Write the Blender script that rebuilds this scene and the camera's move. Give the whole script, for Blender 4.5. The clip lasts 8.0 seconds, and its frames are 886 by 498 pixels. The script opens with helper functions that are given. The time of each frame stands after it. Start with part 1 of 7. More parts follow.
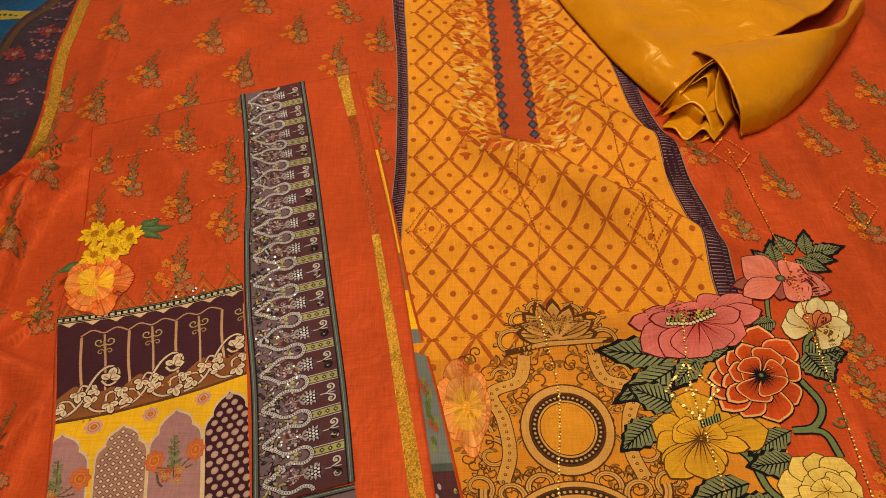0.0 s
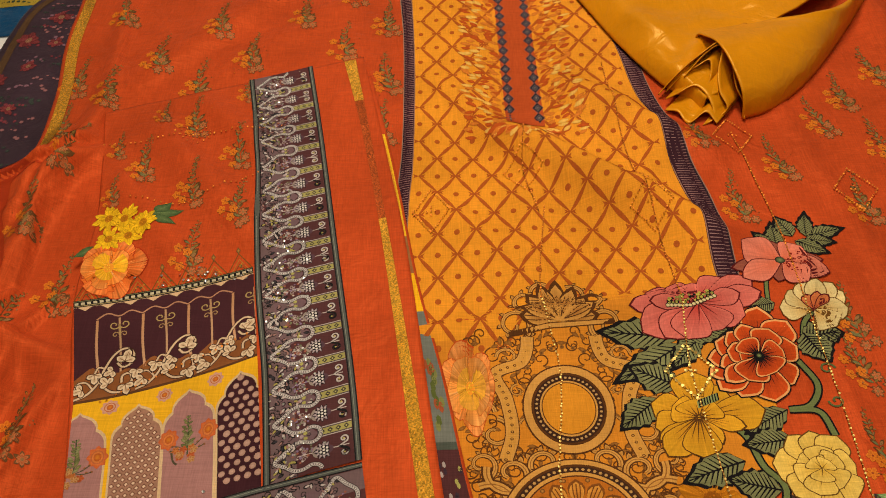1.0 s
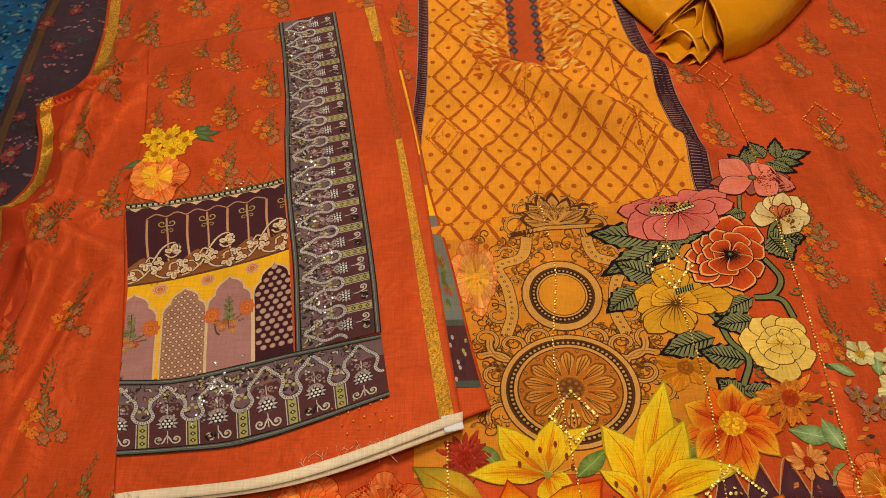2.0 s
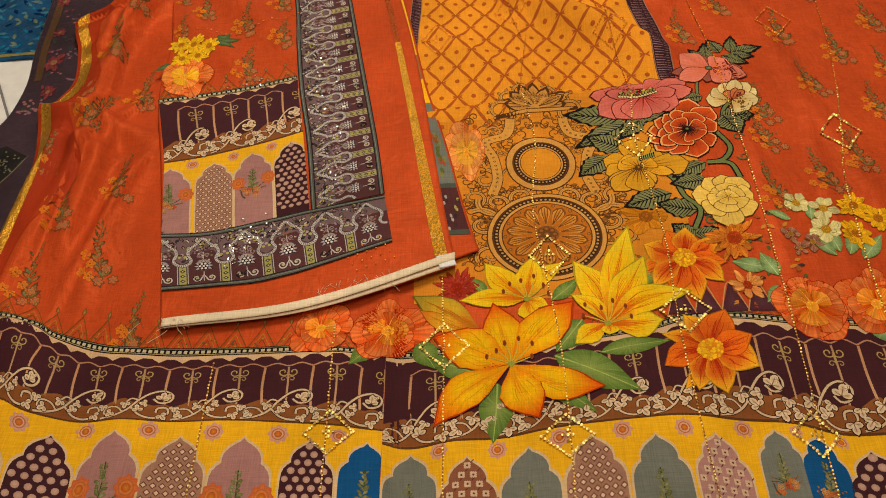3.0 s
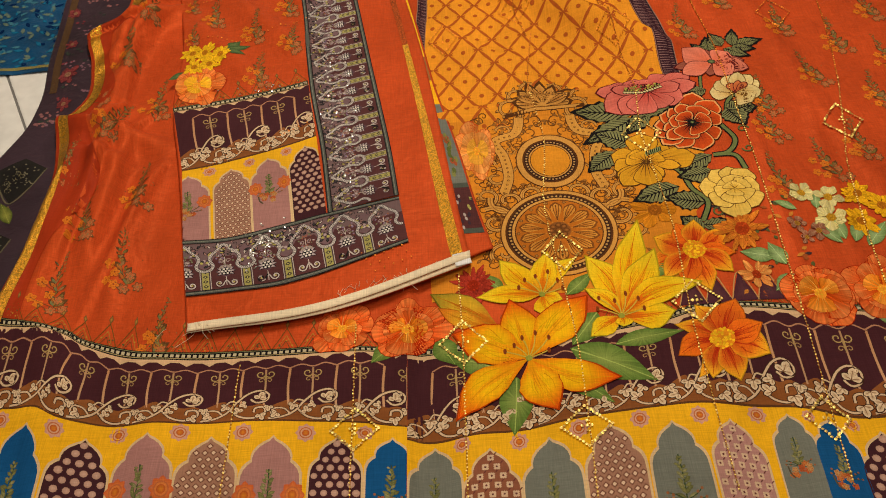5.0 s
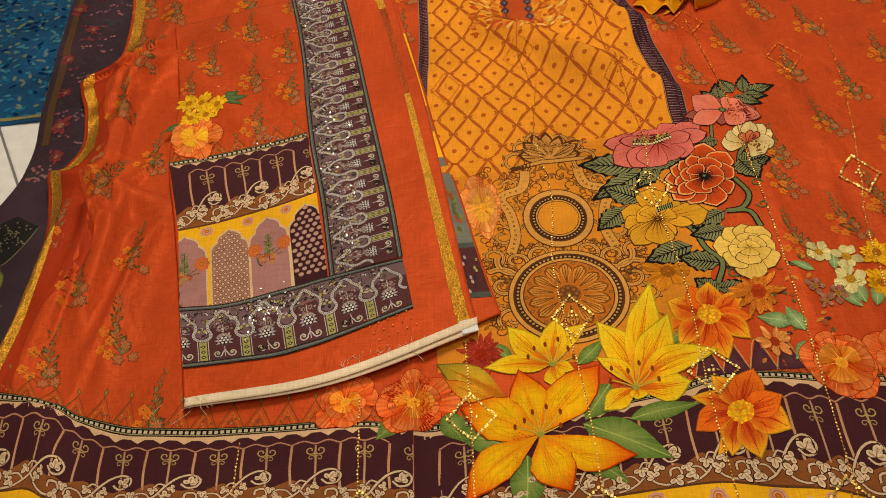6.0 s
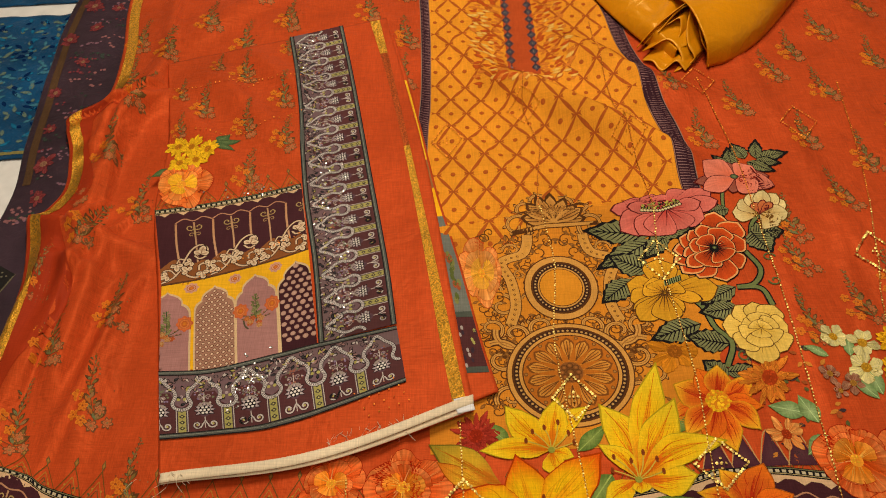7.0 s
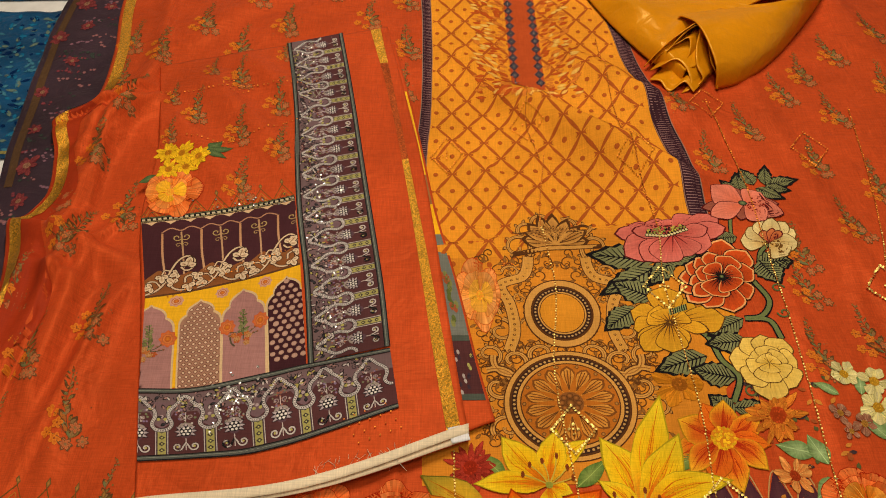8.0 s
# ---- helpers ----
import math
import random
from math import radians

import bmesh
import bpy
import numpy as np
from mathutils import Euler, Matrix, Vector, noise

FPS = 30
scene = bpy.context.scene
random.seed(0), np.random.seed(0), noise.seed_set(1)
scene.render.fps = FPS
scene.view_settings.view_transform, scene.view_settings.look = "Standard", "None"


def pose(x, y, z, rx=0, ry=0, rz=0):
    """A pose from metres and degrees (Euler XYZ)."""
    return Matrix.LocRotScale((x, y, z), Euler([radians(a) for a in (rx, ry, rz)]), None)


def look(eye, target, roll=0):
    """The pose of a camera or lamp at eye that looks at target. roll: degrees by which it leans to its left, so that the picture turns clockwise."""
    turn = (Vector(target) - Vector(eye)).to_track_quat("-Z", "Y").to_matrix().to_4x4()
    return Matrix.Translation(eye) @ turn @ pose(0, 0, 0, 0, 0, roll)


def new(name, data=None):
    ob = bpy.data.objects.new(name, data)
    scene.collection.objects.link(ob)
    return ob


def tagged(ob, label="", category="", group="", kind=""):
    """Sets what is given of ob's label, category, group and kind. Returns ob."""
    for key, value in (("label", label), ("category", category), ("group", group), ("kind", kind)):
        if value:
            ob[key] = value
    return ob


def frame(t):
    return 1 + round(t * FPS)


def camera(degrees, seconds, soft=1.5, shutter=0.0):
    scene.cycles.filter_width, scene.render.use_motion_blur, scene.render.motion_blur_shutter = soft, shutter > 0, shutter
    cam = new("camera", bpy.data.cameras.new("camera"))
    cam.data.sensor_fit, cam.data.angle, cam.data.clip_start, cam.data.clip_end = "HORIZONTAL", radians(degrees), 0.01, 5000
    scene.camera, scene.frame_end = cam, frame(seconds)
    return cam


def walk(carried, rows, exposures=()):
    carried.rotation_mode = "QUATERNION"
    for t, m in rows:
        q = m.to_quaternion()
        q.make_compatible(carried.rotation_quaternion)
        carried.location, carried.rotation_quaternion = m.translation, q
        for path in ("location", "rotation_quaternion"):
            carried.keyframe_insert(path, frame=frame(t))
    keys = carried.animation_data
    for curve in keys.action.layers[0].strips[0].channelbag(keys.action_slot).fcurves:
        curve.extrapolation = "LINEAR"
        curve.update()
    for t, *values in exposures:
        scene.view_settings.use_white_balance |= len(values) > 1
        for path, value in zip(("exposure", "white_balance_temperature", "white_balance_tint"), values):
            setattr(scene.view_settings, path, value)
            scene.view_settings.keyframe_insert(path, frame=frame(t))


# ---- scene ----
cam = camera(48.7, 8.0, 1.0)
METRES, EYE, TILT, LEAN, TURN = 0.65, 0.72, -44.6, 0.0, 0.0
PATH = [
    (0, (0.03, 0.014, 0.808), (0.006, 1.428, -0.606), -2.6),
    (0.5, (0.031, 0.012, 0.827), (-0.004, 1.409, -0.603), -2.8),
    (1, (0.041, 0.004, 0.831), (-0.014, 1.382, -0.617), -3.8),
    (1.2, (0.039, -0.002, 0.827), (-0.011, 1.377, -0.621), -3.7),
    (2.3, (0.032, -0.274, 0.886), (-0.03, 1.106, -0.56), -3.0),
    (2.4, (0.035, -0.309, 0.894), (-0.026, 1.063, -0.559), -3.2),
    (2.5, (0.036, -0.341, 0.894), (-0.023, 1.034, -0.557), -2.9),
    (3, (0.043, -0.4, 0.879), (-0.022, 0.964, -0.582), -4.1),
    (3.5, (0.035, -0.423, 0.895), (-0.035, 0.936, -0.571), -4.8),
    (4, (0.032, -0.433, 0.902), (-0.041, 0.918, -0.57), -5.1),
    (4.2, (0.026, -0.436, 0.904), (-0.037, 0.914, -0.57), -4.8),
    (5.5, (0.027, -0.378, 0.915), (-0.043, 0.976, -0.555), -6.4),
    (6, (0.023, -0.331, 0.928), (-0.043, 1.027, -0.539), -6.3),
    (6.5, (0.02, -0.29, 0.927), (-0.036, 1.08, -0.529), -5.0),
    (7, (0.015, -0.241, 0.93), (-0.028, 1.136, -0.52), -3.5),
    (7.5, (0.011, -0.224, 0.92), (-0.02, 1.164, -0.519), -2.3),
    (8, (0.001, -0.199, 0.903), (-0.015, 1.193, -0.533), -0.8),
]
walk(cam, [(t, look(eye, target, roll)) for t, eye, target, roll in PATH])

# ---------- world, lamps, exposure ----------
scene.view_settings.exposure = 0.0
world = bpy.data.worlds.new("world")
scene.world = world
world.use_nodes = True
world.node_tree.nodes["Background"].inputs[0].default_value = (0.9, 0.85, 0.78, 1)
world.node_tree.nodes["Background"].inputs[1].default_value = 0.02


def area(name, x, y, z, sx, sy, watts, colour=(1.0, 0.88, 0.72)):
    lamp = bpy.data.lights.new(name, "AREA")
    lamp.shape, lamp.size, lamp.size_y, lamp.energy, lamp.color = "RECTANGLE", sx, sy, watts, colour
    ob = new(name, lamp)
    ob.location = (x, y, z)
    return ob


area("ceiling_lamp", 0.10, 1.30, 1.95, 0.16, 1.0, 34)
area("ceiling_lamp", -0.1, -0.6, 2.3, 0.16, 1.2, 19)


# ---------- materials ----------
def nodes_of(name):
    m = bpy.data.materials.new(name)
    m.use_nodes = True
    t = m.node_tree
    return m, t, t.nodes["Principled BSDF"]


def add(t, kind, **values):
    n = t.nodes.new(kind)
    for k, v in values.items():
        n.inputs[k].default_value = v
    return n


def mixed(t, mode, factor, a, b):
    n = t.nodes.new("ShaderNodeMix")
    n.data_type, n.blend_type = "RGBA", mode
    for socket, value in ((n.inputs[0], factor), (n.inputs[6], a), (n.inputs[7], b)):
        if isinstance(value, bpy.types.NodeSocket):
            t.links.new(value, socket)
        else:
            socket.default_value = value
    return n.outputs[2]


def cloth(name, colour=None, rough=0.6, sheen=0.15, weave=1500.0, bump=0.12, slub=0.18, crinkle=0.25, metal=0.0, spec=0.2, aniso=0.0, streak=0.09, tint=None):
    """Woven cloth; without a colour it takes the dye of the print that carries it."""
    m, t, b = nodes_of(name)
    co = t.nodes.new("ShaderNodeTexCoord").outputs["Object"]
    if colour is None:
        base = t.nodes.new("ShaderNodeVertexColor")
        base.layer_name = "dye"
        base = base.outputs[0]
    else:
        base = t.nodes.new("ShaderNodeRGB")
        base.outputs[0].default_value = (*colour, 1)
        base = base.outputs[0]
    # broad unevenness of the dye
    broad = add(t, "ShaderNodeTexNoise", Scale=9.0, Detail=5.0, Roughness=0.6)
    t.links.new(co, broad.inputs["Vector"])
    ramp = add(t, "ShaderNodeMapRange", **{"From Min": 0.3, "From Max": 0.7, "To Min": 1.0 - slub, "To Max": 1.0 + slub * 0.5})
    t.links.new(broad.outputs[0], ramp.inputs[0])
    base = mixed(t, "MULTIPLY", 1.0, base, ramp.outputs[0])
    # slubby yarns, lengthwise and crosswise
    yarns = None
    for sx, sy in ((1300.0, 45.0), (45.0, 1300.0)):
        mp = add(t, "ShaderNodeMapping", Scale=(sx, sy, 30.0))
        t.links.new(co, mp.inputs["Vector"])
        n = add(t, "ShaderNodeTexNoise", Scale=1.0, Detail=2.0)
        t.links.new(mp.outputs[0], n.inputs["Vector"])
        r = add(t, "ShaderNodeMapRange", **{"From Min": 0.3, "From Max": 0.7, "To Min": 1.0 - streak, "To Max": 1.0 + streak})
        t.links.new(n.outputs[0], r.inputs[0])
        base = mixed(t, "MULTIPLY", 1.0, base, r.outputs[0])
        if yarns is None:
            yarns = n.outputs[0]
        else:
            a = t.nodes.new("ShaderNodeMath")
            t.links.new(yarns, a.inputs[0])
            t.links.new(n.outputs[0], a.inputs[1])
            yarns = a.outputs[0]
    t.links.new(base, b.inputs["Base Color"])
    # weave relief under soft crumples
    fine = add(t, "ShaderNodeBump", Strength=bump, Distance=0.0004)
    t.links.new(yarns, fine.inputs["Height"])
    crumple = add(t, "ShaderNodeTexNoise", Scale=26.0, Detail=4.0, Roughness=0.5, Distortion=0.6)
    t.links.new(co, crumple.inputs["Vector"])
    soft = add(t, "ShaderNodeBump", Strength=crinkle, Distance=0.006)
    t.links.new(crumple.outputs[0], soft.inputs["Height"])
    t.links.new(fine.outputs[0], soft.inputs["Normal"])
    t.links.new(soft.outputs[0], b.inputs["Normal"])
    b.inputs["Roughness"].default_value = rough
    b.inputs["Metallic"].default_value = metal
    b.inputs["Specular IOR Level"].default_value = spec
    b.inputs["Sheen Weight"].default_value = sheen
    if tint:
        b.inputs["Specular Tint"].default_value = (*tint, 1)
    b.inputs["Sheen Roughness"].default_value = 0.4
    b.inputs["Anisotropic"].default_value = aniso
    return m


ORANGE = (0.50, 0.064, 0.014)
SILK = cloth("orange_silk", ORANGE, 0.50, 0.0, spec=0.24, crinkle=0.8, metal=0.08, streak=0.13, tint=(1.0, 0.28, 0.06))
PRINT = cloth("printed_cotton", None, 0.8, 0.0, streak=0.11, spec=0.025, crinkle=0.4)
PRINT_SILK = cloth("printed_silk", None, 0.65, 0.0, spec=0.06)
SATIN = cloth("mustard_satin", (0.63, 0.235, 0.003), 0.34, 0.0, bump=0.05, slub=0.14, crinkle=0.7, spec=0.8, aniso=0.4, streak=0.05, tint=(1.0, 0.62, 0.16))
BLUE = cloth("blue_cloth", (0.004, 0.058, 0.145), 0.45, 0.1, crinkle=0.9, slub=0.5)
PLUM = cloth("plum_cloth", (0.036, 0.017, 0.026), 0.6, 0.12, crinkle=0.5, slub=0.4)
SELVAGE = cloth("undyed_selvage", (0.74, 0.60, 0.42), 0.7, 0.1)


def metallic(name, colour, rough, sparkle=0.0, size=900.0):
    m, t, b = nodes_of(name)
    co = t.nodes.new("ShaderNodeTexCoord").outputs["Object"]
    v = add(t, "ShaderNodeTexVoronoi", Scale=size)
    t.links.new(co, v.inputs["Vector"])
    r = add(t, "ShaderNodeMapRange", **{"To Min": 0.35, "To Max": 1.5})
    t.links.new(v.outputs["Color"], r.inputs[0])
    t.links.new(mixed(t, "MULTIPLY", 1.0, (*colour, 1), r.outputs[0]), b.inputs["Base Color"])
    bp = add(t, "ShaderNodeBump", Strength=sparkle, Distance=0.001)
    t.links.new(v.outputs["Distance"], bp.inputs["Height"])
    t.links.new(bp.outputs[0], b.inputs["Normal"])
    b.inputs["Metallic"].default_value, b.inputs["Roughness"].default_value = 0.85, rough
    return m


ZARI = metallic("gold_zari", (0.75, 0.36, 0.03), 0.38, 0.9, 700.0)
ZARI_DULL = metallic("dull_zari", (0.42, 0.075, 0.012), 0.5, 0.5, 700.0)
SEQUIN = metallic("gold_sequin", (1.0, 0.70, 0.20), 0.50)
COPPER = metallic("copper_thread", (0.78, 0.27, 0.035), 0.60, 0.2, 500.0)
SILVER = metallic("silver_sequin", (0.85, 0.82, 0.75), 0.2)


def plain(name, colour, rough, scale=40.0, vary=0.08, bump=0.05):
    m, t, b = nodes_of(name)
    co = t.nodes.new("ShaderNodeTexCoord").outputs["Object"]
    n = add(t, "ShaderNodeTexNoise", Scale=scale, Detail=6.0)
    t.links.new(co, n.inputs["Vector"])
    r = add(t, "ShaderNodeMapRange", **{"From Min": 0.3, "From Max": 0.7, "To Min": 1 - vary, "To Max": 1 + vary})
    t.links.new(n.outputs[0], r.inputs[0])
    t.links.new(mixed(t, "MULTIPLY", 1.0, (*colour, 1), r.outputs[0]), b.inputs["Base Color"])
    bp = add(t, "ShaderNodeBump", Strength=bump, Distance=0.002)
    t.links.new(n.outputs[0], bp.inputs["Height"])
    t.links.new(bp.outputs[0], b.inputs["Normal"])
    b.inputs["Roughness"].default_value = rough
    return m


TILE = plain("glazed_tile", (0.72, 0.70, 0.66), 0.25)
GROUT = plain("grout", (0.16, 0.15, 0.14), 0.9)
WALL = plain("wall_paint", (0.50, 0.46, 0.40), 0.8)
WHITE = plain("ceiling_paint", (0.8, 0.79, 0.76), 0.8)


# ---------- heights of the lying cloth ----------
def ridge(x, y, ax, ay, bx, by, amp, wide, skew=0.0):
    """A soft fold along a line, tapering off at both ends."""
    dx, dy = bx - ax, by - ay
    ll = math.hypot(dx, dy)
    u = ((x - ax) * dx + (y - ay) * dy) / ll ** 2
    d = ((x - ax) * dy - (y - ay) * dx) / ll
    ends = 1 / (1 + np.exp(-(u + 0.02) * 14)) / (1 + np.exp((u - 1.02) * 14))
    w = wide * np.where(d > 0, 1 + skew, 1 - skew)
    return amp * np.exp(-(d / w) ** 2) * ends


FOLDS = [
    (0.10, 0.99, 0.33, 0.79, 0.026, 0.030, 0.35), (0.20, 1.06, 0.36, 0.93, 0.018, 0.024, 0.2), (0.02, 1.0, 0.22, 0.81, -0.008, 0.024, 0.0),
    (-0.03, 0.665, 0.25, 0.70, 0.010, 0.018, 0.5), (0.0, 1.12, 0.09, 0.98, 0.009, 0.018, 0.0), (0.30, 1.0, 0.25, 0.86, 0.006, 0.015, 0.0),
    (0.13, 0.98, 0.10, 0.72, 0.006, 0.020, 0.0), (0.12, 0.80, 0.12, 0.66, 0.004, 0.018, 0.2), (-0.02, 0.90, 0.10, 0.76, 0.007, 0.018, 0.2), (0.16, 1.12, 0.27, 1.03, 0.008, 0.016, 0.2),
    (-0.058, 0.42, -0.060, -0.05, 0.005, 0.012, 0.3), (-0.52, 0.36, -0.44, 0.22, 0.011, 0.024, 0.3), (-0.47, 0.20, -0.44, 0.0, 0.006, 0.02, 0.0),
]
FOLDS_SIDE = [
    (-0.450, 1.000, -0.572, 0.925, 0.016, 0.010, 0.7), (-0.487, 0.905, -0.478, 0.740, 0.013, 0.009, 0.7), (-0.478, 0.740, -0.510, 0.690, 0.012, 0.008, -0.6), (-0.480, 0.640, -0.505, 0.440, 0.015, 0.009, 0.7),
    (-0.530, 0.640, -0.565, 0.350, 0.012, 0.009, -0.7), (-0.425, 0.735, -0.470, 0.655, 0.009, 0.008, 0.6), (-0.520, 0.860, -0.500, 1.020, 0.010, 0.010, -0.6), (-0.400, 0.600, -0.455, 0.350, 0.009, 0.010, 0.6),
    (-0.476, 1.42, -0.452, 1.05, 0.010, 0.014, 0.4), (-0.455, 1.05, -0.50, 0.80, 0.018, 0.020, 0.3), (-0.40, 0.98, -0.57, 0.90, 0.014, 0.022, 0.2), (-0.43, 0.99, -0.53, 0.86, 0.010, 0.012, 0.3), (-0.53, 0.64, -0.44, 0.60, 0.009, 0.014, 0.3), (-0.50, 0.60, -0.53, 0.36, 0.010, 0.014, 0.3),
    (-0.50, 0.80, -0.49, 0.60, 0.018, 0.018, 0.4), (-0.58, 0.72, -0.42, 0.655, 0.017, 0.016, 0.4), (-0.46, 0.66, -0.47, 0.44, 0.022, 0.020, 0.4),
    (-0.535, 0.70, -0.53, 0.46, 0.014, 0.018, 0.0), (-0.41, 0.58, -0.43, 0.36, 0.012, 0.016, 0.0), (-0.20, 1.40, -0.42, 1.13, 0.012, 0.034, 0.3),
    (-0.10, 1.35, -0.30, 1.15, 0.006, 0.028, 0.0), (0.45, 1.05, 0.55, 0.45, 0.004, 0.014, 0.0), (0.42, 0.76, 0.41, 0.30, 0.003, 0.010, 0.0),
    (0.60, 1.45, 0.66, 1.10, 0.014, 0.035, 0.2), (0.36, 0.98, 0.46, 0.80, 0.004, 0.02, 0.0), (0.50, 0.66, 0.48, 0.36, 0.003, 0.009, 0.0),
]


def waves(x, y, s, amp):
    return amp * (np.sin(x * 21 * s + 2.1 * np.sin(y * 9 * s)) * np.sin(y * 17 * s + 1.7 * np.sin(x * 11 * s + 1.3)) + 0.5 * np.sin(x * 43 * s + y * 31 * s + 2 * np.sin(y * 19 * s)))


def h_kameez(x, y):
    x, y = np.asarray(x, float), np.asarray(y, float)
    z = waves(x, y, 1.0, 0.0011) + waves(x + 3, y, 0.45, 0.0018)
    for f in FOLDS + FOLDS_SIDE:
        z = z + ridge(x, y, *f)
    hem = np.clip((0.34 - y) / 0.2, 0, 1) * 0.0048 * np.sin(x * 38 + 1.5 * np.sin(x * 17) + y * 6)
    return z + hem + 0.006


FOLDS_TOP = [
    (-0.37, 1.03, -0.22, 0.83, 0.011, 0.026, 0.3), (-0.40, 0.93, -0.29, 0.78, 0.010, 0.022, 0.2), (-0.31, 1.07, -0.21, 0.95, 0.009, 0.020, 0.0),
    (-0.16, 0.46, -0.20, 0.37, 0.003, 0.02, 0.0), (-0.36, 0.47, -0.15, 0.47, 0.002, 0.030, 0.2), (-0.04, 0.9, -0.03, 0.5, 0.002, 0.02, 0.0),
]


def h_fold(x, y):
    x, y = np.asarray(x, float), np.asarray(y, float)
    z = waves(x + 1, y + 2, 0.9, 0.0009)
    for f in FOLDS_TOP:
        z = z + ridge(x, y, *f)
    return z + 0.019


def h_under(x, y):
    return np.asarray(x, float) * 0 + 0.0135 + 0.0006 * np.sin(np.asarray(y) * 40)


# ---------- curves and meshes ----------
def resample(p, n):
    """n points at even steps along a smooth curve through p."""
    p = np.asarray(p, float)
    if len(p) > 2:
        q = np.vstack([2 * p[0] - p[1], p, 2 * p[-1] - p[-2]])
        u = np.linspace(0, 1, 12, endpoint=False)[:, None]
        out = [0.5 * (2 * q[i + 1] + (q[i + 2] - q[i]) * u + (2 * q[i] - 5 * q[i + 1] + 4 * q[i + 2] - q[i + 3]) * u ** 2
                      + (3 * q[i + 1] - q[i] - 3 * q[i + 2] + q[i + 3]) * u ** 3) for i in range(len(p) - 1)]
        p = np.vstack(out + [p[-1:]])
    s = np.concatenate([[0], np.cumsum(np.hypot(*np.diff(p, axis=0).T))])
    g = np.linspace(0, s[-1], n)
    return np.column_stack([np.interp(g, s, p[:, 0]), np.interp(g, s, p[:, 1])])


def length(p):
    return float(np.hypot(*np.diff(np.asarray(p, float), axis=0).T).sum())


class Band:
    """Cloth between two curves: (u, v) to the plan, u along, v from the first curve to the second, both 0 to 1."""

    def __init__(self, a, b, n=240):
        self.a, self.b, self.n = resample(a, n), resample(b, n), n
        self.long = 0.5 * (length(self.a) + length(self.b))
        self.wide = float(np.hypot(*(self.a - self.b).T).mean())

    def at(self, p):
        p = np.asarray(p, float)
        k = np.arange(self.n) / (self.n - 1)
        ex = np.column_stack([np.interp(p[:, 0], k, self.a[:, i]) + (np.interp(p[:, 0], k, self.b[:, i]) - np.interp(p[:, 0], k, self.a[:, i])) * p[:, 1] for i in (0, 1)])
        over = (p[:, 0] - np.clip(p[:, 0], 0, 1))[:, None]
        return ex + over * (self.a[-1] - self.a[0])

    def metric(self, p):
        """The same from metres along and across, kept between the band's ends."""
        p = np.asarray(p, float) * 1.0
        p[:, 0] = np.clip(p[:, 0], 0.0, self.long)
        return self.at(np.column_stack([p[:, 0] / self.long, p[:, 1] / self.wide]))


def placed(x, y, turn=0.0, size=1.0, flat=1.0, shear=0.0):
    c, s = math.cos(radians(turn)), math.sin(radians(turn))

    def go(p):
        p = np.asarray(p, float) * size * np.array([1.0, flat])
        px = p[:, 0] + shear * p[:, 1]
        return np.column_stack([x + c * px - s * p[:, 1], y + s * px + c * p[:, 1]])
    return go


def mesh_object(name, verts, faces, material, parent=None, colours=None, smooth=True, label=""):
    me = bpy.data.meshes.new(name)
    me.from_pydata(verts, [], faces)
    if colours is not None:
        layer = me.color_attributes.new("dye", "FLOAT_COLOR", "POINT")
        layer.data.foreach_set("color", np.column_stack([colours, np.ones(len(colours))]).astype(np.float32).ravel())
    if smooth:
        me.polygons.foreach_set("use_smooth", [True] * len(me.polygons))
    me.materials.append(material)
    ob = new(name, me)
    if parent:
        ob.parent = parent
    return tagged(ob, label) if label else ob


def thing(name, label, category, group="", kind=""):
    return tagged(new(name), label, category, group, kind)


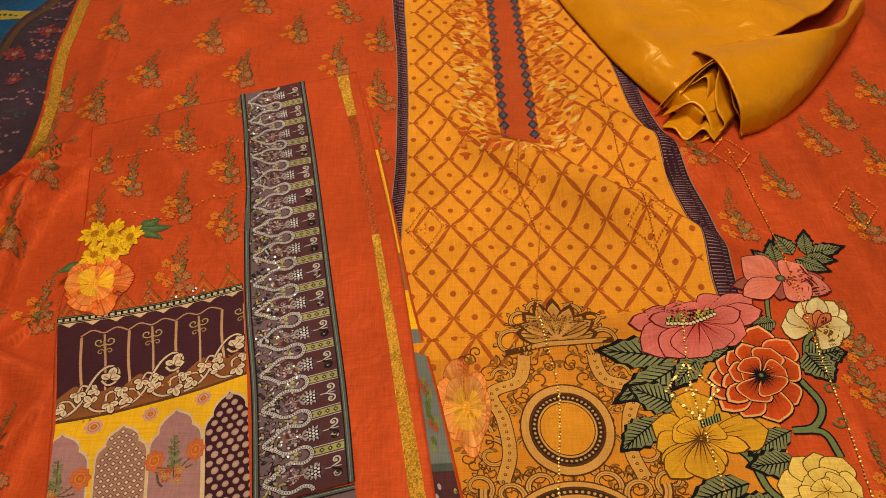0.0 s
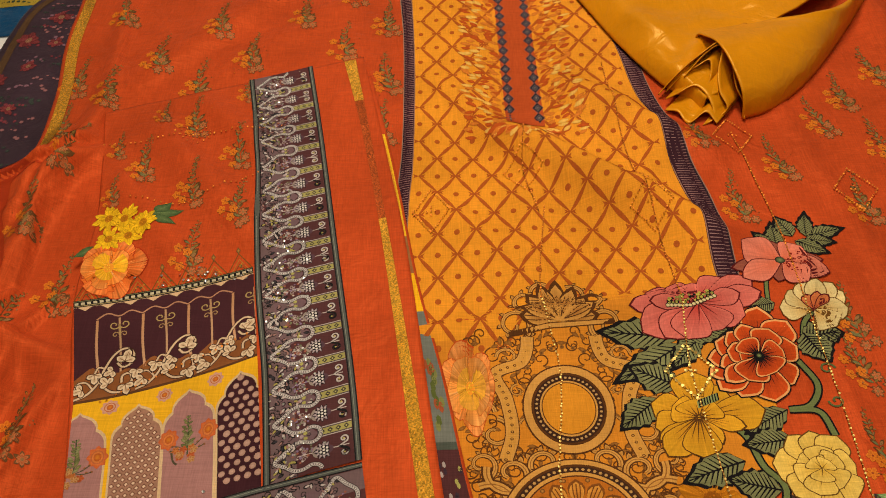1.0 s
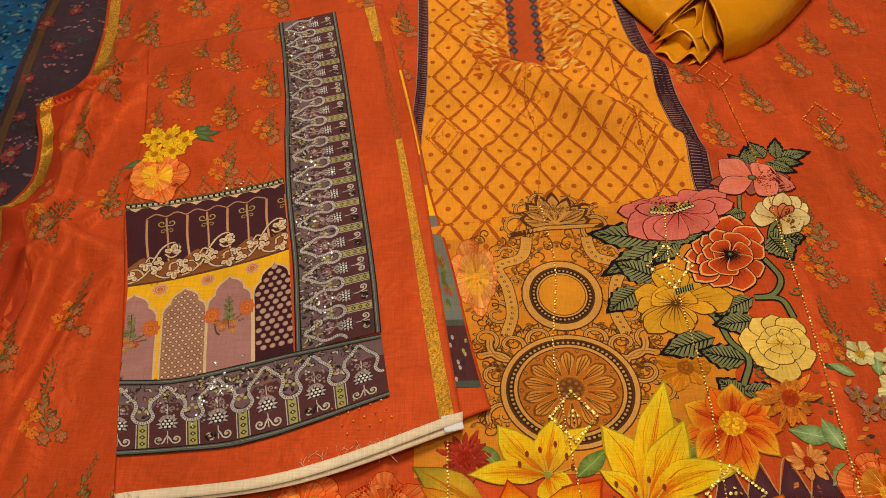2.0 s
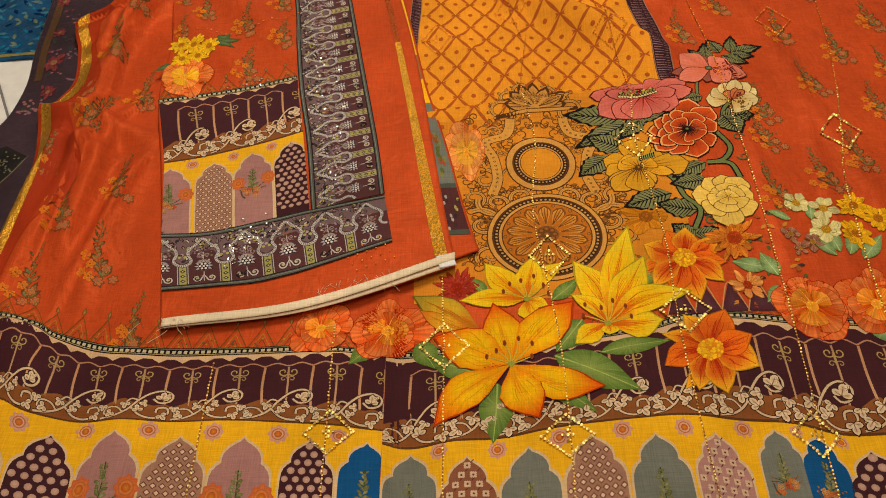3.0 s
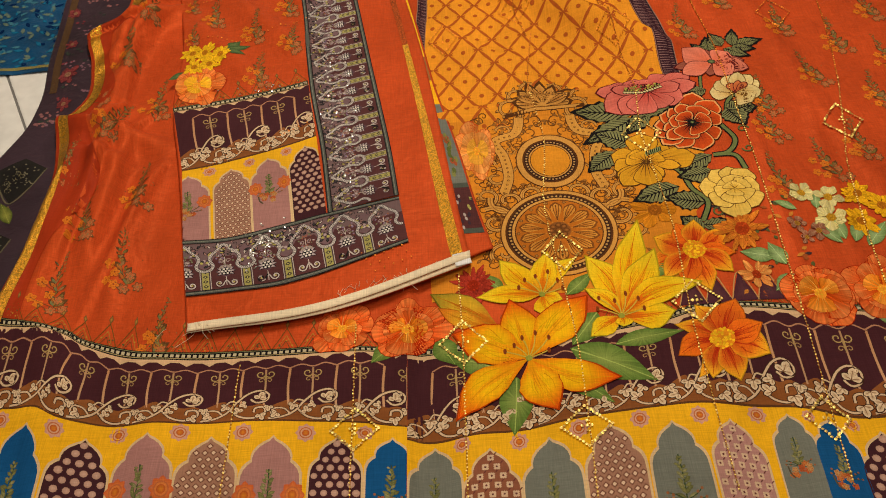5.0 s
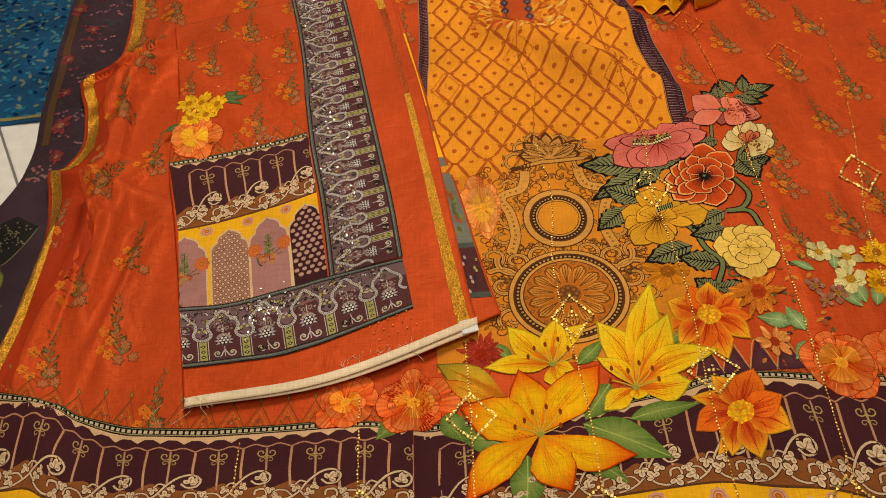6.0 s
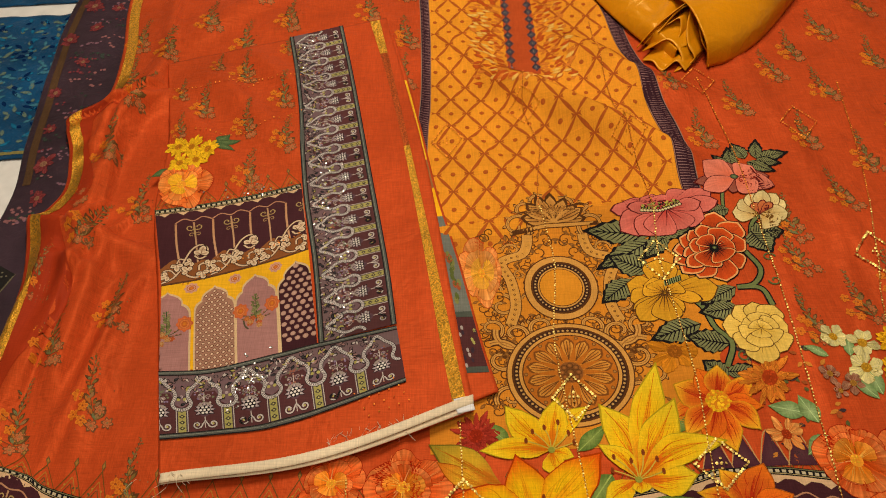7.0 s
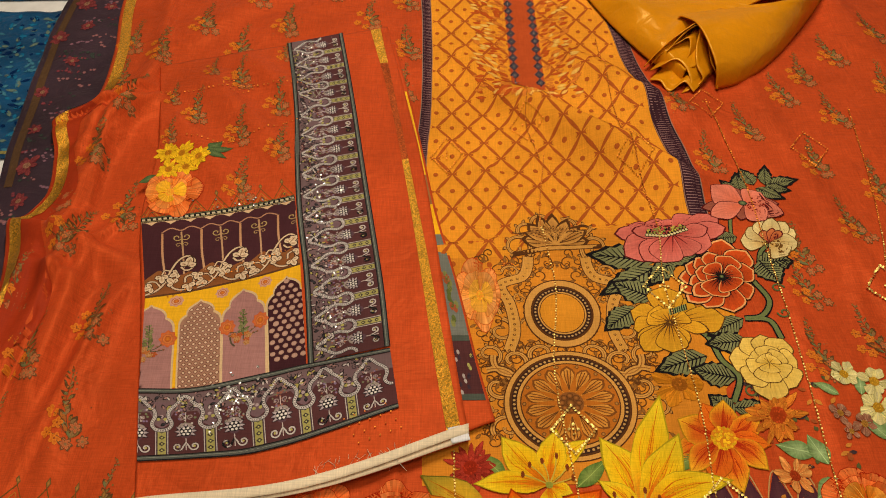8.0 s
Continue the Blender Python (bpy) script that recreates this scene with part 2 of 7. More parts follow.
class Print:
    """Dyed shapes on a cloth, laid over its height; lv() lifts what follows by so many hairs above the base."""

    def __init__(self, height, base=0.0003, step=0.00006, to=None):
        base = min(base, 0.0006 + 0.5 * (base - 0.0006)) if base > 0.0006 else base
        step *= 0.7
        self.h, self.z, self.base, self.step, self.to = height, base, base, step, to or (lambda p: np.asarray(p, float))
        self.v, self.c, self.f, self.n, self.k = [], [], [], 0, 0

    def lv(self, k):
        self.k, self.z = k, self.base + k * self.step

    def _put(self, p, c, f):
        p = self.to(p)
        self.v.append(np.column_stack([p, np.full(len(p), self.z)]))
        self.c.append(np.asarray(c, float))
        self.f += [np.asarray(q, int) + self.n for q in f] if isinstance(f, tuple) else [np.asarray(f, int) + self.n]
        self.n += len(p)

    def fan(self, outline, inner, outer=None, centre=None, rings=3, bend=1.0, grain=None, mid=None, ramp=None):
        """A filled star-shaped outline, its dye running from inner to outer."""
        o = np.asarray(outline, float)
        c0 = np.asarray(centre, float) if centre is not None else o.mean(0)
        # fine enough to lie on the folds
        q = self.to(o)
        cuts = np.ceil(np.hypot(*(np.roll(q, -1, 0) - q).T) / (0.005 if grain is None else 0.0022)).astype(int).clip(1, 60)
        o = np.vstack([o[i] + (o[(i + 1) % len(o)] - o[i]) * np.linspace(0, 1, c, endpoint=False)[:, None] for i, c in enumerate(cuts)])
        rings = max(rings, int(math.ceil(np.hypot(*(q - self.to(c0[None])).T).max() / 0.006)))
        k = len(o)
        inner, outer = np.asarray(inner, float), np.asarray(inner if outer is None else outer, float)
        p, c, f = [c0[None]], [inner[None]], []
        for r in range(1, rings + 1):
            w = r / rings
            p.append(c0 + (o - c0) * w)
            mix = inner + (outer - inner) * w ** bend
            if mid is not None:
                half = np.asarray(mid, float)
                mix = inner + (half - inner) * (w / 0.6) if w < 0.6 else half + (outer - half) * ((w - 0.6) / 0.4)
            tone = np.repeat(mix[None], k, 0)
            if grain is not None:
                if r == 1:
                    veins = 1 + grain[1] * grain[0].normal(0, 1, k)
                tone = tone * (1 + (veins - 1) * min(1.0, 0.3 + w)).clip(0.3, 1.5)[:, None]
            c.append(tone)
            b, a = 1 + (r - 1) * k, 1 + (r - 2) * k
            i, j = np.arange(k), (np.arange(k) + 1) % k
            f.append(np.column_stack([0 * i, b + i, b + j]) if r == 1 else np.column_stack([a + i, b + i, b + j, a + j]))
        p, c = np.vstack(p), np.vstack(c)
        if ramp is not None:
            # dye laid along the petal, from its foot to its tip
            a, b, stops = np.asarray(ramp[0], float), np.asarray(ramp[1], float), np.asarray(ramp[2], float)
            t = ((p - a) @ (b - a)) / ((b - a) @ (b - a))
            tone = np.column_stack([np.interp(t, np.linspace(0, 1, len(stops)), stops[:, i]) for i in range(3)])
            side = np.concatenate([[0.0], np.repeat(np.arange(1, rings + 1) / rings, k)])
            shade = np.concatenate([[1.0], np.tile(veins, rings)]) if grain is not None else 1.0
            rim = (side ** 4 * 0.55)[:, None]
            tone = tone * (1 - rim) + outer * rim
            c = tone * (1 + (shade - 1) * (0.3 + 0.7 * side))[:, None].clip(0.35, 1.5)
        self._put(p, c, tuple(f))

    def disc(self, x, y, r, inner, outer=None, ry=None, n=14, rings=2):
        t = np.linspace(0, 2 * np.pi, n, endpoint=False)
        self.fan(np.column_stack([x + r * np.cos(t), y + (ry or r) * np.sin(t)]), inner, outer, (x, y), rings)

    def line(self, pts, wide, colour, n=None, taper=0.0, closed=False, tip=None):
        q = self.to(np.asarray(pts, float))
        p = resample(pts, max(n or max(4, 4 * len(pts)), int(length(q) / 0.005) + 2))
        d = np.gradient(p, axis=0)
        if closed:
            d[0] = d[-1] = p[1] - p[-2]
        d /= np.maximum(np.hypot(d[:, 0], d[:, 1]), 1e-9)[:, None]
        m = np.column_stack([-d[:, 1], d[:, 0]])
        w = 0.5 * wide * (1 - taper * np.linspace(0, 1, len(p)))[:, None]
        k = len(p)
        a = np.asarray(colour, float)
        b = a if tip is None else np.asarray(tip, float)
        c = a + (b - a) * np.linspace(0, 1, k)[:, None]
        self._put(np.vstack([p - m * w, p + m * w]), np.vstack([c, c]), np.column_stack([np.arange(k - 1), np.arange(1, k), k + np.arange(1, k), k + np.arange(k - 1)]))

    def ring(self, x, y, r, wide, colour, ry=None, n=40):
        t = np.linspace(0, 2 * np.pi, n)
        self.line(np.column_stack([x + r * np.cos(t), y + (ry or r) * np.sin(t)]), wide, colour, n, closed=True)

    def sheet(self, u0, u1, v0, v1, colour, nu, nv, top=None, vary=None):
        u, v = np.meshgrid(np.linspace(u0, u1, nu + 1), np.linspace(v0, v1, nv + 1), indexing="ij")
        a = np.asarray(colour, float)
        b = a if top is None else np.asarray(top, float)
        w = ((v - v0) / (v1 - v0)).ravel()[:, None]
        c = a + (b - a) * w
        i = (np.arange(nu)[:, None] * (nv + 1) + np.arange(nv)).ravel()
        f = np.column_stack([i, i + nv + 1, i + nv + 2, i + 1])
        self._put(np.column_stack([u.ravel(), v.ravel()]), c, f)

    def make(self, name, parent, label="", material=None):
        v = np.vstack(self.v)
        v[:, 2] += self.h(v[:, 0], v[:, 1])
        return mesh_object(name, v.tolist(), [q for a in self.f for q in a.tolist()], material or PRINT, parent, np.vstack(self.c), True, label)


def petal(length_, wide, tip=0.55, n=9, notch=0.0, ruffle=0.0, rng=None, sharp=0.8):
    """A petal's outline from its foot at (0, 0) along +y; tip: where it is widest."""
    t = np.linspace(0, 1, n)
    w = wide * 0.5 * np.sin(np.pi * t ** (math.log(0.5) / math.log(tip))) ** sharp
    y = length_ * t
    if rng is not None and ruffle:
        w = w * (1 + ruffle * rng.uniform(-1, 1, n))
    p = np.vstack([np.column_stack([w, y]), np.column_stack([-w, y])[::-1][1:-1]])
    if notch:
        p[n - 1, 1] -= notch * length_
    return p


def turned(p, deg, x=0.0, y=0.0):
    c, s = math.cos(radians(deg)), math.sin(radians(deg))
    p = np.asarray(p, float)
    return np.column_stack([x + c * p[:, 0] - s * p[:, 1], y + s * p[:, 0] + c * p[:, 1]])


def spiral(x, y, r, start, turns, out=0.25, n=18):
    """A scroll's curve, from its outer end inwards."""
    t = np.linspace(0, 1, n)
    a = radians(start) + 2 * np.pi * turns * t
    rr = r * (1 - (1 - out) * t)
    return np.column_stack([x + rr * np.cos(a), y + rr * np.sin(a)])


# ---------- the room: floor, walls, ceiling ----------
def box(bm, x0, x1, y0, y1, z0, z1, bevel=0.0):
    r = bmesh.ops.create_cube(bm, size=1.0, matrix=Matrix.Translation(((x0 + x1) / 2, (y0 + y1) / 2, (z0 + z1) / 2)) @ Matrix.Diagonal((x1 - x0, y1 - y0, z1 - z0, 1)))
    if bevel:
        bmesh.ops.bevel(bm, geom=[e for e in {e for v in r["verts"] for e in v.link_edges}], offset=bevel, segments=2, affect="EDGES")


def solid(name, bm, material, parent=None, label=""):
    me = bpy.data.meshes.new(name)
    bm.to_mesh(me)
    bm.free()
    me.materials.append(material)
    ob = new(name, me)
    if parent:
        ob.parent = parent
    return tagged(ob, label) if label else ob


FLOOR_Z = -0.012
bm = bmesh.new()
box(bm, -2.6, 2.6, -2.2, 3.2, FLOOR_Z - 0.1, FLOOR_Z - 0.002)
floor = tagged(solid("floor", bm, GROUT), "white glazed ceramic floor tiles with dark grout", "floor", kind="structure")
for name, x0, x1, y0, y1 in (("wall_west", -2.7, -2.6, -2.3, 3.3), ("wall_east", 2.6, 2.7, -2.3, 3.3), ("wall_south", -2.6, 2.6, -2.3, -2.2), ("wall_north", -2.6, 2.6, 3.2, 3.3)):
    bm = bmesh.new()
    box(bm, x0, x1, y0, y1, FLOOR_Z, 2.7)
    tagged(solid(name, bm, WALL), "plain cream painted wall", "wall", kind="structure")
bm = bmesh.new()
box(bm, -2.7, 2.7, -2.3, 3.3, 2.7, 2.8)
tagged(solid("ceiling", bm, WHITE), "plain white painted ceiling", "ceiling", kind="structure")

# ---------- the kameez cloth ----------
EDGE = [(-0.565, 1.65), (-0.557, 1.41), (-0.552, 1.238), (-0.534, 1.114), (-0.530, 1.005), (-0.547, 0.965), (-0.578, 0.932), (-0.560, 0.86), (-0.547, 0.783), (-0.560, 0.74), (-0.578, 0.715),
        (-0.556, 0.60), (-0.556, 0.50), (-0.570, 0.40), (-0.580, 0.30), (-0.588, 0.15), (-0.590, -0.08)]
FAR = [(0.95, 1.65), (0.92, 1.0), (0.9, -0.08)]
body = Band(EDGE, FAR, 420)
kameez = thing("kameez_fabric", "orange printed silk kameez fabric spread flat on the floor", "fabric")


def sheet_of(band, height, name, material, parent, nu, nv, lift=0.0, thick=0.0012, label="", bow=None):
    u, v = np.meshgrid(np.linspace(0, 1, nu + 1), np.linspace(0, 1, nv + 1), indexing="ij")
    p = band.at(np.column_stack([u.ravel(), v.ravel()]))
    if bow:
        p = bow(p, u.ravel(), v.ravel())
    z = height(p[:, 0], p[:, 1]) + lift
    f = [(i * (nv + 1) + j, (i + 1) * (nv + 1) + j, (i + 1) * (nv + 1) + j + 1, i * (nv + 1) + j + 1) for i in range(nu) for j in range(nv)]
    ob = mesh_object(name, np.column_stack([p, z]).tolist(), f, material, parent, label=label)
    m = ob.modifiers.new("thickness", "SOLIDIFY")
    m.thickness, m.offset = thick, -1.0
    return ob


sheet_of(body, h_kameez, "cloth", SILK, kameez, 420, 360)

# gold woven edge
gold = resample(EDGE, 420)
g1, g2 = gold + np.array([0.006, 0]), gold + np.array([0.023, 0])
for a, b, nm, mat, lab in ((0, 419, "zari_border", ZARI, "woven gold zari border"),):
    pr = Print(h_kameez, 0.0022, to=Band(g1[a:b], g2[a:b], 400).at)
    pr.sheet(0, 1, 0, 1, (1, 1, 1), 600, 8)
    pr.make(nm, kameez, lab, mat)

# the hem turned under along the edge, doubling the thin silk
under = resample(EDGE, 200)
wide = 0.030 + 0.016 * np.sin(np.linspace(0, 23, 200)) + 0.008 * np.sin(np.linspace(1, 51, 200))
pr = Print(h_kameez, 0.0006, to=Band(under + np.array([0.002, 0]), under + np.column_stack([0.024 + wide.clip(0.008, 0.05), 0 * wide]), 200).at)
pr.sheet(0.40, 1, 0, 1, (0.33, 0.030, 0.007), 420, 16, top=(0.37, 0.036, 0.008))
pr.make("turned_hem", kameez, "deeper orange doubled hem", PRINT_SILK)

# dyes
CREAM, DARK, INK = (0.70, 0.50, 0.30), (0.030, 0.012, 0.014), (0.012, 0.010, 0.010)
PURPLE, BROWN, YELLOW = (0.056, 0.016, 0.020), (0.20, 0.065, 0.018), (0.78, 0.40, 0.012)
MAUVE, PEACH, GREY = (0.36, 0.17, 0.15), (0.62, 0.33, 0.22), (0.16, 0.165, 0.135)
DEEPBLUE, PALE = (0.008, 0.075, 0.21), (0.72, 0.56, 0.40)
GREEN, DKGREEN, TEAL = (0.185, 0.185, 0.075), (0.035, 0.06, 0.025), (0.06, 0.11, 0.07)
FLAME, RED, GOLDEN = (0.80, 0.20, 0.015), (0.52, 0.045, 0.012), (0.85, 0.46, 0.015)


def shaded(c, k):
    return tuple(min(1.0, v * k) for v in c)


def sprig(pr, x, y, s, rng, turn=0.0):
    """A small upright plant, as inside the arches."""
    def at(p):
        return turned(np.asarray(p, float) * s, turn, x, y)
    pr.line(at([(0, -0.15), (0.02, 0.5), (0, 1.0)]), 0.03 * s, DKGREEN, 8)
    k0 = pr.k
    pr.lv(k0 + 1)
    for k in range(12):
        v = 0.05 + 0.078 * k
        for side in (-1, 1):
            q = petal(rng.uniform(0.75, 1.1) * (0.24 - 0.012 * k), 0.10 - 0.004 * k, n=5)
            tone = ((0.24, 0.23, 0.08), (0.17, 0.17, 0.06), (0.30, 0.28, 0.12))[int(rng.integers(0, 3))]
            pr.fan(at(turned(q, -side * rng.uniform(25, 75), rng.uniform(-0.03, 0.03), v)), tone, shaded(tone, 0.55), rings=1)
    pr.lv(k0 + 2)
    for a in (-58, 62, 80, -85):
        pr.line(at([(0, 0.0), *turned([(0.03, 0.25), (0, 0.42)], a)]), 0.02 * s, DKGREEN, 6)
        for q in (0.3, 0.42):
            pr.disc(*at(turned([(0, q)], a))[0], 0.035 * s, (0.26, 0.10, 0.04), n=6, rings=1)
    for k in range(9):
        fx, fy = rng.uniform(-0.30, 0.26), rng.uniform(-0.34, 0.10)
        for i in range(5):
            pr.lv(k0 + 3 + k % 3)
            pr.fan(at(turned(petal(0.11, 0.08, 0.62, 5), 72 * i + 17 * k, fx, fy)), (0.30, 0.06, 0.02), ((0.52, 0.17, 0.04), (0.45, 0.10, 0.03), (0.50, 0.28, 0.10))[k % 3], rings=1)
    pr.lv(k0 + 6)
    pr.line(at([(-0.38, 0.02), (-0.34, -0.22), (-0.24, -0.36)]), 0.05 * s, (0.09, 0.07, 0.04), 6)


def rosette(pr, x, y, r, flat=1.0, petals=((0.62, 0.36, 0.16), (0.55, 0.27, 0.20))):
    """The little round flower between the arches."""
    t = np.linspace(0, 2 * np.pi, 32, endpoint=False)
    w = r * (1 + 0.12 * np.cos(8 * t))
    pr.fan(np.column_stack([x + w * np.cos(t), y + flat * w * np.sin(t)]), *petals, (x, y), 2)
    k0 = pr.k
    pr.lv(k0 + 1)
    pr.ring(x, y, r * 0.62, r * 0.12, (0.45, 0.12, 0.04), r * 0.62 * flat, 20)
    pr.disc(x, y, r * 0.4, (0.60, 0.20, 0.02), (0.42, 0.08, 0.02), r * 0.4 * flat, 10, 1)
    pr.lv(k0)


def arch_outline(w, low):
    half = [(0.0, 0.0), (0.05, -0.065), (0.13, -0.115), (0.21, -0.18), (0.272, -0.265), (0.298, -0.35), (0.296, -0.43), (0.355, -0.475), (0.415, -0.55), (0.45, -0.65), (0.46, -0.80)]
    half = [(a * w, b * w) for a, b in half] + [(0.46 * w, -0.80 * w - (low - 0.80 * w) * k) for k in (0.2, 0.4, 0.6, 0.8, 1.0)]
    return np.array(half + [(-a, b) for a, b in half[::-1][:-1]])


def arch(parent, height, to, x, y, w, low, style, rng, base):
    """One printed arch; x, y: its tip in metres along and across the band."""
    pr = Print(height, base, to=lambda p: to(np.asarray(p) + np.array([x, y])))
    o = arch_outline(w, low)
    mid = (0, -0.5 * low)
    pr.fan(o * np.array([1.085, 1.0]) + np.array([0, 0.003]), PALE, (0.62, 0.42, 0.22), mid, 5)
    fill = {"blue": DEEPBLUE, "polka": (0.050, 0.016, 0.020), "mauve": MAUVE, "grid": (0.34, 0.17, 0.11), "grey": GREY, "maroon": (0.24, 0.085, 0.045), "pink": (0.40, 0.20, 0.17)}[style]
    pr.lv(1)
    pr.fan(o, fill, fill, mid, 6)
    pr.lv(2)
    hw = 0.46 * w
    right = o[:len(o) // 2 + 1]

    def room(py):
        return float(np.interp(-py, -right[:, 1], right[:, 0]))
    if style == "polka":
        step = w * 0.19
        for r in range(int(low / step)):
            for k in range(-3, 4):
                px, py = (k + 0.5 * (r % 2)) * step, -0.10 * w - r * step * 0.86
                if abs(px) < room(py) - step * 0.20:
                    pr.disc(px, py, step * 0.35 * rng.uniform(0.9, 1.08), (0.50, 0.32, 0.24), (0.40, 0.22, 0.16), n=9, rings=1)
    elif style in ("grid", "maroon", "pink"):
        step = w * (0.135 if style == "grid" else 0.19)
        light, deep = ((0.66, 0.47, 0.32), (0.15, 0.05, 0.03)) if style == "grid" else ((0.58, 0.40, 0.26), (0.12, 0.035, 0.03))
        for r in range(int(low / step * 1.15)):
            for k in range(-5, 6):
                px, py = (k + 0.5 * (r % 2)) * step, -0.14 * w - r * step * 0.87
                if abs(px) < room(py) - step * 0.35:
                    d = step * (0.44 if style == "grid" else 0.32)
                    pr.fan(np.array([(px, py + d), (px + d, py), (px, py - d), (px - d, py)]), deep if style == "grid" else light, rings=1)
                    pr.lv(3)
                    if style != "grid":
                        for a in (45, 135, 225, 315):
                            pr.disc(px + d * 0.75 * math.cos(radians(a)), py + d * 0.75 * math.sin(radians(a)), d * 0.42, light, n=5, rings=1)
                        pr.lv(4)
                        pr.disc(px, py, d * 0.35, deep, n=5, rings=1)
                        pr.line([(px + d * 1.1, py + d), (px + d * 1.7, py + 1.7 * d)], d * 0.3, deep, 2)
                    else:
                        pr.disc(px, py, d * 0.62, light, n=4, rings=1)
                    pr.lv(2)
    else:
        if style == "mauve":
            for s in (-1, 1):
                rosette(pr, s * hw * 0.80, -0.98 * w, 0.17 * w, 1.25, ((0.66, 0.24, 0.05), (0.52, 0.10, 0.03)))
            pr.lv(5)
        sprig(pr, -0.02 * w, -1.30 * w, 0.75 * w, rng)
    pr.make("arch", parent, {"blue": "deep blue printed arch with a small plant", "polka": "dark plum printed arch with pale dots", "mauve": "dusty mauve printed arch with a plant",
                             "grid": "beige printed arch with a fine grid", "grey": "grey printed arch with a small plant", "maroon": "maroon printed arch with crosses", "pink": "pink printed arch with crosses"}[style])


def trefoil(pr, x, y, s, deg, k):
    """A cream three-lobed leaf with a dark outline and veins."""
    lobes = [turned(petal(s * ln, s * wd, 0.6, 7, sharp=0.7), deg + a, x, y) for a, ln, wd in ((68, 0.72, 0.50), (-68, 0.72, 0.50), (0, 1.0, 0.58))]
    pr.lv(k)
    for o in lobes:
        c = o.mean(0)
        pr.fan(c + (o - c) * 1.30, (0.045, 0.018, 0.010), rings=1)
    for i, o in enumerate(lobes):
        pr.lv(k + 1 + i)
        pr.fan(o, (0.44, 0.28, 0.15), (0.72, 0.55, 0.36), rings=2)
    pr.lv(k + 4)
    for a, ln in ((68, 0.5), (-68, 0.5), (0, 0.75)):
        pr.line(turned([(0, 0), (0, s * ln)], deg + a, x, y), s * 0.07, (0.20, 0.09, 0.04), 3, 0.6)


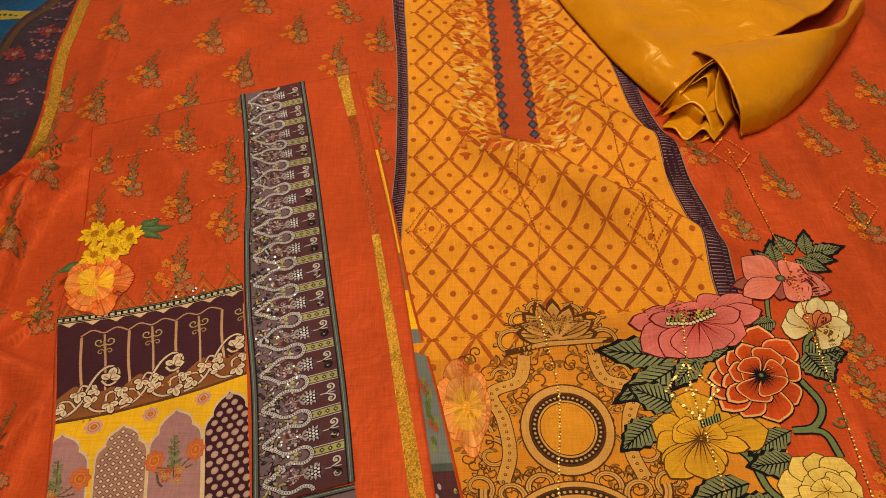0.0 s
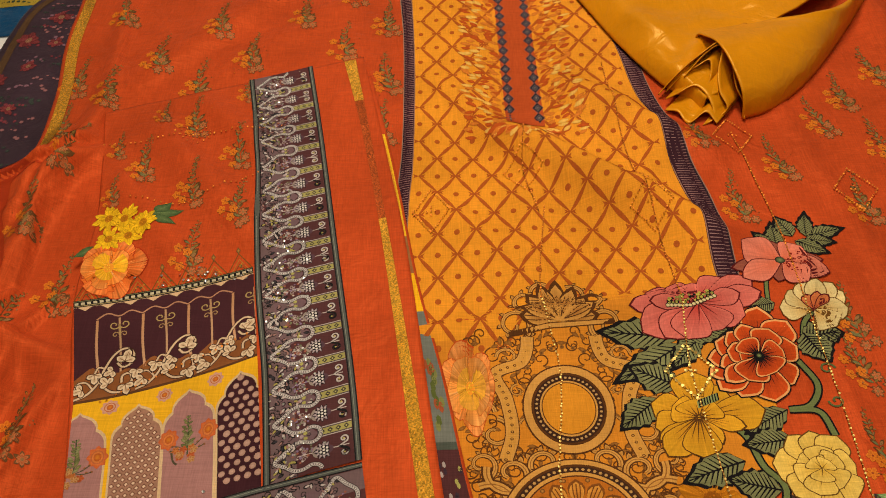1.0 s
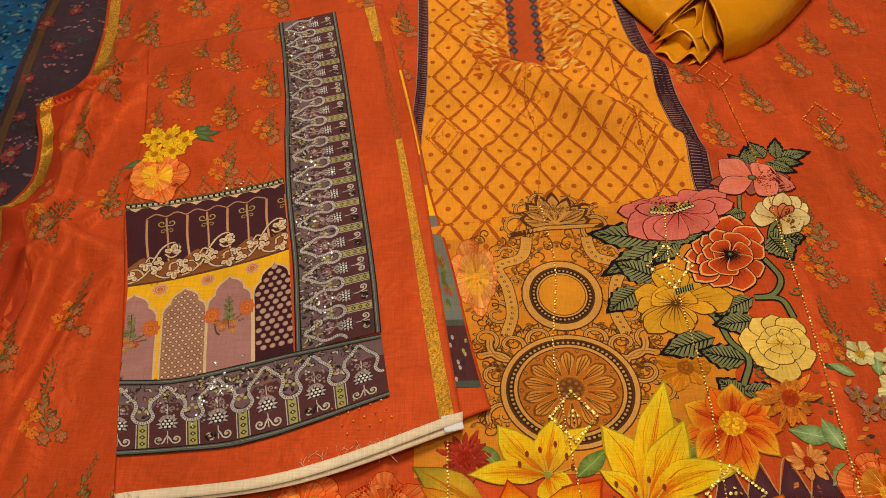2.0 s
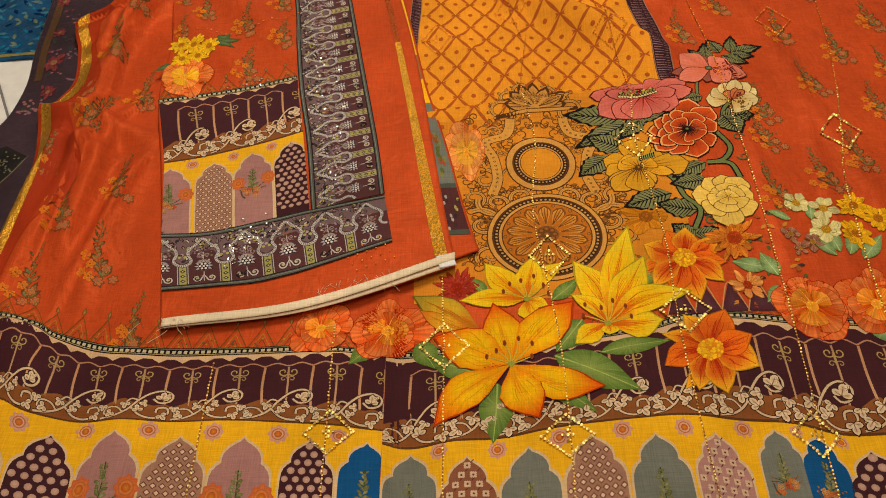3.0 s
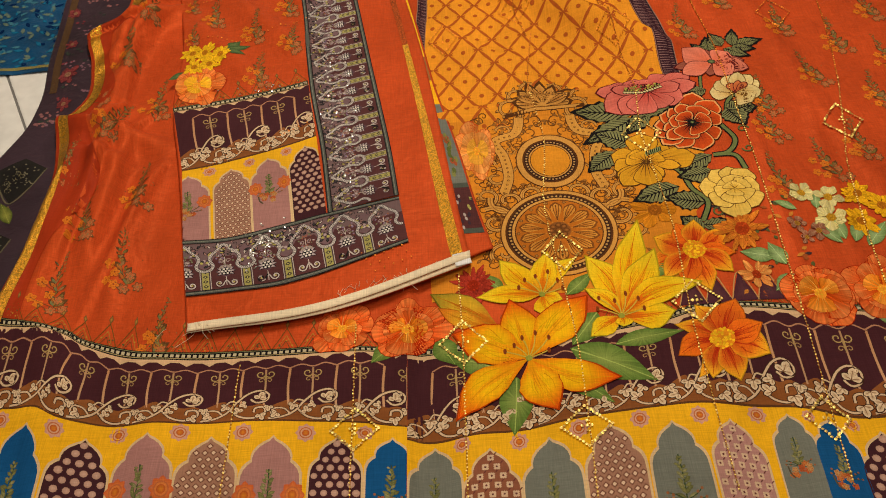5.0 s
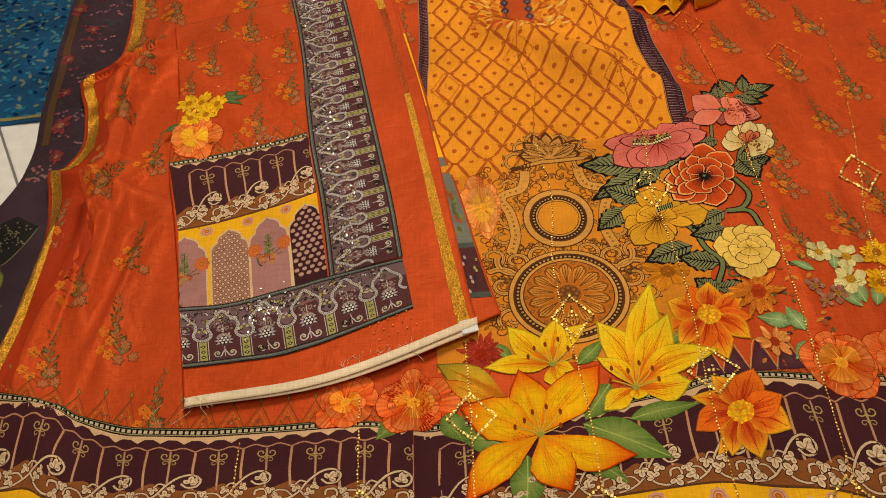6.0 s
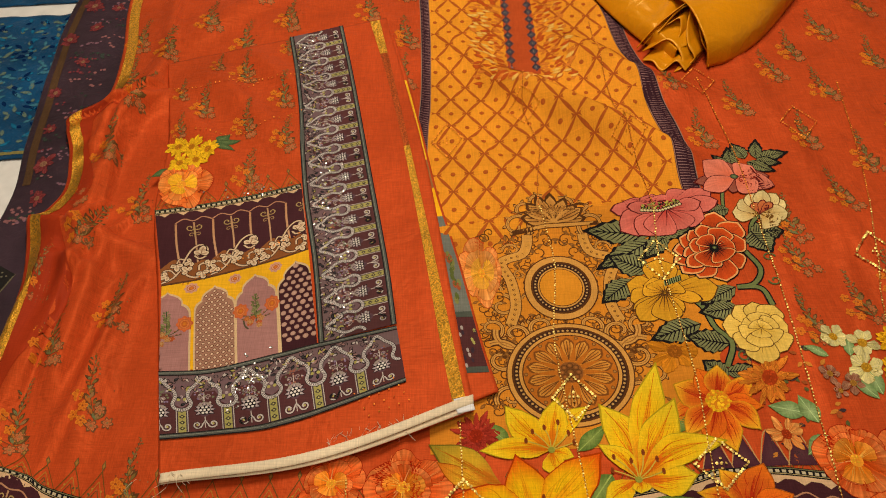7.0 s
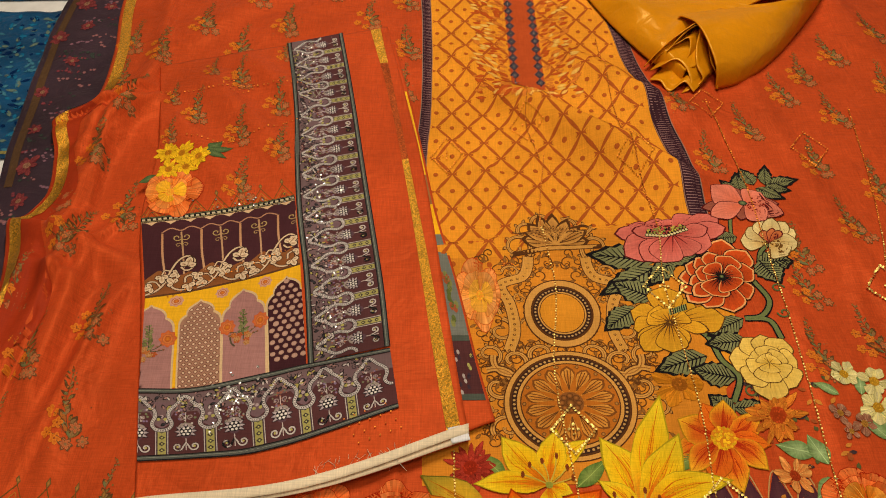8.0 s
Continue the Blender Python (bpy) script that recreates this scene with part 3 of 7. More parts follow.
def hem(parent, height, chk, prp, yel, low, tips, styles, rib, vine, base, seed, arch_low, material=PRINT):
    """The printed border: lace points, chequer line, ribbed plum band, scrolled vine, yellow band with arches."""
    rng = np.random.default_rng(seed)
    chk, prp, yel, low = (resample(c, 160) for c in (chk, prp, yel, low))
    b1, b2, b3 = Band(chk, prp), Band(prp, yel), Band(yel, low)
    # lace points standing on the chequer line
    pr = Print(height, base, to=b1.metric)
    n = int(b1.long / (rib * 0.56))
    for k in range(n):
        pr.lv(0)
        x, p = (k + 0.5) * b1.long / n, b1.long / n
        for s, wd, col in ((1.0, 0.0011, (0.16, 0.075, 0.015)), (0.66, 0.0009, (0.42, 0.19, 0.03)), (0.40, 0.0009, (0.12, 0.07, 0.02))):
            pr.line([(x - p * 0.5 * s, -0.004), (x, -0.004 - p * 0.95 * s)], wd, col, 5)
            pr.line([(x + p * 0.5 * s, -0.004), (x, -0.004 - p * 0.95 * s)], wd, col, 5)
        pr.lv(1)
        pr.fan(np.array([(x, -p * 1.45), (x + 0.0026, -p * 1.25), (x, -p * 1.05), (x - 0.0026, -p * 1.25)]), (0.45, 0.2, 0.04), (0.10, 0.06, 0.02), rings=1)
        for i in range(6):
            pr.disc(x + rng.uniform(-0.3, 0.3) * p, -0.006 - rng.uniform(0, 0.35) * p, 0.0013, ((0.45, 0.22, 0.03), (0.10, 0.09, 0.03), (0.4, 0.1, 0.03))[i % 3], n=5, rings=1)
    pr.make("lace_point_print", parent, "printed row of fine gold points", material)
    # chequer line with its scalloped trim
    pr = Print(height, base + 0.0002, to=b1.metric)
    nu = max(40, int(b1.long / 0.006))
    pr.sheet(0, b1.long, -0.0052, 0.0052, INK, nu, 2)
    m = int(b1.long / 0.0068)
    pr.lv(1)
    for k in range(m):
        x = (k + 0.5) * b1.long / m
        pr.sheet(x - 0.0021, x + 0.0021, -0.0018, 0.0018, (0.50, 0.42, 0.26), 1, 1)
    pr.sheet(0, b1.long, 0.0028, 0.0036, (0.42, 0.32, 0.14), nu, 1)
    pr.sheet(0, b1.long, -0.0042, -0.0034, (0.20, 0.19, 0.08), nu, 1)
    pr.sheet(0, b1.long, 0.0052, b1.wide, (0.62, 0.40, 0.22), nu, 2)
    pr.make("chequer_trim", parent, "black and cream chequered trim line", material)
    # plum band, ribs and curls
    pr = Print(height, base + 0.00035, to=b2.metric)
    nu = max(40, int(b2.long / 0.006))
    pr.sheet(0, b2.long, -0.0045, b2.wide, PURPLE, nu, 14)
    n = max(1, int(round(b2.long / rib)))
    p = b2.long / n
    w = b2.wide
    pr.lv(1)
    for k in range(2 * n):
        x = (k + 0.5) * p / 2
        pr.fan(np.array([(x - p * 0.17, -0.005), (x + p * 0.17, -0.005), (x, 0.0012)]), (0.62, 0.40, 0.22), rings=1)
    for k in range(n):
        x = (k + 0.5) * p
        pr.line([(x + 0.0008, 0.14 * w), (x - 0.0006, 0.45 * w), (x + 0.001, 0.74 * w)], 0.0028, (0.46, 0.22, 0.10), 10, tip=(0.55, 0.30, 0.16))
        pr.lv(2)
        if k < n - 1:
            pr.line([(x, 0.13 * w), (x + p * 0.25, 0.075 * w), (x + p * 0.5, 0.12 * w), (x + p * 0.75, 0.075 * w), (x + p, 0.13 * w)], 0.0018, (0.42, 0.20, 0.11), 18)
        xc = x + p * 0.5
        pr.lv(3)
        for s in (-1, 1):
            pr.line([(xc, 0.36 * w)] + list(spiral(xc + s * 0.0055, 0.22 * w, 0.0062, 90 + s * 90, -s * 1.1)), 0.0014, (0.40, 0.27, 0.10), 22)
            pr.line(spiral(xc + s * 0.0045, 0.33 * w, 0.0040, 90 + s * 90, s * 1.0), 0.0011, (0.36, 0.22, 0.09), 14)
        pr.line([(xc, 0.14 * w), (xc + 0.0005, 0.45 * w), (xc, 0.74 * w)], 0.0022, (0.40, 0.22, 0.11), 8, tip=(0.50, 0.28, 0.15))
    pr.make("plum_band", parent, "deep plum printed band with cream ribs and curls", material)
    # brown vine
    pr = Print(height, base + 0.0006, to=b2.metric)
    n = max(1, int(round(b2.long / vine)))
    p = b2.long / n
    for k in range(n):
        x = k * p
        q = [(0, 0.99), (0, 0.76), (0.14, 0.70), (0.30, 0.65), (0.42, 0.72), (0.55, 0.71), (0.70, 0.75), (0.85, 0.72), (1, 0.76), (1, 0.99)]
        q = [(x + a * p, b * w) for a, b in q]
        pr.fan(np.vstack([resample(q[1:-1], 20), resample([q[-1], q[0]], 8)]), BROWN, (0.25, 0.085, 0.025), (x + 0.5 * p, 0.9 * w), 3)
    pr.lv(1)
    pr.sheet(0, b2.long, 0.975 * w, 1.0 * w, (0.10, 0.04, 0.015), nu, 1)
    stalks = ([(-0.02, 0.96), (0.18, 0.93), (0.36, 0.84), (0.50, 0.68), (0.66, 0.55), (0.84, 0.50), (0.97, 0.57), (0.93, 0.67), (0.79, 0.70), (0.70, 0.64)],
              [(0.40, 0.80), (0.55, 0.92), (0.75, 0.95), (0.92, 0.87), (0.90, 0.78), (0.78, 0.79), (0.76, 0.86)],
              [(0.30, 0.88), (0.20, 0.80), (0.06, 0.80), (0.02, 0.88), (0.10, 0.92)], [(0.50, 0.68), (0.40, 0.66), (0.33, 0.72)])
    for k in range(n):
        x = k * p
        for lvl, ww, col in ((2, 0.0042, (0.045, 0.018, 0.010)), (3, 0.0024, (0.60, 0.42, 0.26))):
            pr.lv(lvl)
            for i, st in enumerate(stalks):
                pr.line([(x + a * p, b * w) for a, b in st], ww * (1.0 if i < 2 else 0.8), col, 34)
        for fx, fy, fs, deg in ((0.82, 0.64, 0.125, 200), (0.62, 0.72, 0.09, 60), (0.84, 0.89, 0.105, -20), (0.53, 0.85, 0.10, 150), (0.12, 0.87, 0.10, 60), (0.33, 0.73, 0.10, 20), (1.0, 0.76, 0.09, 0), (0.92, 0.58, 0.07, 100)):
            trefoil(pr, x + (fx + rng.uniform(-0.02, 0.02)) * p, fy * w, fs * w, deg + rng.uniform(-25, 25), 4)
    pr.make("vine_print", parent, "brown band with a cream scrolling vine", material)
    # yellow band, rosettes and arches
    pr = Print(height, base + 0.0004, to=b3.metric)
    pr.sheet(0, b3.long, 0, b3.wide, YELLOW, nu, max(8, int(b3.wide / 0.008)))
    pr.lv(1)
    for (x0, y0), (x1, y1) in zip(tips[:-1], tips[1:]):
        rosette(pr, (x0 + x1) / 2, min(y0, y1) * 0.5 + 0.004, 0.15 * (x1 - x0))
    strip = pr.make("yellow_band", parent, "bright yellow printed band with rosettes", material)
    for (x, y), st, ww in zip(tips, styles, [tips[min(i + 1, len(tips) - 1)][0] - tips[min(i, len(tips) - 2)][0] for i in range(len(tips))]):
        to = b3.metric
        arch(strip, height, lambda q, to=to: to(np.asarray(q) * np.array([1, -1]) ), x, -y, ww, arch_low, st, rng, base + 0.0010)


CHK_L = [(-0.585, 0.345), (-0.550, 0.336), (-0.498, 0.323), (-0.469, 0.316), (-0.443, 0.300), (-0.391, 0.282), (-0.342, 0.274), (-0.247, 0.268), (-0.150, 0.268), (-0.060, 0.262)]
PRP_L = [(-0.585, 0.331), (-0.546, 0.321), (-0.479, 0.310), (-0.440, 0.287), (-0.388, 0.266), (-0.292, 0.256), (-0.200, 0.255), (-0.108, 0.256), (-0.060, 0.249)]
YEL_L = [(-0.585, 0.222), (-0.513, 0.212), (-0.481, 0.210), (-0.448, 0.193), (-0.392, 0.183), (-0.324, 0.179), (-0.235, 0.177), (-0.147, 0.169), (-0.060, 0.157)]
LOW_L = [(-0.585, 0.0), (-0.45, -0.02), (-0.30, -0.03), (-0.15, -0.04), (-0.060, -0.05)]
CHK_R = [(-0.0597, 0.258), (0.0, 0.259), (0.130, 0.266), (0.229, 0.283), (0.290, 0.297), (0.391, 0.287), (0.463, 0.277), (0.60, 0.262), (0.86, 0.24)]
PRP_R = [(-0.0597, 0.244), (0.0, 0.245), (0.130, 0.252), (0.229, 0.269), (0.290, 0.283), (0.391, 0.272), (0.463, 0.262), (0.60, 0.247), (0.86, 0.225)]
YEL_R = [(-0.0597, 0.141), (-0.012, 0.139), (0.069, 0.147), (0.129, 0.154), (0.202, 0.161), (0.275, 0.166), (0.348, 0.151), (0.387, 0.144), (0.451, 0.133), (0.6, 0.118), (0.86, 0.10)]
LOW_R = [(-0.0597, -0.05), (0.13, -0.04), (0.3, -0.04), (0.5, -0.05), (0.86, -0.06)]
hem(kameez, h_kameez, CHK_L, PRP_L, YEL_L, LOW_L, [(0.034, 0.02), (0.103, 0.022), (0.177, 0.021), (0.247, 0.015), (0.316, 0.019), (0.385, 0.021), (0.455, 0.022), (0.515, 0.018)],
    ["mauve", "blue", "polka", "mauve", "grid", "mauve", "polka", "blue"], 0.056, 0.074, 0.0006, 3, 0.155)
hem(kameez, h_kameez, CHK_R, PRP_R, YEL_R, LOW_R, [(0.029, 0.008), (0.087, 0.020), (0.150, 0.016), (0.215, 0.014), (0.280, 0.020), (0.343, 0.019), (0.402, 0.010), (0.444, 0.010), (0.494, 0.018), (0.56, 0.018), (0.625, 0.018), (0.69, 0.018), (0.755, 0.018), (0.82, 0.018)],
    ["grey", "maroon", "grey", "grid", "grey", "pink", "grey", "blue", "polka", "mauve", "grid", "mauve", "polka", "blue"], 0.056, 0.074, 0.0006, 5, 0.155)

# ---------- centre panel of the kameez ----------
PAN_L = [(-0.036, 1.62), (-0.035, 1.377), (-0.029, 1.22), (-0.026, 1.085), (-0.027, 0.935), (-0.031, 0.86), (-0.035, 0.70), (-0.035, 0.52), (-0.03, 0.33)]
PAN_R = [(0.215, 1.62), (0.223, 1.359), (0.257, 1.189), (0.269, 1.081), (0.286, 0.996), (0.295, 0.908), (0.309, 0.819), (0.315, 0.73), (0.335, 0.62), (0.335, 0.50), (0.29, 0.42), (0.27, 0.33)]
AMBER, RUST = (0.74, 0.275, 0.020), (0.40, 0.088, 0.014)


TRACED = {}


def smooth_x(curve, y):
    if id(curve) not in TRACED:
        TRACED[id(curve)] = resample(curve, 200)[::-1]
    c = TRACED[id(curve)]
    return np.interp(y, c[:, 1], c[:, 0])


def between(yy, a, b):
    """A band whose rungs lie level, from the first curve to the second."""
    return Band(np.column_stack([smooth_x(a, yy), yy]), np.column_stack([smooth_x(b, yy), yy]), len(yy))


pan = between(np.linspace(1.62, 0.33, 260), PAN_L, PAN_R)
pr = Print(h_kameez, 0.0004, to=pan.at)
pr.sheet(0, 1, 0, 1, AMBER, 240, 60)
pr.make("amber_panel", kameez, "amber yellow cotton centre panel")

# lattice of lens-shaped strokes with dots
pr = Print(h_kameez, 0.0008)
PX, PY = 0.0228, 0.0345


def lat_low(x):
    return np.interp(x, [-0.03, 0.08, 0.145, 0.207, 0.311], [0.640, 0.655, 0.685, 0.70, 0.728])


def inside(x, y):
    return smooth_x(PAN_L, y) + 0.004 < x < smooth_x(PAN_R, y) - 0.004 and y > lat_low(x) - 0.02


for j in range(-5, 26):
    for i in range(-9, 13):
        if (i + j) % 2:
            x, y = 0.072 + i * PX, 0.777 + j * PY
            if inside(x, y):
                pr.disc(x, y, 0.0036, RUST, n=9, ry=0.0042, rings=1)
            continue
        pr.lv(0)
        x, y = 0.072 + i * PX, 0.777 + j * PY
        for s in (-1, 1):
            dx, dy = s * PX, PY
            if not inside(x + dx / 2, y + dy / 2) or not inside(x + dx * 0.9, y + dy * 0.9) or not inside(x, y):
                continue
            d = np.array([dx, dy])
            nn = np.array([-dy, dx]) / math.hypot(dx, dy)
            t = np.linspace(0, 1, 7)
            wd = 0.0007 + 0.0019 * np.sin(np.pi * t) ** 1.2
            side = [np.array([x, y]) + d * q for q in t]
            o = np.array([c + nn * k for c, k in zip(side, wd)] + [c - nn * k for c, k in zip(side[::-1], wd[::-1])])
            pr.fan(o, RUST, rings=1)
        if inside(x, y):
            pr.lv(1)
            for s in (-1, 1):
                pr.fan(np.array([(x, y), (x + s * 0.0075, y + 0.0042), (x + s * 0.0055, y), (x + s * 0.0075, y - 0.0042)]), RUST, centre=(x + s * 0.004, y), rings=1)
pr.make("lattice_print", kameez, "rust brown printed lattice with dots")

# lower part of the panel, deeper amber
low = Band([(-0.034, 0.645), (0.08, 0.655), (0.145, 0.685), (0.207, 0.70), (0.325, 0.728)], [(-0.03, 0.34), (0.08, 0.335), (0.145, 0.33), (0.207, 0.335), (0.30, 0.345)], 120)
pr = Print(h_kameez, 0.0006, to=low.at)
pr.sheet(0, 1, 0, 1, (0.64, 0.225, 0.020), 60, 60)
pr.make("ornament_ground", kameez, "deeper amber ground below the lattice")


def comb(name, a, b, y0, y1, base, label):
    """The dark comb-toothed stripe along the panel."""
    bd = between(np.linspace(y0, y1, 200), a, b)
    pr = Print(h_kameez, base, to=bd.metric)
    pr.sheet(0, bd.long, 0, bd.wide, (0.040, 0.014, 0.020), int(bd.long / 0.006), 4)
    w = bd.wide
    k = 0.0
    pr.lv(1)
    rng = np.random.default_rng(4)
    while k < bd.long - 0.004:
        pr.line([(k, 0.12 * w), (k + 0.001, 0.55 * w + rng.uniform(0, 0.15) * w)], 0.0013, (0.30, 0.16, 0.15), 3, 0.6)
        pr.line([(k + 0.002, 0.93 * w), (k + 0.002, 0.70 * w)], 0.0010, (0.22, 0.11, 0.10), 2)
        k += 0.0042
    for v, c in ((0.04, (0.30, 0.15, 0.10)), (0.90, (0.02, 0.015, 0.02)), (0.98, (0.30, 0.17, 0.12))):
        pr.sheet(0, bd.long, v * w - 0.0006, v * w + 0.0006, c, int(bd.long / 0.006), 1)
    pr.make(name, kameez, label)


STR_L = [(-0.052, 1.62), (-0.054, 1.378), (-0.045, 1.221), (-0.042, 1.086), (-0.042, 0.968), (-0.046, 0.884), (-0.05, 0.70)]
STR_R = [(0.243, 1.62), (0.252, 1.359), (0.281, 1.189), (0.292, 1.085), (0.306, 1.010), (0.319, 0.928), (0.334, 0.846), (0.341, 0.71)]
comb("comb_stripe", PAN_L, STR_L, 1.62, 0.70, 0.0010, "dark plum comb-toothed printed stripe")
comb("comb_stripe", PAN_R, STR_R, 1.62, 0.715, 0.0010, "dark plum comb-toothed printed stripe")

# neck placket
rng = np.random.default_rng(11)


def mid_x(y):
    return np.interp(y, [1.0, 1.37, 1.62], [0.120, 0.1155, 0.113])


pr = Print(h_kameez, 0.0008, to=lambda p: np.column_stack([np.asarray(p)[:, 0] + mid_x(np.asarray(p)[:, 1]), np.asarray(p)[:, 1]]))
for k in range(88):
    y = 0.985 + 0.0072 * k
    for s in (-1, 1):
        for r in range(3):
            x = s * (0.030 + 0.017 * r + rng.uniform(-0.006, 0.006))
            ln, wd = rng.uniform(0.013, 0.020), rng.uniform(0.005, 0.008)
            tone = ((0.82, 0.46, 0.09), (0.68, 0.20, 0.025), (0.52, 0.09, 0.014))[int(rng.integers(0, 3)) if r else 2 - int(rng.integers(0, 2))]
            pr.lv((k % 4) * 3 + r)
            o = turned(petal(ln, wd, 0.5, 5), -s * rng.uniform(35, 80), x, y + rng.uniform(-0.003, 0.003))
            pr.fan(o, tone, np.array(tone) * 0.8, rings=1)
for k in range(40):
    pr.lv(12 + k % 8)
    a = rng.uniform(180, 360)
    pr.fan(turned(petal(rng.uniform(0.014, 0.022), 0.008, 0.5, 5), a - 90, 0.035 * math.cos(radians(a)) * rng.uniform(0.3, 1), 0.992 + 0.016 * math.sin(radians(a))),
           ((0.82, 0.46, 0.09), (0.68, 0.20, 0.025), (0.52, 0.09, 0.014))[k % 3], rings=1)
pr.make("leaf_fringe", kameez, "printed fringe of orange and yellow leaves beside the placket")
pr = Print(h_kameez, 0.0024, to=lambda p: np.column_stack([np.asarray(p)[:, 0] + mid_x(np.asarray(p)[:, 1]), np.asarray(p)[:, 1]]))
pr.sheet(-0.025, 0.025, 0.998, 1.62, (0.44, 0.070, 0.016), 8, 90)
for k in range(28):
    y = 1.017 + 0.0222 * k
    for s in (-1, 1):
        for q, (r, c) in enumerate(((1.0, (0.20, 0.09, 0.09)), (0.88, INK), (0.55, (0.20, 0.16, 0.20)), (0.42, INK), (0.16, (0.45, 0.38, 0.36)))):
            pr.lv(q + 1 + (k % 2) * 0)
            pr.fan(np.array([(s * 0.0188, y + 0.0125 * r), (s * 0.0188 + 0.0078 * r, y), (s * 0.0188, y - 0.0125 * r), (s * 0.0188 - 0.0078 * r, y)]), c, rings=1)
pr.make("neck_placket", kameez, "brick red printed placket with black diamonds")

# ---------- the folded dupatta ----------
F_LEFT = [(-0.445, 1.053), (-0.410, 0.867), (-0.403, 0.724), (-0.372, 0.58), (-0.347, 0.455), (-0.318, 0.298)]
F_RIGHT = [(-0.099, 1.158), (-0.067, 0.986), (-0.031, 0.775), (0.005, 0.487), (0.019, 0.386)]
U_RIGHT = [(-0.090, 1.12), (-0.062, 0.98), (-0.046, 0.890), (-0.020, 0.729), (0.007, 0.602), (0.027, 0.489), (0.045, 0.402)]


def bowed(p, u, v):
    return p - np.column_stack([0 * u, 0.021 * np.sin(np.pi * v) ** 1.3 * u ** 7])


dupatta = thing("folded_dupatta", "folded orange silk dupatta with dark patterned border and white edge", "fabric")
for k, (right, dz, db) in enumerate(((F_RIGHT, 0.0, 0.0), (F_RIGHT, -0.0030, 0.006), (U_RIGHT, -0.0055, 0.004), (F_RIGHT, -0.0085, 0.016))):
    left = [(x + 0.0015 * k, y) for x, y in F_LEFT]
    rt = [(x + (0.003 * ((k + 1) % 2) if k else 0), y) for x, y in right]
    left, rt = left[:-1] + [(left[-1][0] + 0.01 * k, left[-1][1] + db)], rt[:-1] + [(rt[-1][0], rt[-1][1] + db * 0.7 - (0.012 if k == 1 else 0))]
    sheet_of(Band(left, rt, 200), (h_fold if k < 2 else h_under), "fold_layer", SILK, dupatta, 170, 90, dz if k < 2 else dz + 0.0055, 0.0016 if k < 2 else 0.0022, bow=bowed)

# rounded fold along the side
lc = resample(F_LEFT, 120)
v, f = [], []
for x, y in lc:
    top = float(h_fold(x, y))
    for a in np.linspace(-100, 110, 11):
        r = (top - 0.004) / 2
        v.append((x + 0.002 - 0.004 * math.cos(radians(a)), y, top - r + r * math.sin(radians(a)) + 0.0004))
for i in range(len(lc) - 1):
    for j in range(10):
        f.append((i * 11 + j, i * 11 + j + 1, (i + 1) * 11 + j + 1, (i + 1) * 11 + j))
mesh_object("fold_edge", v, f, SILK, dupatta, label="rounded side fold of orange silk")

# raw white edges
for k, (dy, z, wd, x1) in enumerate(((0.0, 0.0006, 0.012, 1.0), (-0.007, -0.0022, 0.012, 1.0), (0.003, -0.0052, 0.010, 0.80))):
    bottom = bowed(Band([F_LEFT[-1], F_LEFT[-1]], [F_RIGHT[-1], F_RIGHT[-1]], 2).at(np.column_stack([np.full(80, 0.5), np.linspace(0.0, x1, 80)])), np.ones(80), np.linspace(0, x1, 80))
    bottom = bottom + np.array([0, dy - 0.001 + (0.0 if k != 1 else -0.009 * 0)])
    if k == 1:
        bottom = bottom + np.column_stack([np.zeros(80), 0.007 * (1 - np.linspace(0, 1, 80)) ** 1.0])
    bd = Band(bottom + np.array([0, wd]), bottom, 80)
    pr = Print(h_fold, z, to=bd.at)
    pr.sheet(0, 1, 0, 1, (0.80, 0.66, 0.46) if k != 1 else (0.74, 0.54, 0.34), 80, 3, top=(0.74, 0.60, 0.40))
    ob = pr.make("selvage", dupatta, "raw undyed white selvage edge")
    so = ob.modifiers.new("thickness", "SOLIDIFY")
    so.thickness, so.offset = 0.0009, -1.0

# bleached corner of the raw edge
cx, cy = F_RIGHT[-1]
pr = Print(h_fold, 0.0016, to=placed(cx - 0.010, cy - 0.004, 13.0, 1.0))
pr.sheet(-0.010, 0.010, -0.008, 0.012, (0.80, 0.78, 0.76), 8, 8)
ob = pr.make("selvage_corner", dupatta, "bleached white corner of the selvage")
so = ob.modifiers.new("thickness", "SOLIDIFY")
so.thickness, so.offset = 0.0009, -1.0

# gold stripe along the side
G_IN = [(-0.126, 1.148), (-0.097, 1.011), (-0.069, 0.850), (-0.044, 0.677), (-0.019, 0.487), (-0.004, 0.384)]
G_OUT = [(-0.110, 1.152), (-0.086, 1.010), (-0.060, 0.850), (-0.033, 0.677), (-0.004, 0.487), (0.011, 0.387)]
zb = Band(G_IN, G_OUT, 200)
# from 0.12 to 0.42 the stripe is darker, redder and rougher
for a, b, mat, lab in ((0.0, 0.12, ZARI, "bright gold zari stripe"), (0.12, 0.42, ZARI_DULL, "darker, redder stretch of the zari stripe"), (0.42, 1.0, ZARI, "bright gold zari stripe")):
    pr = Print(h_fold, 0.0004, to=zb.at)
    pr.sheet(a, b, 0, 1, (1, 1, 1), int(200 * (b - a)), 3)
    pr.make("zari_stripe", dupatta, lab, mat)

# patterned border: down the side, then along the foot
LILAC, MULB = (0.155, 0.095, 0.095), (0.085, 0.028, 0.028)


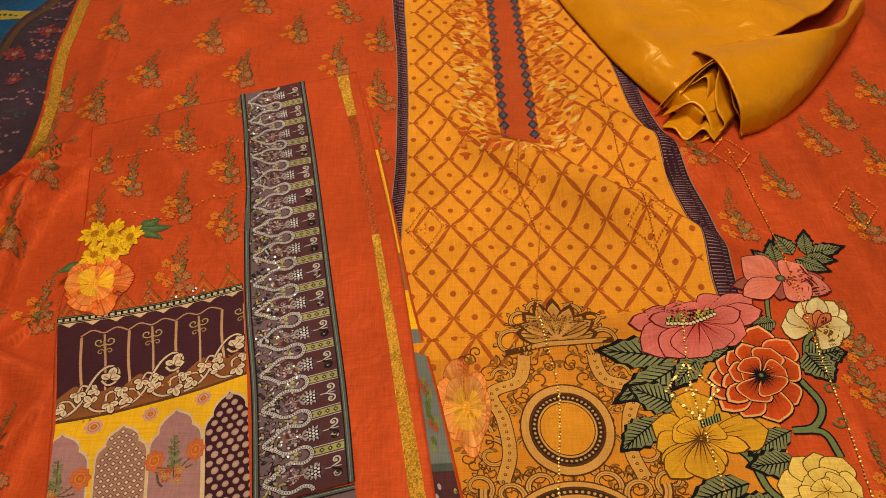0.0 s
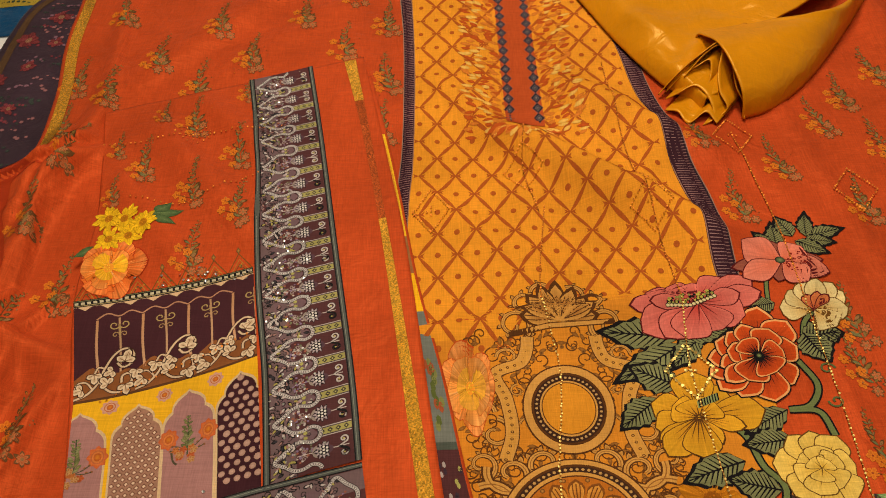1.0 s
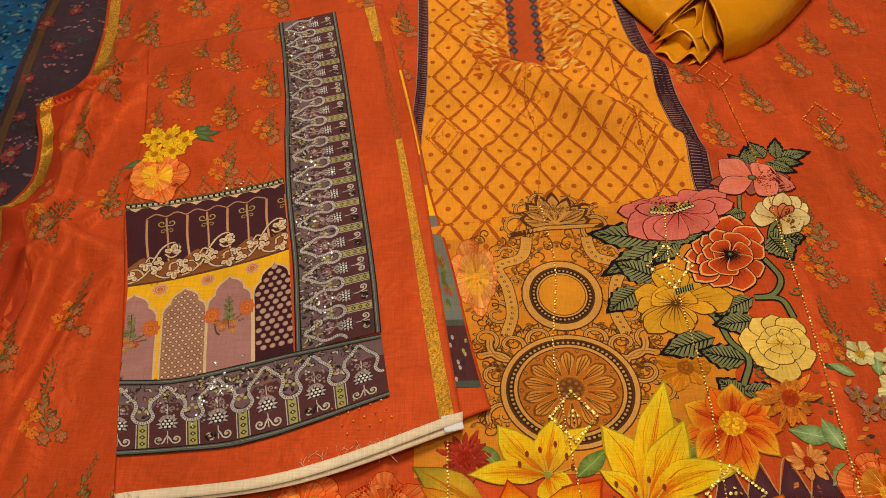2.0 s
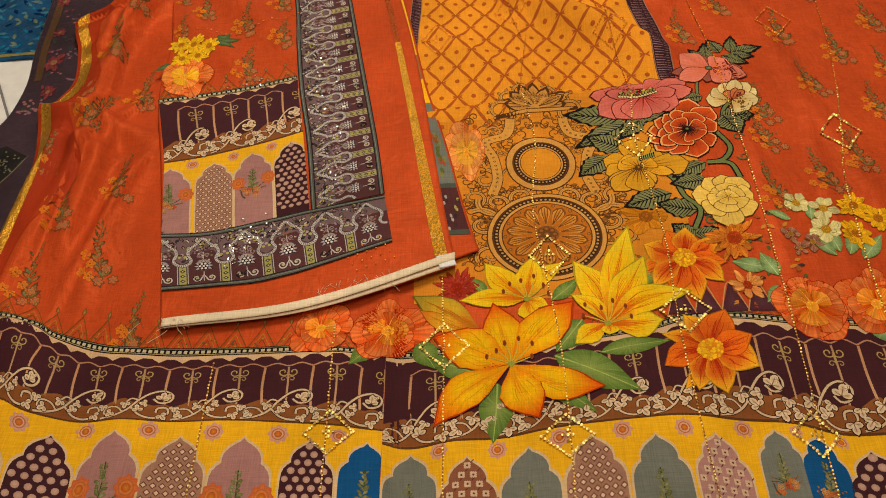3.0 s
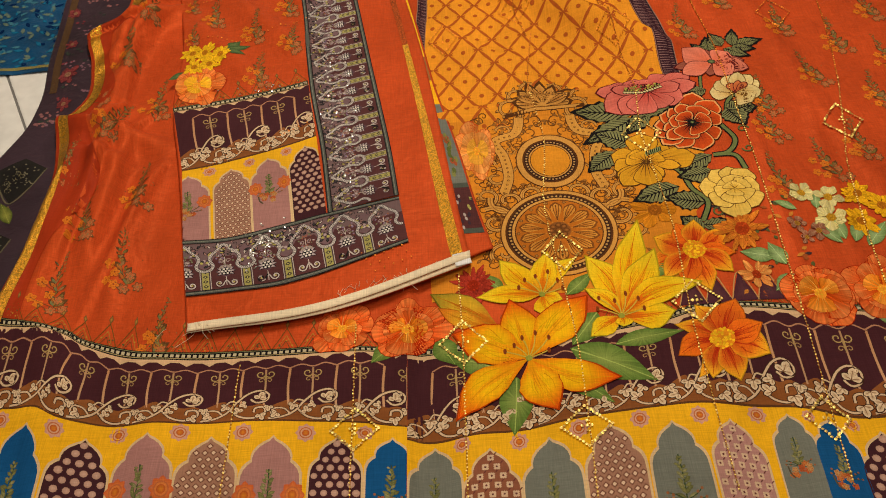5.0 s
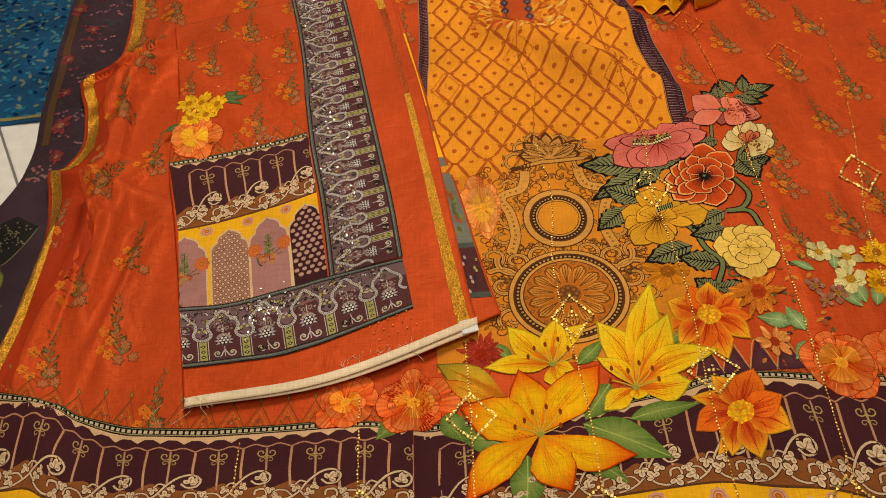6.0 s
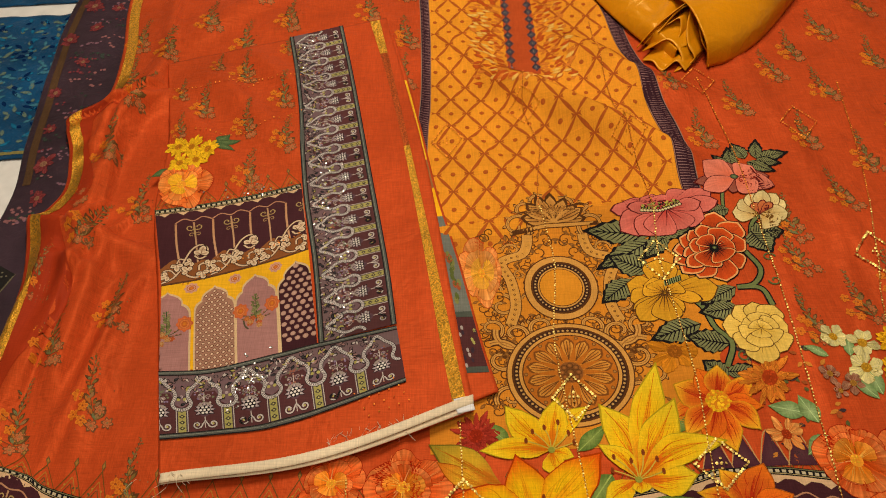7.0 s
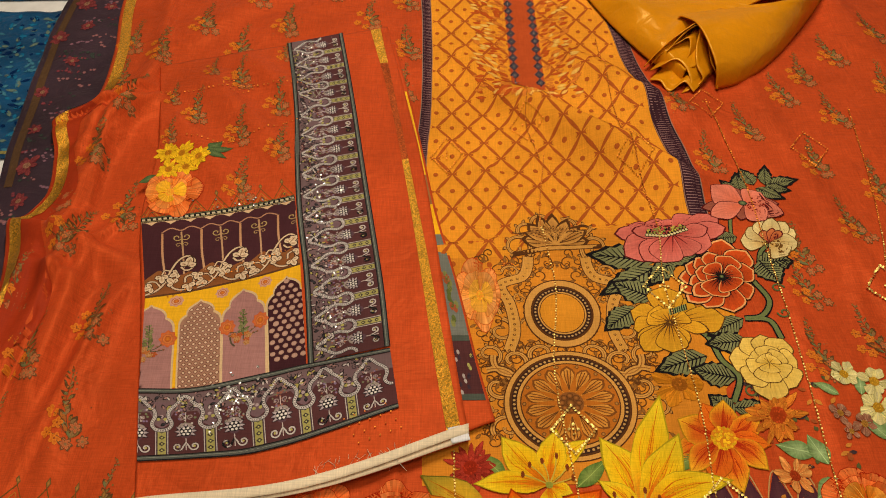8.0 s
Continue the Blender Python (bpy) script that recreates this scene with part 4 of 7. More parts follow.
def border(band, units, name, seed):
    rng = np.random.default_rng(seed)
    L, W = band.long, band.wide
    P = L / units
    pr = Print(h_fold, 0.0028, step=0.00003, to=band.metric)
    nu = int(L / 0.006)
    pr.sheet(0, L, 0, W, MULB, nu, 12)
    pr.lv(1)
    pr.sheet(0, L, 0.08 * W, 0.34 * W, LILAC, nu, 4)
    pale, white, lime = (0.50, 0.42, 0.38), (0.66, 0.60, 0.54), (0.42, 0.37, 0.10)
    n = int(math.ceil(units))
    for k in range(n):
        c = (k + 0.5) * P
        if c > L + 0.01:
            continue
        # lilac shoulders between the arches
        e = c + 0.5 * P
        if e < L - 0.004:
            pr.lv(2)
            pr.fan(np.array([(e - 0.40 * P, 0.20 * W), (e - 0.20 * P, 0.40 * W), (e - 0.19 * P, 0.50 * W), (e, 0.57 * W), (e + 0.19 * P, 0.50 * W), (e + 0.20 * P, 0.40 * W), (e + 0.40 * P, 0.20 * W)]), LILAC, (0.16, 0.09, 0.10), (e, 0.35 * W), 3)
            # column
            pr.sheet(e - 0.14 * P, e + 0.14 * P, 0.56 * W, 0.92 * W, (0.07, 0.045, 0.05), 2, 4)
            pr.lv(3)
            pr.sheet(e - 0.085 * P, e + 0.085 * P, 0.57 * W, 0.92 * W, (0.34, 0.30, 0.09), 2, 4)
            pr.lv(4)
            for i in range(4):
                y = (0.61 + 0.085 * i) * W
                pr.fan(np.array([(e, y + 0.03 * W), (e + 0.07 * P, y), (e, y - 0.03 * W), (e - 0.07 * P, y)]), (0.05, 0.04, 0.03), rings=1)
                pr.lv(5)
                pr.disc(e, y, 0.022 * P, (0.5, 0.45, 0.15), n=5, rings=1)
                pr.lv(4)
            for s in (-1, 1):
                pr.line([(e + s * 0.125 * P, 0.56 * W), (e + s * 0.125 * P, 0.92 * W)], 0.0009, pale, 5)
        # ogee line with pearls
        o = [(c - 0.5 * P, 0.60 * W), (c - 0.36 * P, 0.575 * W), (c - 0.29 * P, 0.50 * W), (c - 0.36 * P, 0.40 * W), (c - 0.33 * P, 0.31 * W), (c - 0.17 * P, 0.22 * W), (c, 0.115 * W)]
        o = o + [(2 * c - x, y) for x, y in o[::-1][1:]]
        q = resample(o, 46)
        q = q[(q[:, 0] > 0.001) & (q[:, 0] < L - 0.001)]
        pr.lv(6)
        pr.line(q, 0.0050, INK, len(q))
        pr.lv(7)
        pr.line(q, 0.0038, (0.44, 0.39, 0.36), len(q))
        pr.lv(8)
        pr.line(q, 0.0020, (0.14, 0.11, 0.11), len(q))
        pr.lv(9)
        for i in range(0, len(q), 1):
            pr.disc(q[i, 0], q[i, 1], 0.0009, white, n=5, rings=1)
        # flower inside
        pr.lv(2)
        pr.disc(c, 0.62 * W, 0.14 * P, (0.05, 0.03, 0.045), (0.10, 0.05, 0.06), 0.10 * W, 12, 1)
        for i in range(9):
            pr.lv(3 + i % 2)
            a = -120 + 30 * i
            pr.fan(turned(petal(0.25 * P, 0.105 * P, 0.5, 5), a + 180, c, 0.62 * W), INK, rings=1)
            pr.lv(pr.k + 2)
            pr.fan(turned(petal(0.23 * P, 0.066 * P, 0.5, 5), a + 180, c, 0.62 * W), pale, (0.34, 0.26, 0.28), rings=1)
        pr.lv(7)
        pr.disc(c, 0.62 * W, 0.13 * P, INK, n=12, rings=1)
        pr.lv(8)
        for i in range(7):
            a = radians(60 * i)
            rr = 0.0 if i == 6 else 0.085 * P
            pr.disc(c + rr * math.cos(a), 0.62 * W + rr * math.sin(a), 0.033 * P, white, n=6, rings=1)
        for s in (-1, 1):
            pr.line([(c, 0.78 * W)] + list(spiral(c + s * 0.17 * P, 0.83 * W, 0.11 * P, 90 + s * 90, s * -1.2)), 0.0026, INK, 18)
            pr.lv(9)
            pr.line([(c, 0.78 * W)] + list(spiral(c + s * 0.17 * P, 0.83 * W, 0.11 * P, 90 + s * 90, s * -1.2)), 0.0017, pale, 18)
            pr.line(spiral(c + s * 0.10 * P, 0.42 * W, 0.07 * P, 90, s * 1.2), 0.0011, (0.30, 0.22, 0.20), 12)
            pr.disc(c + s * 0.17 * P, 0.83 * W, 0.030 * P, lime, n=6, rings=1)
            pr.fan(turned(petal(0.2 * P, 0.07 * P, n=5), s * 55, c, 0.50 * W), (0.30, 0.24, 0.20), rings=1)
        pr.lv(1)
        pr.line([(c, 0.35 * W), (c, 0.88 * W)], 0.0010, pale, 6)
        pr.lv(6)
        for i in range(30):
            x, y = c + rng.uniform(-0.22, 0.22) * P, rng.uniform(0.30, 0.52) * W
            pr.disc(x, y, rng.uniform(0.0009, 0.0018), (pale, (0.30, 0.10, 0.06), (0.16, 0.17, 0.09), (0.22, 0.15, 0.24))[int(rng.integers(0, 4))], n=5, rings=1)
        # curls and leaves in the lilac shoulders
        for i in range(54):
            pr.lv(3 + i % 3)
            x, y = e + rng.uniform(-0.48, 0.48) * P, rng.uniform(0.10, 0.30) * W
            if abs(x - e) < 0.17 * P:
                y = rng.uniform(0.1, 0.53) * W
            if 0.003 < x < L - 0.003 and y / W < 0.30 + (0.2 if abs(x - e) < 0.15 * P else 0):
                if i % 3 == 0:
                    pr.line(spiral(x, y, 0.0034, rng.uniform(0, 360), rng.choice([-1, 1]) * 0.9), 0.0008, INK, 9)
                else:
                    deg = rng.uniform(0, 360)
                    pr.fan(turned(petal(0.0072, 0.0042, n=5), deg, x, y), INK, rings=1)
                    pr.lv(pr.k + 3)
                    pr.fan(turned(petal(0.0055, 0.0024, n=5), deg, x, y), (pale, (0.035, 0.03, 0.035), (0.36, 0.30, 0.08), (0.30, 0.16, 0.14))[int(rng.integers(0, 4))], rings=1)
        if e < L - 0.004:
            pr.lv(6)
            for i, cc in enumerate(((0.40, 0.36, 0.10), (0.38, 0.28, 0.28), (0.36, 0.32, 0.09))):
                pr.disc(e + (i - 1) * 0.07 * P, (0.44 - 0.04 * (i % 2)) * W, 0.0022, cc, n=6, rings=1)
    # grey-green edge bands
    for v0, v1 in ((0.0, 0.075), (0.925, 1.0)):
        pr.lv(12)
        pr.sheet(0, L, v0 * W, v1 * W, (0.090, 0.092, 0.078), nu, 1)
        pr.lv(13)
        for vv in (v0 + 0.008, v1 - 0.008):
            pr.sheet(0, L, vv * W - 0.0007, vv * W + 0.0007, INK, nu, 1)
        pr.sheet(0, L, (v0 + 0.030) * W, (v0 + 0.036) * W, (0.24, 0.25, 0.19), nu, 1)
    pr.make(name, dupatta, "mulberry printed border with arches, columns and pearls", PRINT_SILK)
    return band


B_IN = [(-0.256, 1.113), (-0.229, 0.961), (-0.204, 0.753), (-0.179, 0.609), (-0.161, 0.476)]
B_OUT = [(-0.170, 1.139), (-0.142, 0.979), (-0.110, 0.779), (-0.082, 0.605), (-0.069, 0.503)]
side_band = border(Band(B_IN, B_OUT), 15, "side_border", 21)
foot_band = border(Band([(-0.0695, 0.500), (-0.112, 0.489), (-0.1615, 0.476), (-0.212, 0.462), (-0.283, 0.444), (-0.345, 0.443)], [(-0.0565, 0.417), (-0.135, 0.384), (-0.202, 0.361), (-0.270, 0.354), (-0.327, 0.351)]), 5.5, "foot_border", 22)

# printed arcade on the dupatta
hem(dupatta, h_fold, [(-0.401, 0.711), (-0.343, 0.719), (-0.272, 0.735), (-0.206, 0.755)], [(-0.398, 0.701), (-0.340, 0.709), (-0.270, 0.725), (-0.204, 0.745)],
    [(-0.367, 0.577), (-0.314, 0.588), (-0.250, 0.606), (-0.186, 0.632)], [(-0.345, 0.445), (-0.283, 0.446), (-0.212, 0.464), (-0.163, 0.478)],
    [(0.008, 0.016), (0.066, 0.018), (0.117, 0.016), (0.170, 0.014)], ["mauve", "grid", "mauve", "polka"], 0.047, 0.058, 0.0004, 9, 0.142, PRINT_SILK)

# part of the lower layer that looks out at the side
ur, ul = resample(U_RIGHT, 120), resample(U_RIGHT, 120) - np.array([0.045, 0])
ub = Band(ur, ul, 120)
pr = Print(h_under, 0.0006, to=ub.at)
for a, b, c in ((0.18, 0.30, (0.80, 0.45, 0.02)), (0.30, 0.44, (0.74, 0.42, 0.02)), (0.44, 0.52, (0.30, 0.12, 0.04)), (0.52, 0.60, YELLOW), (0.60, 0.84, GREY), (0.84, 0.955, MULB)):
    pr.sheet(a, b, 0, 1, c, 16, 4)
pr.lv(1)
for a in (0.84, 0.955):
    pr.sheet(a - 0.008, a + 0.004, 0, 1, (0.075, 0.085, 0.065), 2, 4)
rng = np.random.default_rng(8)
for k in range(10):
    pr.lv(1 + k % 5)
    u = rng.uniform(0.2, 0.42)
    pr.fan(turned(petal(0.07, 0.3, n=6), rng.uniform(-30, 30), u, rng.uniform(0.0, 0.4)), (0.85, 0.55, 0.03), (0.55, 0.12, 0.02), rings=2)
for k in range(7):
    pr.line(spiral(0.48 + rng.uniform(-0.03, 0.03), rng.uniform(0.1, 0.5), 0.03, rng.uniform(0, 360), 1.0), 0.012, CREAM, 10)
for k in range(16):
    pr.disc(0.74 + rng.uniform(-0.05, 0.07), 0.25 + rng.uniform(-0.15, 0.15), 0.010, ((0.10, 0.12, 0.03), (0.35, 0.08, 0.03), (0.2, 0.2, 0.06))[k % 3], n=6, ry=0.06)
for k in range(26):
    pr.disc(rng.uniform(0.86, 0.945), rng.uniform(0.05, 0.8), 0.005, ((0.42, 0.34, 0.30), (0.05, 0.03, 0.04), (0.4, 0.36, 0.1))[k % 3], n=6, ry=0.04)
pr.make("lower_layer_print", dupatta, "edge of a lower printed layer with grey arch and dark border")


# ---------- printed flowers ----------
def leaf(pr, x, y, ln, wd, deg, fill=GREEN, ink=INK, veins=8, bend=0.0, edge=0.0012):
    """An engraved leaf: dark outline, midrib and side veins."""
    def curl(p):
        p = np.asarray(p, float)
        k = p[:, 1] / ln
        return turned(np.column_stack([p[:, 0] + bend * ln * k ** 2, p[:, 1]]), deg, x, y)
    o = petal(ln, wd, 0.44, 12, sharp=1.05)
    saw = 1 + 0.10 * np.where(np.arange(len(o)) % 2 == 0, 1, -1)
    o = o * np.column_stack([saw, np.ones(len(o))])
    pr.fan(curl(o * (1 + edge * 2 / wd) - np.array([0, edge * 0.6])), ink, centre=curl([(0, 0.45 * ln)])[0], rings=2)
    pr.lv(1)
    pr.fan(curl(o * (1 - edge * 1.2 / wd)), shaded(fill, 1.35), fill, curl([(0, 0.45 * ln)])[0], 3)
    pr.lv(2)
    pr.line(curl([(0, 0), (0, 0.5 * ln), (0, 0.96 * ln)]), wd * 0.06, ink, 7, 0.5)
    pr.lv(3)
    for k in range(veins):
        v = (0.12 + 0.72 * k / veins)
        r = wd * 0.42 * math.sin(math.pi * min(1, v + 0.16) ** 0.8)
        for s in (-1, 1):
            pr.line(curl([(0, v * ln), (s * r * 0.6, (v + 0.09) * ln), (s * r, (v + 0.15) * ln)]), wd * 0.055, ink, 4, 0.6)


def soft_leaf(pr, x, y, ln, wd, deg, fill=(0.10, 0.17, 0.03), tip=(0.24, 0.30, 0.07), bend=0.0):
    def curl(p):
        p = np.asarray(p, float)
        return turned(np.column_stack([p[:, 0] + bend * ln * (p[:, 1] / ln) ** 2, p[:, 1]]), deg, x, y)
    pr.fan(curl(petal(ln, wd * 1.1, 0.42, 12, sharp=1.15)), tip, fill, curl([(0, 0.4 * ln)])[0], 3, 1.0, (np.random.default_rng(int(abs(x * y) * 1e5)), 0.12))
    pr.lv(1)
    pr.line(curl([(0, 0.02 * ln), (0, 0.5 * ln), (0, 0.95 * ln)]), wd * 0.05, shaded(tip, 1.4), 6, 0.6)


def soft(pr, rings, fills, rng, sx=1.0, sy=1.0, x=0.0, y=0.0, tip=0.6, sharp=0.9):
    """A painted flower: overlapping petals whose dye runs, with darker folds."""
    k0 = pr.k
    for (count, r0, r1, wd, first), (inner, mid, outer) in zip(rings, fills):
        for k in range(count):
            lvl = k0 + 3 * ((k % 2) if k < count - 1 or count % 2 == 0 else 2)
            pr.lv(lvl)
            a = first + 360 * k / count + rng.uniform(-14, 14)
            ln = (r1 - r0) * rng.uniform(0.70, 1.12)
            o = petal(ln, wd * rng.uniform(0.75, 1.2), tip, 12, 0.05, 0.17, rng, sharp) + np.array([0, r0])
            f = np.array([sx, sy])
            w = rng.uniform(0.66, 1.1)
            e = (turned((o - np.array([0, r0])) * np.array([1.03, 1.02]) + np.array([0, r0]), a) * f + np.array([x, y]))
            foot = turned([(0, r0 + 0.08 * ln)], a)[0] * f + np.array([x, y])
            pr.fan(e, shaded(inner, 0.5), shaded(inner, 0.8), foot, 2)
            pr.lv(lvl + 1)
            pr.fan(turned(o, a) * f + np.array([x, y]), shaded(inner, w), shaded(mid, w * 0.85), foot, 4, 0.9, (rng, 0.20), None, (turned([(0, r0)], a)[0] * f + np.array([x, y]), turned([(0, r0 + ln)], a)[0] * f + np.array([x, y]), (shaded(inner, w * 0.9), shaded(mid, w), shaded(tuple(0.75 * p + 0.25 * q for p, q in zip(mid, outer)), w), shaded(outer, 1.05))))
            pr.lv(lvl + 2)
            for i in range(7):
                t = rng.uniform(-0.6, 0.6)
                pr.line(turned([(t * wd * 0.12, r0 + 0.05 * ln), (t * wd * 0.4, r0 + 0.4 * ln), (t * wd * 0.62, r0 + rng.uniform(0.6, 0.85) * ln)], a) * f + np.array([x, y]), wd * 0.045, shaded(mid if i % 2 else outer, rng.uniform(0.6, 1.1)), 6, 0.85)
        k0 += 9
    pr.lv(k0)


def stamens(pr, x, y, r, count, rng, colour=(0.75, 0.42, 0.02), deep=(0.40, 0.13, 0.01), sy=1.0):
    pr.disc(x, y, r, deep, shaded(deep, 1.3), r * sy, 12, 1)
    pr.lv(pr.k + 1)
    for k in range(count):
        a, q = rng.uniform(0, 2 * math.pi), r * math.sqrt(rng.uniform(0, 1))
        pr.disc(x + q * math.cos(a), y + sy * q * math.sin(a), r * 0.13, shaded(colour, rng.uniform(0.7, 1.2)), n=5, rings=1)


def lily_petal(pr, x, y, tx, ty, wd, rng, inner, outer, rib):
    ln, deg = math.hypot(tx - x, ty - y), math.degrees(math.atan2(ty - y, tx - x)) - 90
    b = rng.uniform(-0.13, 0.13)

    def curl(p):
        p = np.asarray(p, float)
        return turned(np.column_stack([p[:, 0] + b * ln * np.sin(np.pi * p[:, 1] / ln), p[:, 1]]), deg, x, y)
    o = petal(ln, wd * 0.90, 0.53, 14, 0.0, 0.05, rng, 1.12)
    pr.fan(curl(o * 1.035), shaded(outer, 0.55), centre=curl([(0, 0.5 * ln)])[0], rings=2)
    k0 = pr.k
    pr.lv(k0 + 1)
    pr.fan(curl(o), inner, outer, curl([(0, 0.42 * ln)])[0], 4, 1.6, (rng, 0.05), None, ((x, y), (tx, ty), (shaded(rib, 0.70), rib, inner, inner, tuple(0.5 * (p + q) for p, q in zip(inner, outer)), outer)))
    pr.lv(k0 + 2)
    pr.fan(curl(petal(ln * 0.80, wd * 0.20, 0.35, 8)), shaded(rib, 0.85), rib, curl([(0, 0.25 * ln)])[0], 3, ramp=((x, y), (tx, ty), (shaded(rib, 0.7), rib, inner, outer)))
    pr.lv(k0 + 3)
    pr.line(curl([(0, 0), (0, 0.5 * ln), (0, 0.93 * ln)]), wd * 0.035, shaded(rib, 0.8), 8, 0.6)
    for k in range(14):
        t = rng.uniform(-0.42, 0.42)
        v = rng.uniform(0.2, 0.5)
        pr.line(curl([(t * wd * 0.5, v * ln), (t * wd * 0.75, (v + 0.15) * ln), (t * wd * 0.65, (v + 0.33) * ln)]), wd * 0.022, shaded(inner if k % 2 else rib, rng.uniform(0.70, 1.0)), 5, 0.7)


def lily(name, x, y, tips, wd, inner, outer, rib, seed, label, base):
    rng = np.random.default_rng(seed)
    pr = Print(h_kameez, base, step=0.000025)
    for tx, ty, w in tips:
        lily_petal(pr, x, y, tx, ty, wd * w, rng, inner, outer, rib)
        pr.lv(pr.k + 1)
    for k in range(6):
        a = radians(20 + 27 * k)
        r = 0.040 * rng.uniform(0.55, 0.95)
        e = (x + r * math.cos(a), y + r * math.sin(a))
        pr.line([(x, y), ((x + e[0]) / 2 + 0.002, (y + e[1]) / 2), e], 0.0014, (0.55, 0.40, 0.05), 6)
        pr.lv(pr.k + 1)
        pr.disc(*e, 0.0021, (0.16, 0.03, 0.01), (0.25, 0.06, 0.01), 0.0042, 7, 1)
    pr.disc(x, y, 0.004, (0.30, 0.30, 0.04), n=8, rings=1)
    return pr.make(name, kameez, label)


SUN, LEMON, TANG = (0.86, 0.52, 0.012), (0.80, 0.58, 0.02), (0.80, 0.16, 0.010)
rng = np.random.default_rng(30)

# leaves under the lilies
for k, (fx, fy, tx, ty, wd, bend) in enumerate(((0.062, 0.215, 0.058, 0.140, 0.034, 0.05), (0.105, 0.218, 0.169, 0.176, 0.026, 0.1), (0.125, 0.246, 0.219, 0.204, 0.042, 0.08), (0.050, 0.226, -0.020, 0.245, 0.032, 0.1), (0.162, 0.296, 0.128, 0.250, 0.034, 0.0),
        (0.056, 0.338, 0.028, 0.368, 0.018, 0.0), (0.176, 0.248, 0.255, 0.273, 0.021, 0.1), (0.223, 0.347, 0.270, 0.365, 0.017, 0.0), (0.130, 0.326, 0.165, 0.360, 0.018, 0.0), (-0.072, 0.278, -0.098, 0.242, 0.022, 0.1), (-0.025, 0.275, -0.005, 0.235, 0.026, 0.0))):
    pr = Print(h_kameez, 0.0017 + 0.00008 * (k % 4))
    soft_leaf(pr, fx, fy, math.hypot(tx - fx, ty - fy), wd, math.degrees(math.atan2(ty - fy, tx - fx)) - 90, bend=bend)
    pr.make("lily_leaf", kameez, "printed mid-green lily leaf")

# soft roses beside the lilies
ROSE = [((0.40, 0.016, 0.003), (0.72, 0.075, 0.007), (0.88, 0.31, 0.08)), ((0.50, 0.025, 0.003), (0.76, 0.095, 0.008), (0.88, 0.35, 0.10)), ((0.62, 0.05, 0.005), (0.82, 0.20, 0.010), (0.90, 0.44, 0.07))]


def rose(parent, height, x, y, rx, ry, seed, base, label="printed soft orange peony", name="peony_print", tones=ROSE):
    g = np.random.default_rng(seed)
    pr = Print(height, base, step=0.000025, to=placed(x, y, g.uniform(-15, 15), rx, ry / rx))
    soft(pr, [(7, 0.05, 1.10, 0.84, g.uniform(0, 40)), (5, 0.03, 0.82, 0.74, g.uniform(0, 50)), (3, 0.0, 0.58, 0.62, g.uniform(0, 60))], tones, g)
    stamens(pr, 0, -0.02, 0.15, 16, g, (0.88, 0.50, 0.03), (0.70, 0.25, 0.02))
    return pr.make(name, parent, label, PRINT if parent is kameez else PRINT_SILK)


rose(kameez, h_kameez, -0.059, 0.290, 0.051, 0.043, 41, 0.0021)
rose(kameez, h_kameez, -0.136, 0.297, 0.037, 0.036, 42, 0.0020)
rose(kameez, h_kameez, 0.420, 0.303, 0.046, 0.053, 43, 0.0020)
rose(kameez, h_kameez, 0.494, 0.306, 0.044, 0.050, 44, 0.0019)
rose(kameez, h_kameez, 0.036, 0.590, 0.030, 0.056, 45, 0.0014, "printed faded orange peony", tones=[((0.62, 0.08, 0.014), (0.76, 0.21, 0.03), (0.84, 0.36, 0.11)), ((0.70, 0.14, 0.018), (0.80, 0.27, 0.04), (0.84, 0.40, 0.13)), ((0.86, 0.46, 0.02), (0.84, 0.38, 0.03), (0.84, 0.36, 0.07))])

# painted daisies and dahlias
def bloom(name, x, y, rx, ry, count, inner, outer, eye, seed, base, label, rows=2, wide=0.34, parent=None, height=None):
    g = np.random.default_rng(seed)
    pr = Print(height or h_kameez, base, step=0.000025, to=placed(x, y, g.uniform(-20, 20), rx, ry / rx))
    for r in range(rows):
        k = 1 - 0.30 * r
        soft(pr, [(count, 0.06, k, wide * (1 - 0.1 * r), g.uniform(0, 40))], [(shaded(inner, 0.7), tuple(0.72 * a + 0.28 * b for a, b in zip(inner, outer)), outer)], g, tip=0.58, sharp=1.15)
    stamens(pr, 0, 0, 0.26, 26, g, eye, shaded(eye, 0.55))
    return pr.make(name, parent or kameez, label, PRINT_SILK if parent else PRINT)


def flame(x, y, tips, seed, base):
    """A loose flower whose red petals run to yellow tips round a full yellow eye."""
    g = np.random.default_rng(seed)
    pr = Print(h_kameez, base, step=0.000025)
    for i, (tx, ty, wd) in enumerate(tips):
        warm = g.uniform(0.75, 1.1)
        lily_petal(pr, x, y, tx, ty, wd * 1.25, g, (0.74 * warm, 0.13 * warm, 0.010), ((0.86, 0.42, 0.02), (0.74, 0.16, 0.010))[i % 3 == 2], (0.46, 0.030, 0.006))
        pr.lv(pr.k + 1)
    stamens(pr, x, y, 0.014, 60, g, (0.88, 0.48, 0.015), (0.60, 0.20, 0.01))
    return pr.make("flame_flower", kameez, "printed flame orange flower with yellow tips")


